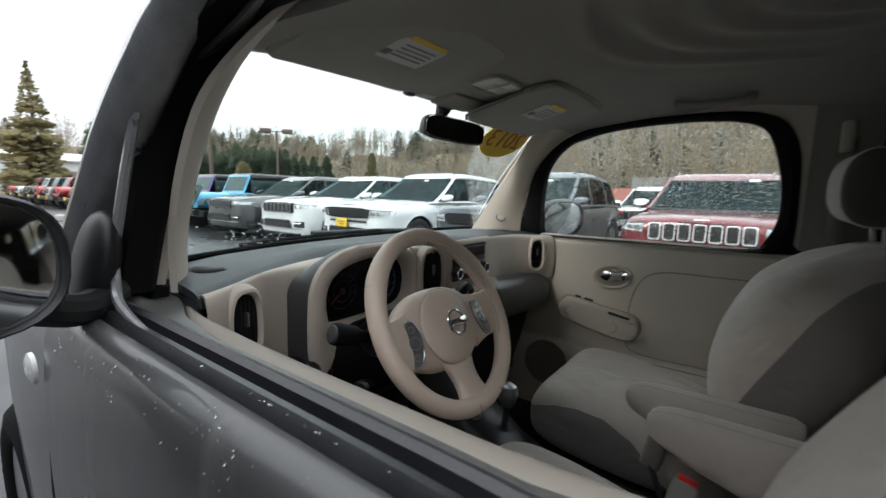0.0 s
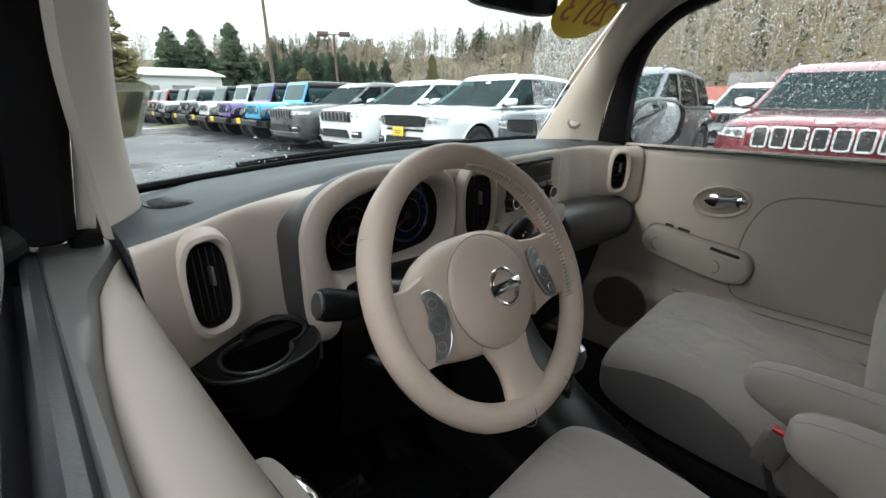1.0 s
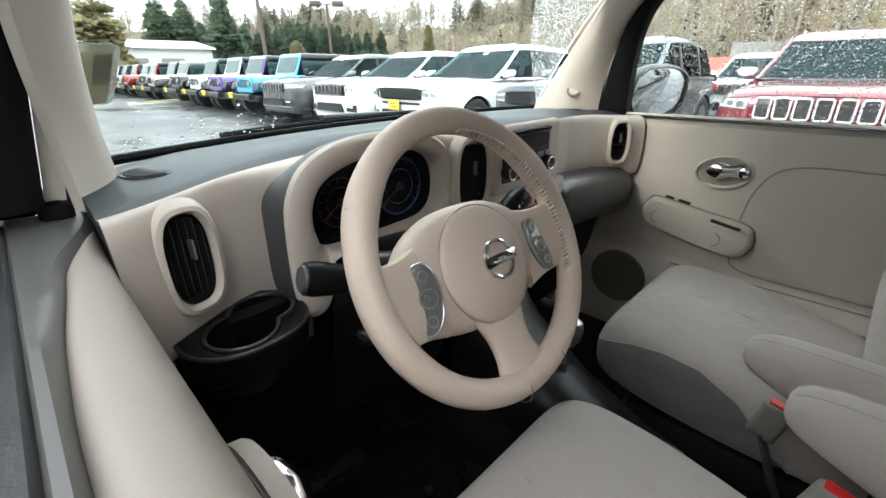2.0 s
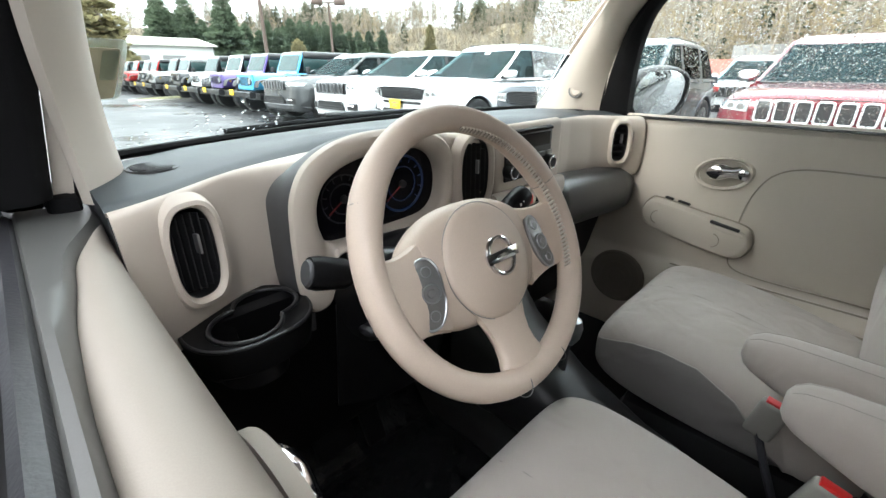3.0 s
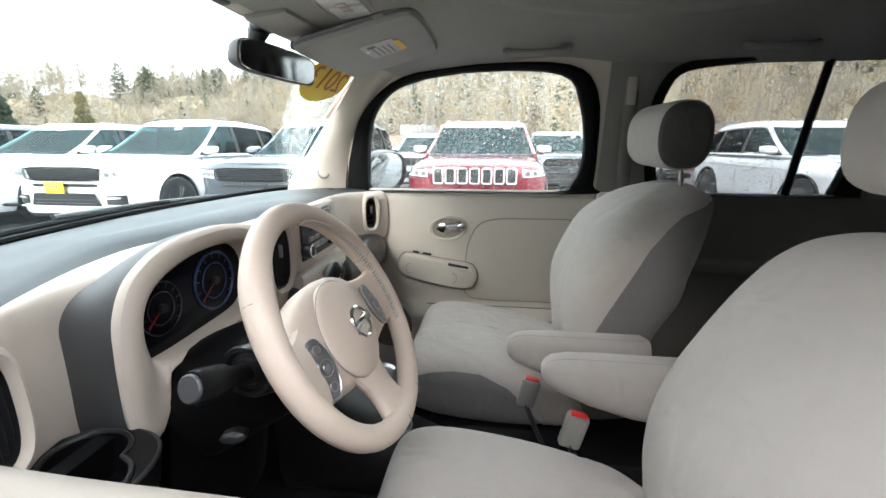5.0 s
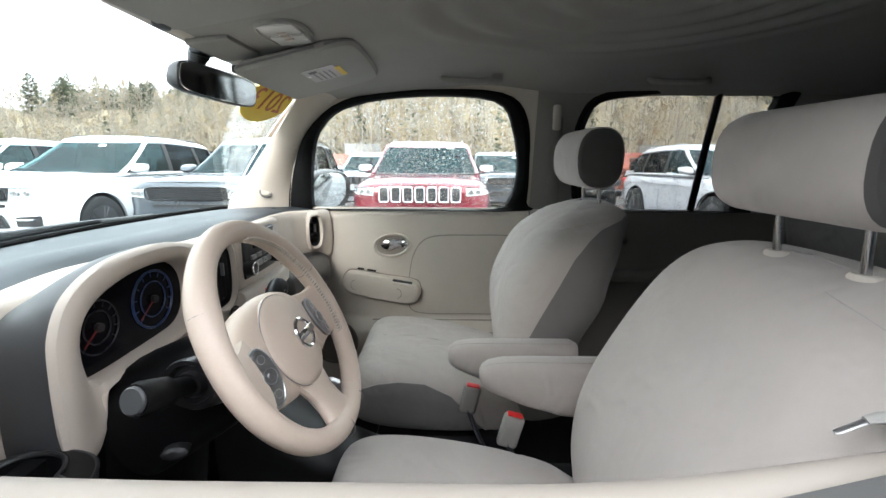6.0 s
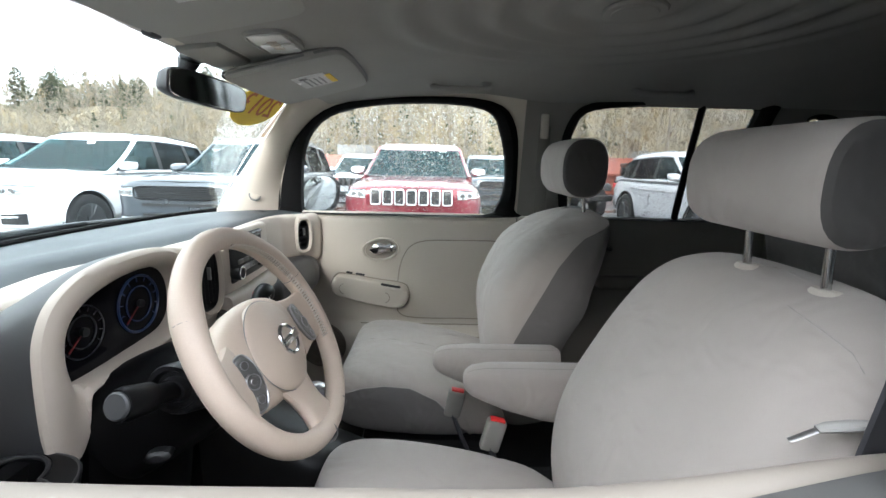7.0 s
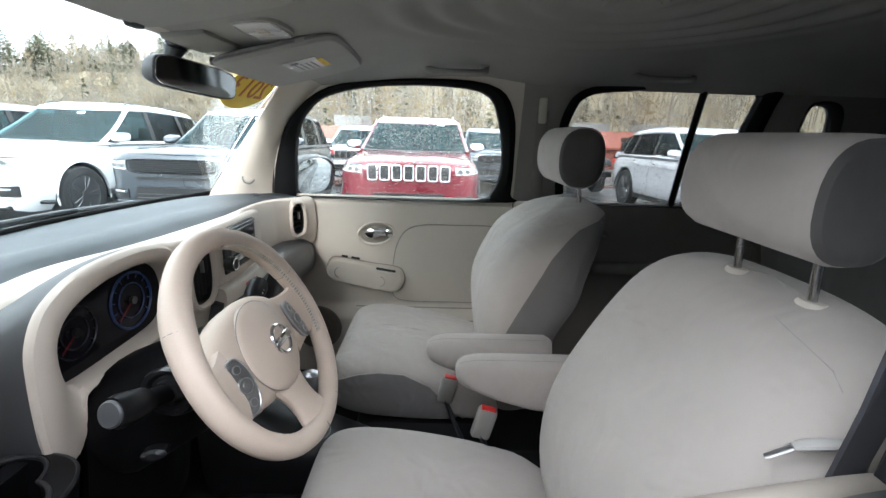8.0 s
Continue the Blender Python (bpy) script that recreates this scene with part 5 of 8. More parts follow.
# ---- front seats ----
def seat(sign, cx, dy, label):
    """A front seat: pale cloth centre, darker flanks, round headrest on steel posts, folding armrest."""
    s = thing("front_seat", (cx, 0.3 + dy, 0.30), label, "car seat", group="front seats")
    N = 72

    def seam_angles(z):
        """Where the flank begins and ends round the backrest, in degrees."""
        if sign < 0:
            k = 16 * (1 - ease(z, 0.88, 1.02))
            return 180 - k, 180 + k
        row = min(rows, key=lambda r: abs(r[0] - z))
        y, half = flank_y(z) - dy, row[3] / 2
        k = max(-0.93, min(0.93, (y - row[1] + half) / half))
        return 180 - math.degrees(math.asin(math.copysign(abs(k) ** 1.65, k))), 248

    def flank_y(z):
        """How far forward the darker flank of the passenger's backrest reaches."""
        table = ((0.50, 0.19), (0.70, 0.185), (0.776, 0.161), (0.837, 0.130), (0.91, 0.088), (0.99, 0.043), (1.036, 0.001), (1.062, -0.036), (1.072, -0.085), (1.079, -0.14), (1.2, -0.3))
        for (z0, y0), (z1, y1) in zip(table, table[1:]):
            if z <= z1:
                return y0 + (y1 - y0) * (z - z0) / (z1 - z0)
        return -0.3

    if sign < 0:
        back = [(0.52, 0.125, 0.235, 0.135), (0.58, 0.128, 0.252, 0.17), (0.66, 0.138, 0.264, 0.20), (0.74, 0.133, 0.270, 0.21), (0.82, 0.110, 0.271, 0.212), (0.90, 0.070, 0.269, 0.208), (0.97, 0.030, 0.264, 0.20), (1.03, -0.008, 0.252, 0.188), (1.065, -0.038, 0.236, 0.168), (1.09, -0.068, 0.208, 0.135), (1.105, -0.098, 0.165, 0.095), (1.114, -0.128, 0.10, 0.05), (1.1165, -0.150, 0.015, 0.008)]
    else:
        back = [(0.52, 0.135, 0.235, 0.20), (0.60, 0.160, 0.250, 0.22), (0.72, 0.177, 0.255, 0.25), (0.815, 0.187, 0.252, 0.320), (0.885, 0.183, 0.247, 0.335), (0.955, 0.158, 0.241, 0.330), (1.025, 0.122, 0.226, 0.310), (1.06, 0.092, 0.205, 0.288), (1.085, 0.056, 0.178, 0.250), (1.105, 0.016, 0.145, 0.186), (1.12, -0.034, 0.10, 0.12), (1.128, -0.070, 0.05, 0.05), (1.130, -0.088, 0.012, 0.01)]
    rows = [tuple(r) for r in spline_rows(back, 4)]

    def back_point(row, t):
        z, yf, hw, dep = row
        c, sn = math.cos(radians(t)), math.sin(radians(t))
        k = 2 / (2.7 if sign < 0 else 3.3)
        a = hw * math.copysign(abs(c) ** k, c)
        b = dep / 2 * math.copysign(abs(sn) ** k, sn)
        dish = 0.016 * (1 - (a / hw) ** 2) if b > 0 else 0
        return (cx + a, yf - dep / 2 + b - dish + dy, z - 0.18 * b)

    def span(lo, hi, n):
        return loft([[back_point(r, lo(r[0]) + (hi(r[0]) - lo(r[0])) * k / n) for k in range(n + 1)] for r in rows], closed=False, caps=False)

    first, last = (lambda z: seam_angles(z)[0]), (lambda z: seam_angles(z)[1])
    part("backrest", span(lambda z: 180 - seam_angles(z)[0] if sign < 0 else 12, first, 64), SEAT, s, "pale grey cloth backrest", smooth=80)
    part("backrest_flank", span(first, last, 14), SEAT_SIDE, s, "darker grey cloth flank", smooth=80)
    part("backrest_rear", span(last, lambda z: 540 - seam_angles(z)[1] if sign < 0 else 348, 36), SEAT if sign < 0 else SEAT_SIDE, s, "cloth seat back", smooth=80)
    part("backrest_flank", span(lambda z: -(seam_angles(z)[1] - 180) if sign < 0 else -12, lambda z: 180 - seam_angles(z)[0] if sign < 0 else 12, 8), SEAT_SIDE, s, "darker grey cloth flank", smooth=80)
    cush = [(0.10, 0.44, 0.575, 0.215), (0.16, 0.43, 0.605, 0.24), (0.26, 0.425, 0.634, 0.25), (0.36, 0.425, 0.656, 0.253), (0.46, 0.43, 0.670, 0.252), (0.53, 0.44, 0.671, 0.248), (0.575, 0.455, 0.658, 0.240), (0.60, 0.475, 0.632, 0.228), (0.612, 0.50, 0.598, 0.205)]
    seam_z = ((0.0, 0.40), (0.195, 0.44), (0.225, 0.499), (0.258, 0.546), (0.309, 0.598), (0.383, 0.631), (0.458, 0.637), (0.52, 0.630), (0.57, 0.612), (0.62, 0.590), (0.70, 0.58))

    def cushion_point(row, t):
        y, zb, zt, hw = row
        h = (zt - zb) / 2
        c, sn = math.cos(radians(t)), math.sin(radians(t))
        a, b = hw * math.copysign(abs(c) ** 0.588, c), h * math.copysign(abs(sn) ** 0.588, sn)
        dish = 0.014 * (1 - (a / hw) ** 2) if b > 0 else 0
        return (cx + a, y + dy, zb + h + b - dish + 0.018)

    def seam_turn(row):
        """The angle round the cushion at which the darker flank begins."""
        y, zb, zt, hw = row
        z = next(z0 + (z1 - z0) * (y - y0) / (y1 - y0) for (y0, z0), (y1, z1) in zip(seam_z, seam_z[1:]) if y <= y1)
        k = max(-0.96, min(0.90, (z - 0.018 - (zb + zt) / 2) / ((zt - zb) / 2)))
        return math.degrees(math.asin(math.copysign(abs(k) ** 1.7, k)))

    crows = [tuple(r) for r in spline_rows(cush, 4)]
    part("cushion", loft([[cushion_point(r, seam_turn(r) + (180 - 2 * seam_turn(r)) * k / 56) for k in range(57)] for r in crows], closed=False, caps=False), SEAT, s, "pale grey cloth seat cushion", smooth=60)
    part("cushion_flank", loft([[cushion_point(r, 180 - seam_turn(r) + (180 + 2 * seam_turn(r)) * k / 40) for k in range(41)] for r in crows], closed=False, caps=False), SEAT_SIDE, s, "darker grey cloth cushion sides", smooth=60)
    bm = bmesh.new()
    bm.faces.new(add_verts(bm, [cushion_point(crows[-1], 360 * k / N) for k in range(N)]))
    part("cushion_nose", bm, SEAT_SIDE, s)
    bm = bmesh.new()
    bm.faces.new(add_verts(bm, [cushion_point(crows[0], 360 * k / N) for k in range(N)]))
    part("cushion_rear", bm, SEAT_SIDE, s)
    for way in (1, -1):
        part("seat_seam", tube([cushion_point(r, seam_turn(r) if way > 0 else 180 - seam_turn(r)) for r in crows[6:-2]], 0.0016, 5), SEAM, s)
    part("seat_seam", tube([Vector((cx, y + dy, zt + 0.0038)) for y, zb, zt, hw in cush[1:7]], 0.0013, 5), SEAM, s)
    if sign < 0:
        part("seat_seam", tube([Vector(back_point(rows[min(range(len(rows)), key=lambda i: abs(rows[i][0] - z))], t)) for z, t in ((1.098, 112), (1.095, 122), (1.090, 132), (1.084, 141), (1.076, 149), (1.066, 156))], 0.0006, 5), SEAM, s)
    part("seat_base", box((cx, 0.33 + dy, 0.37), (0.40, 0.42, 0.14), 0.03), BLACK, s, "black seat runner")
    hx, hy, hz = (cx - 0.022 if sign < 0 else cx - 0.01), (-0.125 if sign < 0 else -0.105) + dy, 1.250 + (0.005 if sign > 0 else 0)
    big = 1.0 if sign < 0 else 1.10
    prof = [(-0.142, 0.70), (-0.140, 0.82), (-0.132, 0.93), (-0.118, 0.985), (-0.08, 1.0), (0.08, 1.0), (0.118, 0.985), (0.132, 0.93), (0.140, 0.82), (0.142, 0.70)]
    rings = [[(hx + x, hy + b * g * 0.062 * big + 0.012 * (abs(x) / 0.14) ** 2, hz + a * g * 0.078 * big) for a, b in superloop(28, 1, 1, 2.5)] for x, g in prof]
    hr = part("headrest", loft(rings[2:-2], caps=False), SEAT, s, "pale grey cloth headrest")
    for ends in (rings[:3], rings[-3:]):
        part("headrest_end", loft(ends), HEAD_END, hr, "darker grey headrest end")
    for px in (-0.073, 0.073):
        part("headrest_post", tube([(hx + px, hy - 0.018, 1.09), (hx + px, hy - 0.010, 1.19)], 0.0062, 12), STEEL, hr, "bright steel headrest post")
        part("post_guide", loft([[(hx + px + a, hy - 0.018 + b, 1.098 + d) for a, b in superloop(20, 0.027 * g, 0.019 * g, 2.3)] for d, g in ((-0.012, 0.8), (0.010, 0.8), (0.015, 0.66))]), TRIM, hr, "pale post guide")
    ax = cx - sign * 0.292
    tipy, z0 = (0.302, 0.762) if sign < 0 else (0.320, 0.746)
    arm = []
    for f, zu, zd, hw in ((0.0, 0.014, -0.010, 0.016), (0.02, 0.026, -0.022, 0.026), (0.06, 0.035, -0.032, 0.033), (0.15, 0.041, -0.046, 0.038), (0.3, 0.043, -0.068, 0.040), (0.57, 0.043, -0.095, 0.040), (0.95, 0.043, -0.11, 0.040), (1.0, 0.035, -0.10, 0.03)):
        y = tipy - 0.335 * f
        arm.append([(ax + a, y + dy, z0 + (zu + zd) / 2 + b) for a, b in superloop(20, hw, (zu - zd) / 2, 2.8)])
    ao = part("armrest", loft(arm), SEAT, s, "pale cloth folding armrest")
    part("armrest_seam", tube([Vector(r[4]) for r in arm[1:-1]], 0.0007, 5), SEAM, ao)
    part("armrest_seam", tube([Vector(r[6]) for r in arm[1:-1]], 0.0007, 5), SEAM, ao)
    return s


seat(-1, -0.360, 0.0, "pale grey cloth driver's seat with a round headrest and armrest")
seat(1, 0.360, 0.055, "pale grey cloth passenger seat with darker flanks and armrest")
for bx, by, bz, lean in ((-0.080, 0.228, 0.628, 14), (0.112, 0.312, 0.592, 12)):
    b = thing("seat_belt_buckle", (bx, by, bz), "grey seat belt buckle with a red release button", "buckle", group="seat belt buckles")
    t = pose(0, 0, 0, lean, 0, 0)
    part("buckle_body", box((bx, by, bz), (0.026, 0.048, 0.082), 0.008, 3, t), POST_TRIM, b, "grey buckle body")
    part("release_button", box(Vector((bx, by, bz)) + t @ Vector((0, 0, 0.0405)), (0.018, 0.036, 0.008), 0.002, 2, t), RED, b, "red release button")
    part("buckle_strap", tube([Vector((bx, by, bz)) + t @ Vector((0, 0, -0.03)), Vector((bx, by - 0.02, bz - 0.10)), Vector((bx, by - 0.05, bz - 0.17))], 0.014, 8, flat=0.5), BELT, b, "black buckle strap")

# rear bench; the darker flank cloth puts the rear cabin's shade into it
BENCH = thing("rear_bench", (0, -0.95, 0.3), "cloth rear bench seat, shade put in by its darker grey", "car seat")
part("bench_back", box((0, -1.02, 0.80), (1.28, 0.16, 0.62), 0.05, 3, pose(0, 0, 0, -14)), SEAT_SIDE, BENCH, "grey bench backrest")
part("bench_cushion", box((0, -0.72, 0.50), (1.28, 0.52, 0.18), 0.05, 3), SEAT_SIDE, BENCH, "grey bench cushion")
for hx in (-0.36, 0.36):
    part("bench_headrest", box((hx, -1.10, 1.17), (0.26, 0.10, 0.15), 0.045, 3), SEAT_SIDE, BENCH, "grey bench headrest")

# driver's seat belt with its tongue, hanging at the door post
BELTS = thing("seat_belt", (-0.64, -0.02, 1.0), "dark seat belt hanging by the driver's door post", "seat belt")
bm = loft([[(x + a, y + b, z) for a, b in superloop(8, 0.003, 0.019, 4)] for x, y, z in ((-0.670, -0.050, 1.45), (-0.660, -0.045, 1.25), (-0.645, -0.048, 1.08), (-0.625, -0.055, 0.96), (-0.60, -0.07, 0.80), (-0.58, -0.09, 0.55))])
part("webbing", bm, BELT, BELTS, "dark woven belt webbing")
part("tongue", tube([(-0.611, -0.012, 1.013), (-0.613, -0.022, 1.0165), (-0.617, -0.040, 1.021), (-0.622, -0.062, 1.026)], [0.005, 0.0075, 0.0082, 0.006], 10, flat=0.6), VISOR, BELTS, "pale belt tongue grip")
part("tongue_blade", tube([(-0.609, 0.013, 0.999), (-0.610, 0.010, 1.0005), (-0.611, -0.015, 1.0130)], [0.003, 0.0040, 0.0040], 8, flat=0.4), GUNMETAL, BELTS, "bright metal belt tongue")
PB = thing("seat_belt", (0.66, -0.02, 1.0), "pale seat belt run and anchor on the far door post", "seat belt")
part("webbing", loft([[(x + a, y + b, z) for a, b in superloop(8, 0.003, 0.022, 4)] for x, y, z in ((0.640, -0.02, 1.40), (0.648, -0.02, 1.2), (0.665, -0.03, 1.0), (0.64, -0.05, 0.6))]), REAR_SHADE_TRIM, PB, "grey woven belt webbing")
part("anchor", box((0.638, -0.018, 1.40), (0.02, 0.03, 0.09), 0.008), TRIM, PB, "pale belt height adjuster")
part("post_lining", box((-0.70, -0.115, 0.72), (0.045, 0.14, 0.68), 0.015, 3), TRIM, SHELL, "pale door post lining")
part("post_lining", box((0.70, -0.03, 0.72), (0.045, 0.16, 0.68), 0.015, 3), TRIM, SHELL, "pale door post lining")

# ---- passenger's door ----
PDOOR = thing("passenger_door", (0.72, 0.5, 0.40), "beige passenger door lining with chrome handle and pull pocket", "car door")


def lining(y, z):
    x = 0.692 + 0.030 * ease(z, 1.030, 1.060) + 0.004 * math.sin((z - 0.6) * 6)
    x -= 0.030 * (1 - ease(z, 0.555, 0.605)) + 0.012 * (1 - ease(z, 0.59, 0.62))
    return x


part("lining", sheet(lambda u, v: (lining(0, 1.060 - 0.74 * v), 0.985 - 0.93 * u, 1.060 - 0.74 * v), 30, 90, thick=0.01, away=(1, 0, 0)), TRIM, PDOOR, "pale beige door lining")
panel = smooth_loop([(0.13, 0.955), (0.28, 0.956), (0.41, 0.953), (0.475, 0.930), (0.510, 0.875), (0.526, 0.80), (0.530, 0.70), (0.520, 0.645), (0.45, 0.628), (0.28, 0.628), (0.14, 0.630), (0.128, 0.66), (0.127, 0.80), (0.127, 0.935)], 5)
part("inset_panel", holed(panel, [], lambda y, z: (lining(y, z) - 0.004, y, z), 0.006, (1, 0, 0)), TRIM, PDOOR, "pale inset cloth panel")
part("panel_groove", tube([(lining(y, z) - 0.0035, y, z) for y, z in panel] + [(lining(*panel[0]) - 0.0035, *panel[0])], 0.0024, 6), GROOVE, PDOOR)
door_handle(1, lining(0, 0.917), PDOOR, TRIM)
pod = smooth_loop([(0.793, 0.772), (0.776, 0.803), (0.745, 0.810), (0.62, 0.790), (0.512, 0.774), (0.485, 0.745), (0.487, 0.705), (0.524, 0.676), (0.647, 0.693), (0.755, 0.720), (0.786, 0.742)], 5)


def pod_loop(g, x):
    return [(x, 0.64 + (y - 0.64) * g, 0.743 + (z - 0.743) * (2 * g - 1)) for y, z in pod]


ap = part("pull_pocket", loft([pod_loop(1.01, 0.700), pod_loop(1.0, 0.672), pod_loop(0.985, 0.662), pod_loop(0.95, 0.657), pod_loop(0.90, 0.656)]), TRIM, PDOOR, "pale moulded pull pocket")
part("pocket_seam", tube([(0.690, y, z) for _, y, z in pod_loop(1.02, 0)] + [(0.690, *pod_loop(1.02, 0)[0][1:])], 0.003, 6), GROOVE, ap)
part("pocket_mouth", box((0.663, 0.553, 0.772), (0.022, 0.080, 0.010), 0.004, 2, pose(0, 0, 0, 9)), BLACK, ap, "dark mouth of the pull")
part("pocket_grip", box((0.659, 0.545, 0.759), (0.016, 0.092, 0.014), 0.005, 2, pose(0, 0, 0, 9)), TRIM, ap)
for y0, y1, z in ((0.737, 0.711, 0.8155), (0.698, 0.662, 0.809)):
    part("window_switch", box((0.690, (y0 + y1) / 2, z), (0.010, y0 - y1, 0.007), 0.002, 1, pose(0, 0, 0, 9)), BLACK, ap, "black window switch")
for y, z, way in ((0.738, 0.757, 1), (0.579, 0.722, -1)):
    arc = [(0.6555, y + way * 0.021 * math.cos(a), z + 0.021 * math.sin(a)) for a in np.linspace(-1.4, 1.4, 14)]
    part("cover_edge", tube(arc, 0.0016, 6), GROOVE, ap, "rounded edge of a screw cover")
for z in (0.603, 0.560):
    part("trim_line", tube([(lining(0, z) - 0.001, 0.68, z), (lining(0, z) - 0.001, 0.07, z)], 0.0026, 6), GROOVE, PDOOR)
sp = part("speaker", disc((lining(0, 0.47) - 0.004, 0.83, 0.52), 0.095, 0.012, (1, 0, 0), 32, bevel=0.004), SPEAKER, PDOOR, "round door speaker grille")
for r in (0.03, 0.055, 0.08):
    part("speaker_ring", ring((lining(0, 0.47) - 0.010, 0.83, 0.52), r, 0.0015, (1, 0, 0), 32, 6), SPEAKER, sp)
RDOOR = thing("rear_door", (0.72, -0.5, 0.40), "rear door lining, darkened to stand for shade, with a chrome handle", "car door")
part("lining", sheet(lambda u, v: (0.702 + 0.016 * ease(1.055 - 0.72 * v, 1.02, 1.05), -0.10 - 0.85 * u, 1.055 - 0.72 * v), 10, 40, thick=0.01), REAR_SHADE_TRIM, RDOOR, "grey rear door lining")
part("armrest", box((0.675, -0.50, 0.80), (0.06, 0.45, 0.05), 0.02, 3), REAR_SHADE_TRIM, RDOOR)
hb = part("handle_bezel", disc((0.700, -0.30, 0.935), 0.045, 0.012, (1, 0, 0), 28, bevel=0.003), REAR_SHADE_TRIM, RDOOR)
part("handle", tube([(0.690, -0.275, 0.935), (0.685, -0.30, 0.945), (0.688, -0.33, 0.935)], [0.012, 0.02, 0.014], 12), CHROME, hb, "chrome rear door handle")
part("cargo_lining", box((0.70, -1.35, 0.72), (0.03, 0.80, 0.66), 0.01), REAR_SHADE_TRIM, SHELL, "grey lining beside the load space")

# ---- mirror, visors, lamps, handles overhead ----
MIR = thing("rear_view_mirror", (0.03, 0.90, 1.41), "black interior rear view mirror on a short stem", "mirror")
mm = Matrix.Translation((0.052, 0.905, 1.412)) @ pose(0, 0, 0, 5, 5, -21)


def mirror_ring(g, d):
    return [mm @ Vector((a * g if g < 1 else a, d, b * (1 - (1 - g) * 2) if g < 1 else b)) for a, b in superloop(36, 0.107, 0.034, 4.5)]


part("housing", loft([mirror_ring(0.72, 0.045), mirror_ring(0.92, 0.034), mirror_ring(0.99, 0.015), mirror_ring(1.0, 0.0), mirror_ring(0.995, -0.007), mirror_ring(0.97, -0.009)]), BLACK, MIR, "black mirror housing")
part("mirror_glass", loft([mirror_ring(0.955, -0.0092), mirror_ring(0.945, -0.0105)]), MIRROR, MIR, "mirror glass")
part("stem", tube([(0.045, 0.935, 1.42), (0.035, 0.945, 1.445), (0.03, 0.93, 1.475)], [0.018, 0.016, 0.024], 12), BLACK, MIR, "black mirror stem")
part("stem_foot", box((0.03, 0.915, 1.482), (0.055, 0.05, 0.02), 0.008), DARK, MIR)
part("mount_cover", box((0.02, 0.865, 1.484), (0.16, 0.09, 0.016), 0.007, 2, pose(0, 0, 0, -8)), LINER, MIR, "grey trim behind the mirror stem")
for sx, x0, x1 in ((1, 0.055, 0.475), (-1, -0.57, -0.155)):
    v = thing("sun_visor", ((x0 + x1) / 2, 0.75, 1.50), "pale folded sun visor with a warning label", "sun visor", group="sun visors")
    loop = smooth_loop([(x0, 0.66), (x0 + 0.01, 0.61), (x0 + 0.06, 0.595), ((x0 + x1) / 2, 0.592), (x1 - 0.06, 0.597), (x1 - 0.012, 0.615), (x1, 0.67), (x1 + 0.005, 0.78), (x1, 0.862), (x1 - 0.05, 0.872), ((x0 + x1) / 2, 0.876), (x0 + 0.05, 0.872), (x0, 0.858), (x0, 0.76)], 4)
    cxy = Vector(((x0 + x1) / 2, 0.735))

    def visor_ring(g, d):
        out = []
        for a in loop:
            q = cxy + (Vector(a) - cxy) * g
            e = (abs(q.x) / 0.64) ** 5
            out.append((q.x, q.y, 1.513 + (0.012 if sx < 0 else 0) - (0.25 if sx > 0 else 0.175) * (q.y - 0.61) - 0.015 * e + d))
        return out

    part("visor_panel", loft([visor_ring(0.97, 0.012), visor_ring(1.0, 0.006), visor_ring(1.0, -0.004), visor_ring(0.975, -0.010)]), VISOR, v, "pale padded visor panel")
    part("visor_edge", tube([Vector(p) for p in visor_ring(1.0, 0.001)], 0.003, 6), SILL, v)
    lx, ly = (x0 + x1) / 2 + (-0.01 if sx > 0 else 0.0), 0.717
    lm = Matrix.Translation((lx, ly, 1.513 + (0.012 if sx < 0 else 0) - (0.25 if sx > 0 else 0.175) * (ly - 0.61) - 0.0118)) @ pose(0, 0, 0, -14.04 if sx > 0 else -9.93)
    def flat(cx, cy, w, h, d):
        bm = box((cx, cy, -d), (w, h, 0.0012))
        bmesh.ops.transform(bm, matrix=lm, verts=bm.verts)
        return bm
    lb = part("warning_label", flat(0, 0, 0.135, 0.085, 0.0), LENS, v, "white printed warning label")
    part("label_strip", flat(0.01, -0.046, 0.10, 0.016, 0.0), YELLOW, lb, "yellow label strip")
    for k in range(4):
        part("label_line", flat(0.012, -0.022 + 0.014 * k, 0.085, 0.004, 0.001), SILL, lb)
    part("label_mark", flat(-0.043, 0.018, 0.018, 0.020, 0.001), LABEL_BAR, lb)
    part("visor_clip", box((x0 + 0.03 if sx > 0 else x1 - 0.03, 0.872, 1.452 if sx > 0 else 1.474), (0.03, 0.02, 0.018), 0.005), DARK, v, "dark visor clip")

LAMP = thing("map_lamp", (0.0, 0.70, 1.50), "pale overhead map lamp with frosted lenses", "lamp")
lm = Matrix.Translation((-0.03, 0.715, on_liner(-0.03, 0.715).z - 0.001)) @ pose(0, 0, 0, -5)
part("lamp_bezel", loft([[lm @ Vector((a * g, b * g, d)) for a, b in superloop(32, 0.080, 0.047, 3)] for g, d in ((1.05, 0.006), (1.02, -0.004), (0.94, -0.006), (0.90, -0.003))]), VISOR, LAMP, "pale lamp bezel")
for sx in (-1, 1):
    bm = box((sx * 0.036, 0, -0.003), (0.060, 0.070, 0.008), 0.003)
    bmesh.ops.transform(bm, matrix=lm, verts=bm.verts)
    part("lamp_lens", bm, LENS, LAMP, "frosted lamp lens")
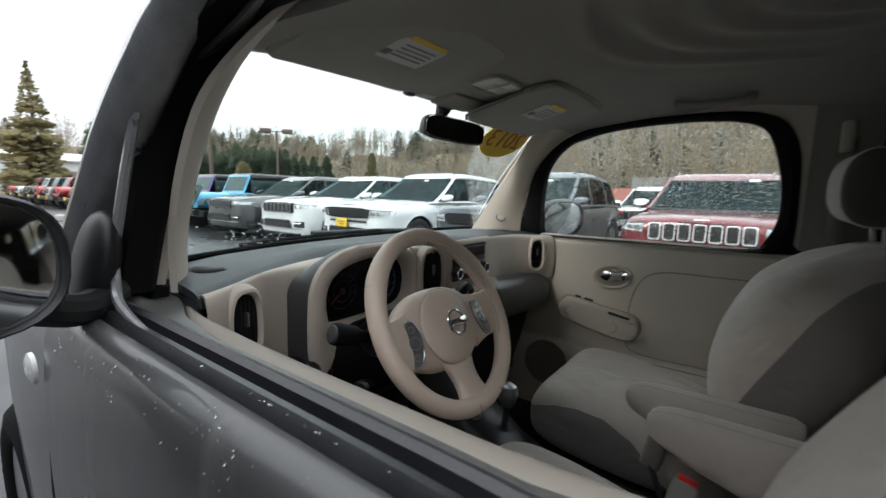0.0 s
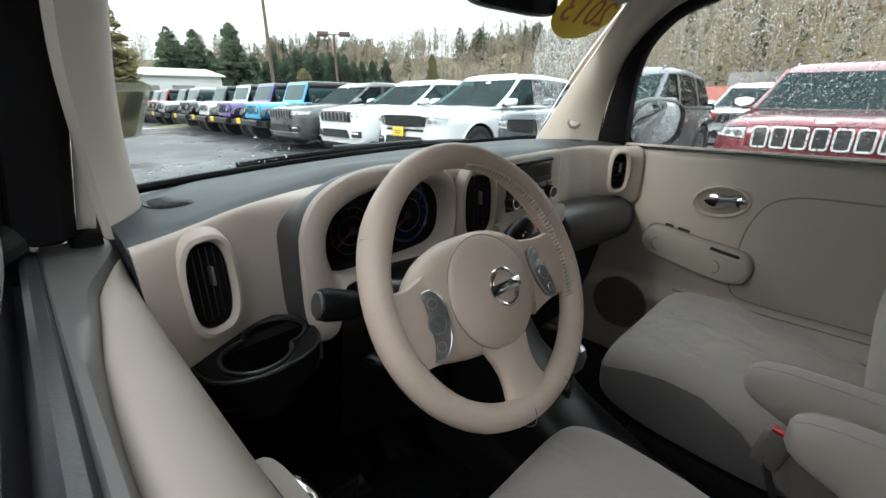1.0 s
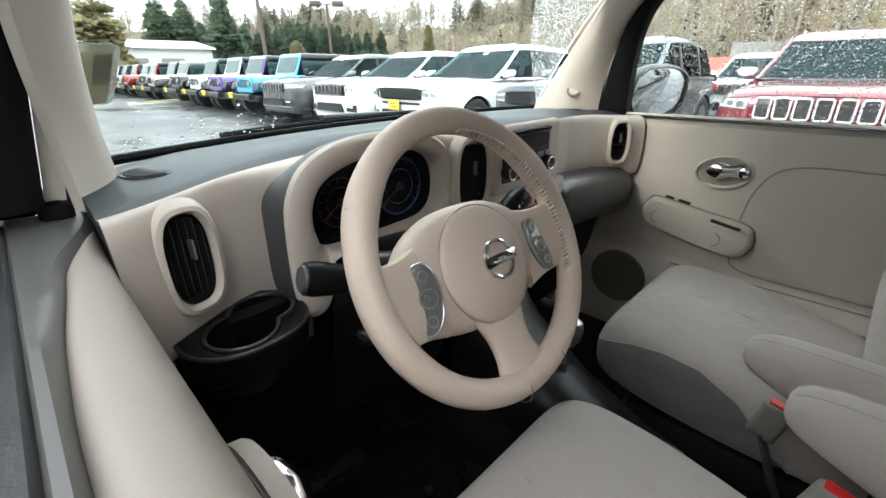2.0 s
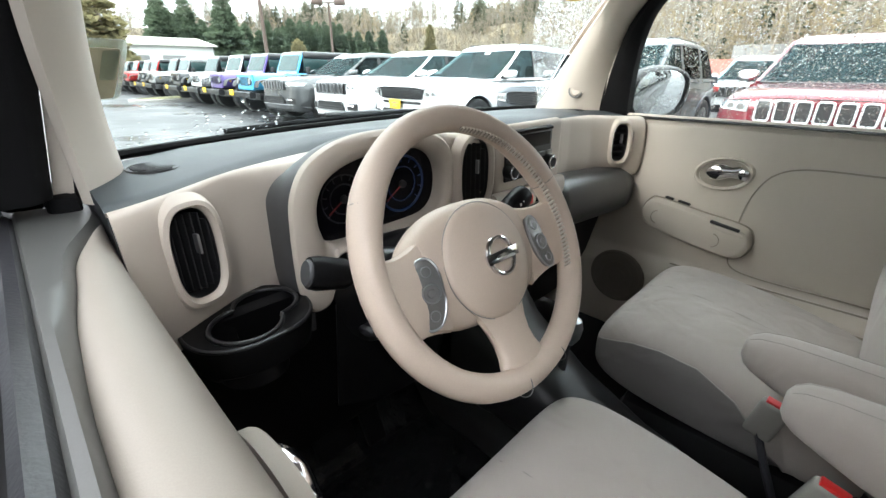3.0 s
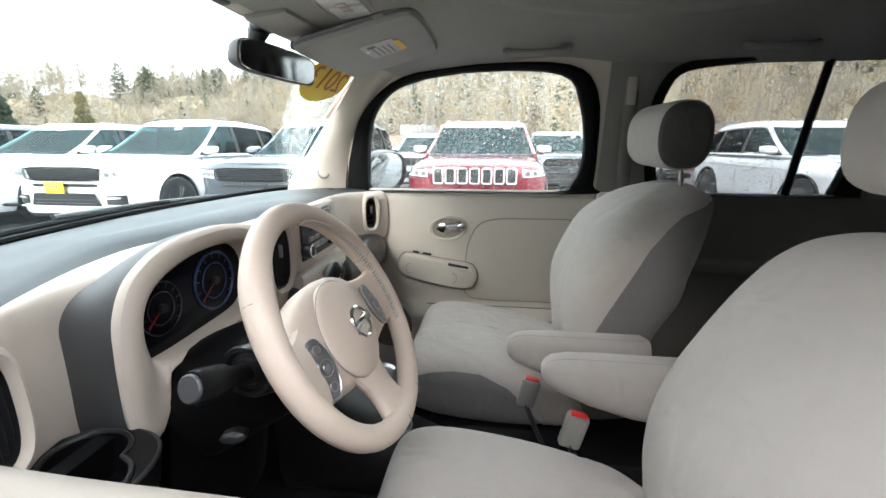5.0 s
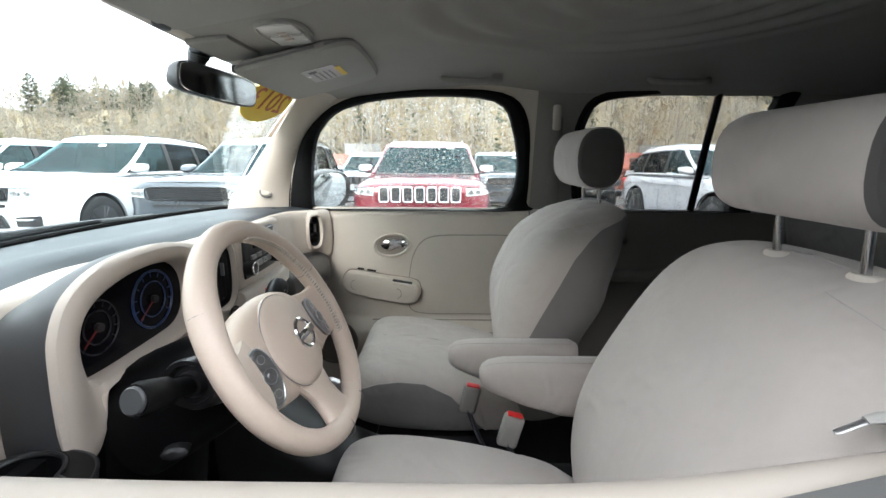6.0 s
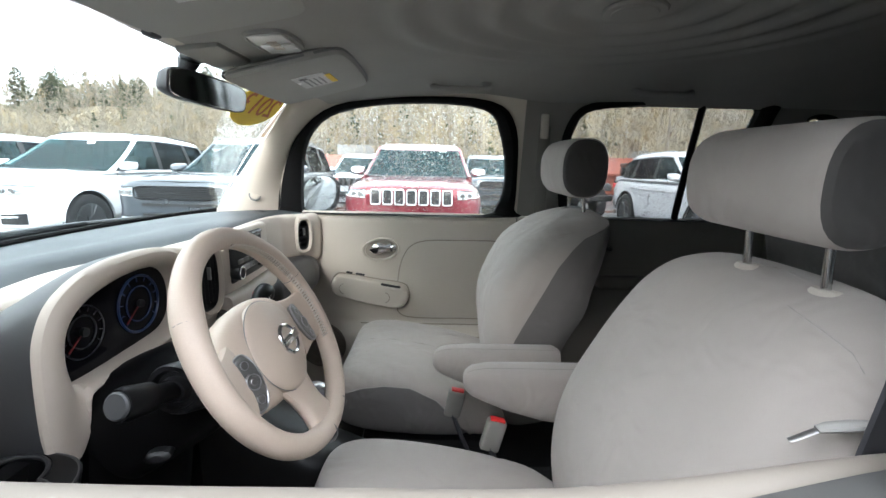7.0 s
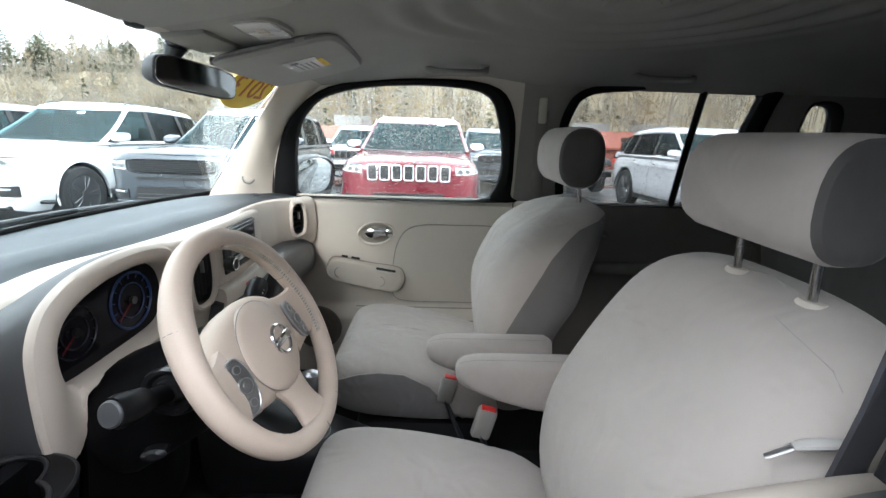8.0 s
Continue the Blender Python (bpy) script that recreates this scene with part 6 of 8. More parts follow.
for k in range(3):
    bm = box(((k - 1) * 0.022, 0, -0.0075), (0.012, 0.020, 0.005), 0.002)
    bmesh.ops.transform(bm, matrix=lm, verts=bm.verts)
    part("lamp_switch", bm, TRIM, LAMP)
ML = thing("ceiling_lamp", (RIPPLE.x, RIPPLE.y, 1.55), "round ceiling lamp in the middle of the ripples", "lamp")
part("lamp_base", disc((RIPPLE.x, RIPPLE.y, on_liner(RIPPLE.x, RIPPLE.y).z - 0.006), 0.060, 0.008, (0, 0, 1), 36, bevel=0.003), LINER, ML, "grey lamp base")
part("lamp_lens", disc((RIPPLE.x, RIPPLE.y, on_liner(RIPPLE.x, RIPPLE.y).z - 0.009), 0.046, 0.006, (0, 0, 1), 36, bevel=0.004), LINER, ML, "frosted round lens")
for gy in (0.30, -0.40):
    g = thing("grab_handle", (0.57, gy, 1.48), "pale folding grab handle above the door", "grab handle", group="grab handles")
    z = 1.526
    part("handle_bar", tube(spline([(0.565, gy + 0.095, z), (0.538, gy + 0.085, z - 0.018), (0.530, gy, z - 0.022), (0.538, gy - 0.085, z - 0.018), (0.565, gy - 0.095, z)], 5), 0.0115, 10), LINER, g, "pale handle bar")
    for e in (-0.09, 0.09):
        part("handle_foot", box((0.562, gy + e, z + 0.002), (0.03, 0.035, 0.022), 0.008), LINER, g)

# the yellow year sticker on the windshield, read from outside
ST = thing("window_sticker", windshield(0.452, 0.88), "yellow oval year sticker on the windshield", "sticker")
c = windshield(0.452, 0.868)
up = (windshield(0.405, 0.92) - windshield(0.405, 0.82)).normalized()
across = (windshield(0.50, 0.868) - windshield(0.31, 0.868)).normalized()
nrm = across.cross(up).normalized()
back = -nrm if nrm.y > 0 else nrm
part("sticker_disc", loft([[c + across * a + up * b + back * d for a, b in superloop(44, 0.138, 0.085, 2.0)] for d in (0.0065, 0.0075)]), YELLOW, ST, "yellow oval vinyl")
tm = Matrix((-across, up, (-across).cross(up))).transposed().to_4x4()
part("sticker_year", lettering("2013", 0.112, Matrix.Translation(c + back * 0.0085) @ tm), STICKER_INK, ST, "brown-red printed year", smooth=0)


# ---- the car park ----
def ground_z(x):
    """The car park falls gently to the far side."""
    return -0.022 * max(-40, min(40, x))


def asphalt():
    m = material("wet_asphalt", (0.045, 0.046, 0.048), 0.4, var=0.35, scale=0.5, fine=90, bump=0.35, depth=0.004)
    n, l = m.node_tree.nodes, m.node_tree.links
    b = n["Principled BSDF"]
    puddle, tc, r = n.new("ShaderNodeTexNoise"), n.new("ShaderNodeTexCoord"), n.new("ShaderNodeMapRange")
    puddle.inputs["Scale"].default_value, puddle.inputs["Detail"].default_value = 0.28, 4
    r.inputs[1].default_value, r.inputs[2].default_value, r.inputs[3].default_value, r.inputs[4].default_value = 0.42, 0.62, 0.55, 0.18
    l.new(tc.outputs["Object"], puddle.inputs["Vector"])
    l.new(puddle.outputs[0], r.inputs[0])
    l.new(r.outputs[0], b.inputs["Roughness"])
    return m


ASPHALT = asphalt()
KERB = material("concrete_kerb", (0.32, 0.31, 0.29), 0.8, var=0.2, scale=3, fine=80, bump=0.3)
GRASS = material("winter_grass", (0.10, 0.12, 0.05), 0.95, var=0.4, scale=2, fine=60, bump=0.6, depth=0.02, tint=(0.16, 0.14, 0.07))
BRUSH = material("brown_brush", (0.33, 0.29, 0.235), 0.95, var=0.35, scale=0.30, fine=4.0, bump=0.8, depth=0.3, tint=(0.25, 0.20, 0.12), stretch=(1, 1, 0.2))
BARK = material("grey_bark", (0.30, 0.26, 0.215), 0.9, var=0.3, scale=1.5, fine=20, bump=0.4)
TWIG = material("bare_twigs", (0.33, 0.295, 0.245), 0.9, var=0.22, scale=0.12, fine=2, bump=0, tint=(0.355, 0.315, 0.25))
CATKIN = material("ochre_twigs", (0.39, 0.31, 0.195), 0.9, var=0.3, scale=0.15, fine=2, bump=0)
NEEDLES = material("fir_needles", (0.09, 0.135, 0.10), 0.9, var=0.4, scale=0.25, fine=3, bump=0, tint=(0.16, 0.20, 0.13))
NEEDLES_FAR = material("far_fir_needles", (0.085, 0.105, 0.075), 0.95, var=0.35, scale=0.12, fine=2, bump=0, tint=(0.15, 0.155, 0.10))
NEEDLES_OLIVE = material("olive_needles", (0.23, 0.22, 0.12), 0.9, var=0.4, scale=0.6, fine=6, bump=0, tint=(0.34, 0.30, 0.17))
for m in (NEEDLES, NEEDLES_FAR, NEEDLES_OLIVE, TWIG, CATKIN):
    leafy(m, 0.5)
CAR_GLASS = material("smoked_car_glass", (0.030, 0.060, 0.060), 0.07, var=0.35, scale=2, bump=0, spec=0.22)
TYRE = material("tyre_rubber", (0.020, 0.020, 0.021), 0.75, var=0.2, scale=12, fine=200, bump=0.2)
RIM_DARK = material("dark_alloy", (0.13, 0.13, 0.135), 0.3, 0.7, var=0.1, bump=0)
LAMP_GLASS = material("headlamp_glass", (0.40, 0.43, 0.45), 0.12, 0.5, var=0.6, scale=22, bump=0, coat=1.0)
PLATE = material("yellow_plate", (0.85, 0.55, 0.02), 0.45, var=0.05)


def paint(name, c, metal=0.15, rough=0.3):
    return material(name, c, rough, metal, var=0.05, scale=2, fine=1500, bump=0.0, coat=1.0)


WHITE_PAINT = paint("white_car_paint", (0.74, 0.75, 0.76), 0.0)
PEARL_PAINT = paint("pearl_white_car_paint", (0.58, 0.575, 0.60), 0.0)
STEEL_PAINT = paint("steel_grey_car_paint", (0.055, 0.066, 0.080), 0.5)
GRANITE_PAINT = paint("granite_car_paint", (0.075, 0.078, 0.080), 0.5)
CHERRY_PAINT = paint("cherry_red_car_paint", (0.17, 0.008, 0.018), 0.3)
BLUE_PAINT = paint("sky_blue_car_paint", (0.05, 0.36, 0.62), 0.0)
PURPLE_PAINT = paint("violet_car_paint", (0.10, 0.06, 0.26), 0.1)
BLACK_PAINT = paint("black_car_paint", (0.015, 0.015, 0.017), 0.1)
SILVER_PAINT = paint("silver_car_paint", (0.42, 0.43, 0.44), 0.5)
RED_PAINT = paint("red_car_paint", (0.50, 0.02, 0.02), 0.05)


def ground_point(u, v):
    def far(s):
        s = 2 * s - 1
        return math.copysign(abs(s) ** 3, s) * 900
    x, y = far(u), far(v)
    return (x, y, ground_z(x))


ground = solo("ground", sheet(ground_point, 80, 80), ASPHALT, "wet dark asphalt car park", "ground", kind="structure")


# ---- parked cars; each is built facing -x with its nose at the origin ----
def wheel(parent, x, y, r, rim_mat, side, wide=0.24):
    t = part("wheel", loft([[(x + math.cos(2 * math.pi * k / 36) * r * g, y + side * d * wide / 2, r + math.sin(2 * math.pi * k / 36) * r * g) for k in range(36)] for g, d in ((0.66, -0.9), (0.95, -1.0), (1.0, -0.7), (1.0, 0.7), (0.96, 0.96), (0.86, 1.04), (0.68, 0.92), (0.66, 0.5))]), TYRE, parent, "black tyre on an alloy rim")
    part("rim", loft([[(x + math.cos(2 * math.pi * k / 36) * r * g, y + side * d, r + math.sin(2 * math.pi * k / 36) * r * g) for k in range(36)] for g, d in ((0.67, 0.115), (0.64, 0.118), (0.61, 0.09), (0.60, 0.06))]), rim_mat, t, "alloy rim")
    for k in range(10):
        a = 2 * math.pi * (k // 2) / 5 + (0.16 if k % 2 else -0.16)
        p = tube([(x + math.cos(a) * r * 0.10, y + side * 0.095, r + math.sin(a) * r * 0.10), (x + math.cos(a) * r * 0.62, y + side * 0.105, r + math.sin(a) * r * 0.62)], [0.03, 0.022], 6, up=(0, 1, 0))
        part("spoke", p, rim_mat, t)
    part("wheel_hub", disc((x, y + side * 0.10, r), r * 0.17, 0.05, (0, 1, 0), 16), rim_mat, t)
    return t


def thin_glass(name, colour, gloss):
    """A car window seen from afar: tinted see-through pane with a mirror-like skin."""
    m = bpy.data.materials.new(name)
    m.use_nodes = True
    n, l = m.node_tree.nodes, m.node_tree.links
    clear, shine, mix, fr, k = n.new("ShaderNodeBsdfTransparent"), n.new("ShaderNodeBsdfGlossy"), n.new("ShaderNodeMixShader"), n.new("ShaderNodeFresnel"), n.new("ShaderNodeMath")
    clear.inputs[0].default_value = (*colour, 1)
    shine.inputs["Roughness"].default_value = 0.03
    fr.inputs[0].default_value = 1.5
    k.operation = "MULTIPLY"
    k.inputs[1].default_value = gloss
    l.new(fr.outputs[0], k.inputs[0])
    l.new(k.outputs[0], mix.inputs[0])
    l.new(clear.outputs[0], mix.inputs[1])
    l.new(shine.outputs[0], mix.inputs[2])
    l.new(mix.outputs[0], n["Material Output"].inputs[0])
    return m


SUV_SCREEN = thin_glass("green_windshield_glass", (0.44, 0.56, 0.57), 0.13)
SUV_PRIVACY = thin_glass("privacy_glass", (0.34, 0.38, 0.40), 0.13)
CAR_INSIDE = material("dark_car_interior", (0.030, 0.038, 0.042), 0.8, var=0.3, scale=6, fine=60, bump=0.1)


def big_suv(name, label, body_mat, style, rim_mat=RIM_DARK, plate=True, group="cars parked in a row", bright=False):
    e = thing(name, (0, 0, 0), label, "car", group=group)
    blunt = style == "blunt"
    L = 5.0 if blunt else 4.8
    nose = 0.06 if blunt else 0.0
    axles = (0.93, 0.93 + (3.04 if blunt else 2.92))
    keys = [(0.0, 0.66, 0.970 + nose * 0.6, 0.46), (0.03, 0.76, 1.008 + nose * 0.6, 0.33), (0.10, 0.86, 1.034 + nose * 0.6, 0.28), (0.22, 0.925, 1.055 + nose * 0.5, 0.25), (0.45, 0.962, 1.080 + nose * 0.4, 0.25), (0.9, 0.972, 1.112 + nose * 0.2, 0.25), (1.3, 0.972, 1.140, 0.25), (1.9, 0.97, 1.155, 0.25), (2.8, 0.97, 1.165, 0.25), (3.8, 0.97, 1.175, 0.26), (4.4, 0.955, 1.17, 0.31), (L - 0.12, 0.92, 1.12, 0.38), (L, 0.85, 1.02, 0.46)]
    prof = [(0.0, 1.025), (0.20, 1.03), (0.42, 1.03), (0.56, 1.012), (0.74, 1.0), (0.86, 0.972), (0.945, 0.90), (0.985, 0.80), (1.0, 0.66), (0.988, 0.52), (1.004, 0.40), (1.0, 0.24), (0.97, 0.10), (0.90, 0.0), (0.0, 0.0)]

    def arch(x):
        """The upper edge of the wheel openings."""
        return max([0.0] + [0.40 + math.sqrt(0.475 ** 2 - (x - w) ** 2) for w in axles if abs(x - w) < 0.474])

    st = list(keys)
    xs = sorted({k[0] for k in keys} | {round(w + 0.474 * math.cos(math.pi * k / 14), 4) for w in axles for k in range(15)})
    rings = []
    for x in xs:
        for p, q in zip(keys, keys[1:]):
            if x <= q[0]:
                f = (x - p[0]) / (q[0] - p[0])
                hw, zt, zb = (p[k] + (q[k] - p[k]) * f for k in (1, 2, 3))
                break
        flare = 0.022 * sum(math.exp(-((x - w) / 0.52) ** 4) for w in axles)
        lip = arch(x)
        half = []
        for a, c in prof:
            z = zb + (zt - zb) * c
            y = hw * a + flare * max(0.0, 1 - abs(z - 0.72) / 0.30) * (a > 0.9)
            half.append((y, max(z, lip)))
        rings.append([(x, y, z) for y, z in half] + [(x, -y, z) for y, z in half[-2:0:-1]])
    body = part("body", loft(rings), body_mat, e, "painted body", smooth=40)
    part("underbody", box((L / 2, 0, 0.47), (L - 0.5, 1.36, 0.44), 0.06), BLACK, e, "black underbody between the wheels")
    zs = [1.10, 1.30, 1.50, 1.64, 1.70, 1.735, 1.752]
    xf = [1.06, 1.37, 1.70, 1.95, 2.09, 2.28, 2.7]
    xr = [L - 0.06, L - 0.10, L - 0.20, L - 0.30, L - 0.38, L - 0.55, L - 0.9]
    hw = [0.915, 0.870, 0.810, 0.765, 0.73, 0.66, 0.45]
    dz = 0.05 if blunt else 0.0
    zs = [z + dz * (z - 1.1) / 0.65 for z in zs]

    def cab(z):
        for i in range(len(zs) - 1):
            if z <= zs[i + 1]:
                t = (z - zs[i]) / (zs[i + 1] - zs[i])
                return [a[i] + (a[i + 1] - a[i]) * t for a in (xf, xr, hw)]
        return xf[-1], xr[-1], hw[-1]

    AX, AY = 8.0, 2.7

    def cab_ring(z):
        f, r, h = cab(z)
        out = []
        for k in range(72):
            c, sn = math.cos(2 * math.pi * k / 72), math.sin(2 * math.pi * k / 72)
            out.append(((f + r) / 2 + (r - f) / 2 * math.copysign(abs(c) ** (2 / AX), c), h * math.copysign(abs(sn) ** (2 / AY), sn), z))
        return out

    top = 1.635 + dz
    part("roof", loft([cab_ring(z) for z in (top, 1.66 + dz, 1.70 + dz, 1.725 + dz, 1.742 + dz, zs[-1])]), body_mat, e, "painted roof", smooth=50)

    def front_x(y, z, out=0.006):
        f, r, h = cab(z)
        return (f + r) / 2 - ((r - f) / 2) * max(0.0, 1 - min(1, abs(y) / h) ** AY) ** (1 / AX) - out

    def side_y(x, z, out=0.006):
        f, r, h = cab(z)
        return h * max(0.0, 1 - min(1, abs(x - (f + r) / 2) / ((r - f) / 2)) ** AX) ** (1 / AY) + out

    def ws_point(u, v):
        z = 1.135 + (top + 0.004 - 1.135) * v
        y = (2 * u - 1) * (cab(z)[2] * 0.93)
        return (front_x(y, z, 0.002), y, z)

    part("windshield", sheet(ws_point, 20, 8, thick=0.006, away=(-1, 0, 0.6)), SUV_SCREEN, e, "greenish laminated windshield")
    part("rear_glass", sheet(lambda u, v: (cab(1.20 + (top - 1.20) * v)[1] - 0.004, (2 * u - 1) * cab(1.20 + (top - 1.20) * v)[2] * 0.86, 1.20 + (top - 1.20) * v), 8, 6, thick=0.006, away=(1, 0, 0.3)), SUV_PRIVACY, e, "dark tailgate glass")
    part("tailgate", sheet(lambda u, v: (cab(1.08 + 0.14 * v)[1] - 0.002, (2 * u - 1) * cab(1.08 + 0.14 * v)[2] * 0.97, 1.08 + 0.14 * v), 8, 3, thick=0.03, away=(-1, 0, 0)), body_mat, e, "painted tailgate")
    inner = part("cabin_floor", box((3.0, 0, 1.178), (L - 1.75, 1.56, 0.02), 0.005), CAR_INSIDE, e, "dark cabin below the windows")
    part("dash_top", box((1.62, 0, 1.18), (0.55, 1.44, 0.05), 0.02, 2, pose(0, 0, 0, 0, 4)), CAR_INSIDE, e, "dark dash behind the windshield")
    for sx, sy in ((2.52, -0.37), (2.52, 0.37), (3.45, -0.40), (3.45, 0.40)):
        part("seat_back", box((sx + 0.05, sy, 1.26), (0.13, 0.50, 0.30), 0.05, 3, pose(0, 0, 0, 0, 12)), CAR_INSIDE, inner, "dark seat back")
        part("seat_headrest", box((sx + 0.11, sy, 1.475), (0.09, 0.26, 0.16), 0.04, 3), CAR_INSIDE, inner)
    part("cabin_mirror", box((1.99, 0, 1.53 + dz), (0.03, 0.22, 0.06), 0.012), BLACK, inner)
    for side in (1, -1):
        def post(lo, hi, width, out, mat, title, n=6):
            """A window pillar from (x low) to (x high), a curved strip on the cab's side."""
            def f(u, v):
                z = 1.13 + (top + 0.012 - 1.13) * v
                x = lo + (hi - lo) * v + width * (u - 0.5)
                return (x, side * side_y(x, z, out), z)
            return part(title, sheet(f, 3, n, thick=0.03, away=(0, -side, 0)), mat, e)

        edge = [Vector((front_x(side * cab(z)[2] * 0.955, z, -0.012), side * cab(z)[2] * 0.945, z)) for z in np.linspace(1.13, top + 0.02, 7)]
        part("front_pillar", tube(edge, [0.048, 0.046, 0.043, 0.040, 0.040, 0.042, 0.046], 8, flat=0.8), body_mat, e, "painted front pillar")
        post(2.76, 2.76, 0.11, 0.002, BLACK, "door_pillar")
        post(3.76, 3.70, 0.10, 0.002, BLACK, "rear_door_pillar")
        post(L - 0.24, L - 0.52, 0.30, 0.004, body_mat, "rear_pillar")
        part("window_rail", tube([(x, side * side_y(x, top, -0.004), top) for x in np.linspace(2.26, L - 0.40, 9)], 0.022, 6), body_mat, e, "painted frame above the windows")
        for title, a0, a1, b0, b1, glass in (("door_window", 1.60, 2.74, 2.24, 2.75, SUV_SCREEN), ("rear_door_window", 2.79, 3.74, 2.80, 3.68, SUV_PRIVACY), ("quarter_window", 3.79, L - 0.30, 3.73, L - 0.58, SUV_PRIVACY)):
            def win(u, v):
                z = 1.15 + (top - 1.15) * v
                x = (a0 + (a1 - a0) * u) * (1 - v) + (b0 + (b1 - b0) * u) * v
                return (x, side * side_y(x, z, -0.006), z)
            part(title, sheet(win, 8, 6, thick=0.005, away=(0, side, 0.2)), glass, e, "car side window")
        part("window_trim", tube([(1.60, side * 0.872, 1.165), (2.6, side * 0.893, 1.172), (L - 0.34, side * side_y(L - 0.34, 1.175, 0.006), 1.19)], 0.011, 6), CHROME if style == "slotted" else BLACK, e)
        part("waist", tube([(1.30, side * 0.86, 1.10), (2.0, side * 0.905, 1.128), (3.0, side * 0.912, 1.138), (4.2, side * 0.895, 1.142), (L - 0.16, side * 0.83, 1.12)], 0.045, 8, flat=0.7), body_mat, e, "painted waist below the windows")
        part("roof_rail", tube([(2.35, side * 0.635, 1.712 + dz), (2.5, side * 0.64, 1.748 + dz), (4.0, side * 0.64, 1.752 + dz), (4.22, side * 0.635, 1.708 + dz)], 0.013, 8), BLACK if blunt else SILVER, e, "roof rail")
        m = part("wing_mirror", loft([[(1.72 + d, side * (1.03 + a), 1.235 + b) for a, b in superloop(18, 0.125 * g, 0.085 * g, 3)] for d, g in ((-0.11, 0.45), (-0.08, 0.80), (-0.03, 1.0), (0.04, 0.97))]), CHROME if bright else body_mat, e, "door mirror cap")
        part("mirror_foot", box((1.73, side * 0.93, 1.165), (0.12, 0.20, 0.05), 0.015), BLACK, m)
        for wx in axles:
            part("arch_lining", loft([[(wx + 0.468 * math.cos(t), side * y, 0.40 + 0.468 * math.sin(t)) for t in np.linspace(-0.15, math.pi + 0.15, 20)] for y in (0.955, 0.70)], closed=False, caps=False), BLACK, e, "black wheel arch lining")
            part("arch_edge", tube([(wx + 0.474 * math.cos(t), side * (0.985 - 0.03 * max(0.0, math.sin(t) - 0.8)), 0.40 + 0.474 * math.sin(t)) for t in np.linspace(-0.2, math.pi + 0.2, 22)], 0.014, 6), body_mat if blunt else BLACK, e, "wheel arch edge")
            wheel(e, wx, side * 0.87, 0.405, rim_mat, side)
        part("door_line", tube([(2.76, side * 0.976, 0.42), (2.77, side * 0.978, 0.8), (2.78, side * 0.925, 1.10)], 0.004, 5), BLACK, e)
        part("door_line", tube([(1.62, side * 0.976, 0.42), (1.60, side * 0.978, 0.8), (1.62, side * 0.92, 1.10)], 0.004, 5), BLACK, e)
        part("body_crease", tube([(1.45, side * 0.972, 0.93), (2.4, side * 0.976, 0.945), (3.6, side * 0.974, 0.955), (4.5, side * 0.95, 0.96)], 0.010, 6), body_mat, e)
        part("sill_trim", box(((axles[0] + axles[1]) / 2, side * 0.955, 0.30), (axles[1] - axles[0] - 1.0, 0.06, 0.10), 0.02), BLACK, e)
        for hx in (2.45, 3.45):
            part("door_handle", tube([(hx, side * 0.962, 1.0), (hx + 0.03, side * 0.985, 1.0), (hx + 0.15, side * 0.985, 1.0), (hx + 0.18, side * 0.962, 1.0)], 0.012, 6), body_mat, e)
        part("tail_lamp", box((L - 0.05, side * 0.78, 0.98), (0.10, 0.28, 0.12), 0.03), RED, e, "red tail lamp")

    def width_at(k, z):
        x, hw, zt, zb = st[k]
        f = (z - zb) / (zt - zb)
        if f >= prof[0][1]:
            return 0.0
        for (a0, f0), (a1, f1) in zip(prof[1:], prof[2:-1]):
            if f1 <= f <= f0:
                return hw * (a0 + (a1 - a0) * (f0 - f) / (f0 - f1))
        return hw

    def face_x(y, z):
        """Where the skin of the nose stands at a place across and a height."""
        y = abs(y)
        if width_at(0, z) >= y:
            return -0.012
        for k in range(len(st) - 1):
            w0, w1 = width_at(k, z), width_at(k + 1, z)
            if w1 >= y:
                return st[k][0] + (st[k + 1][0] - st[k][0]) * (y - w0) / max(1e-6, w1 - w0) - 0.012
        return 1.0

    def band_point(u, v, half, z0, z1, out):
        y = half * (2 * u - 1)
        return (face_x(y, z0 + (z1 - z0) * v) + out, y, z0 + (z1 - z0) * v)

    if style == "slotted":
        band = part("grille_band", sheet(lambda u, v: band_point(u, v, 0.60, 0.780, 1.000, -0.003), 20, 4, thick=0.02), body_mat if bright else BLACK, e, "grille band")
        for k in range(7):
            y = (k - 3) * 0.158
            x = face_x(y, 0.9) - 0.022
            loop = [(face_x(y, 0.888 + b) - 0.036, y + a, 0.888 + b) for a, b in superloop(28, 0.061, 0.096, 7)]
            part("grille_slot", tube(loop + loop[:1], 0.010 if bright else 0.006, 6, up=(1, 0, 0)), SATIN if bright else SILVER, band, "chrome-framed grille slot")
            part("slot_mesh", sheet(lambda u, v: (face_x(y, 0.888 + 0.092 * (2 * v - 1)) - 0.030, y + 0.056 * (2 * u - 1), 0.888 + 0.092 * (2 * v - 1)), 2, 4, thick=0.01), BLACK, band)
        part("badge", box((0.045, 0, 1.030), (0.02, 0.15, 0.030), 0.006, 2, pose(0, 0, 0, 0, -40)), CHROME, e, "plain chrome badge")
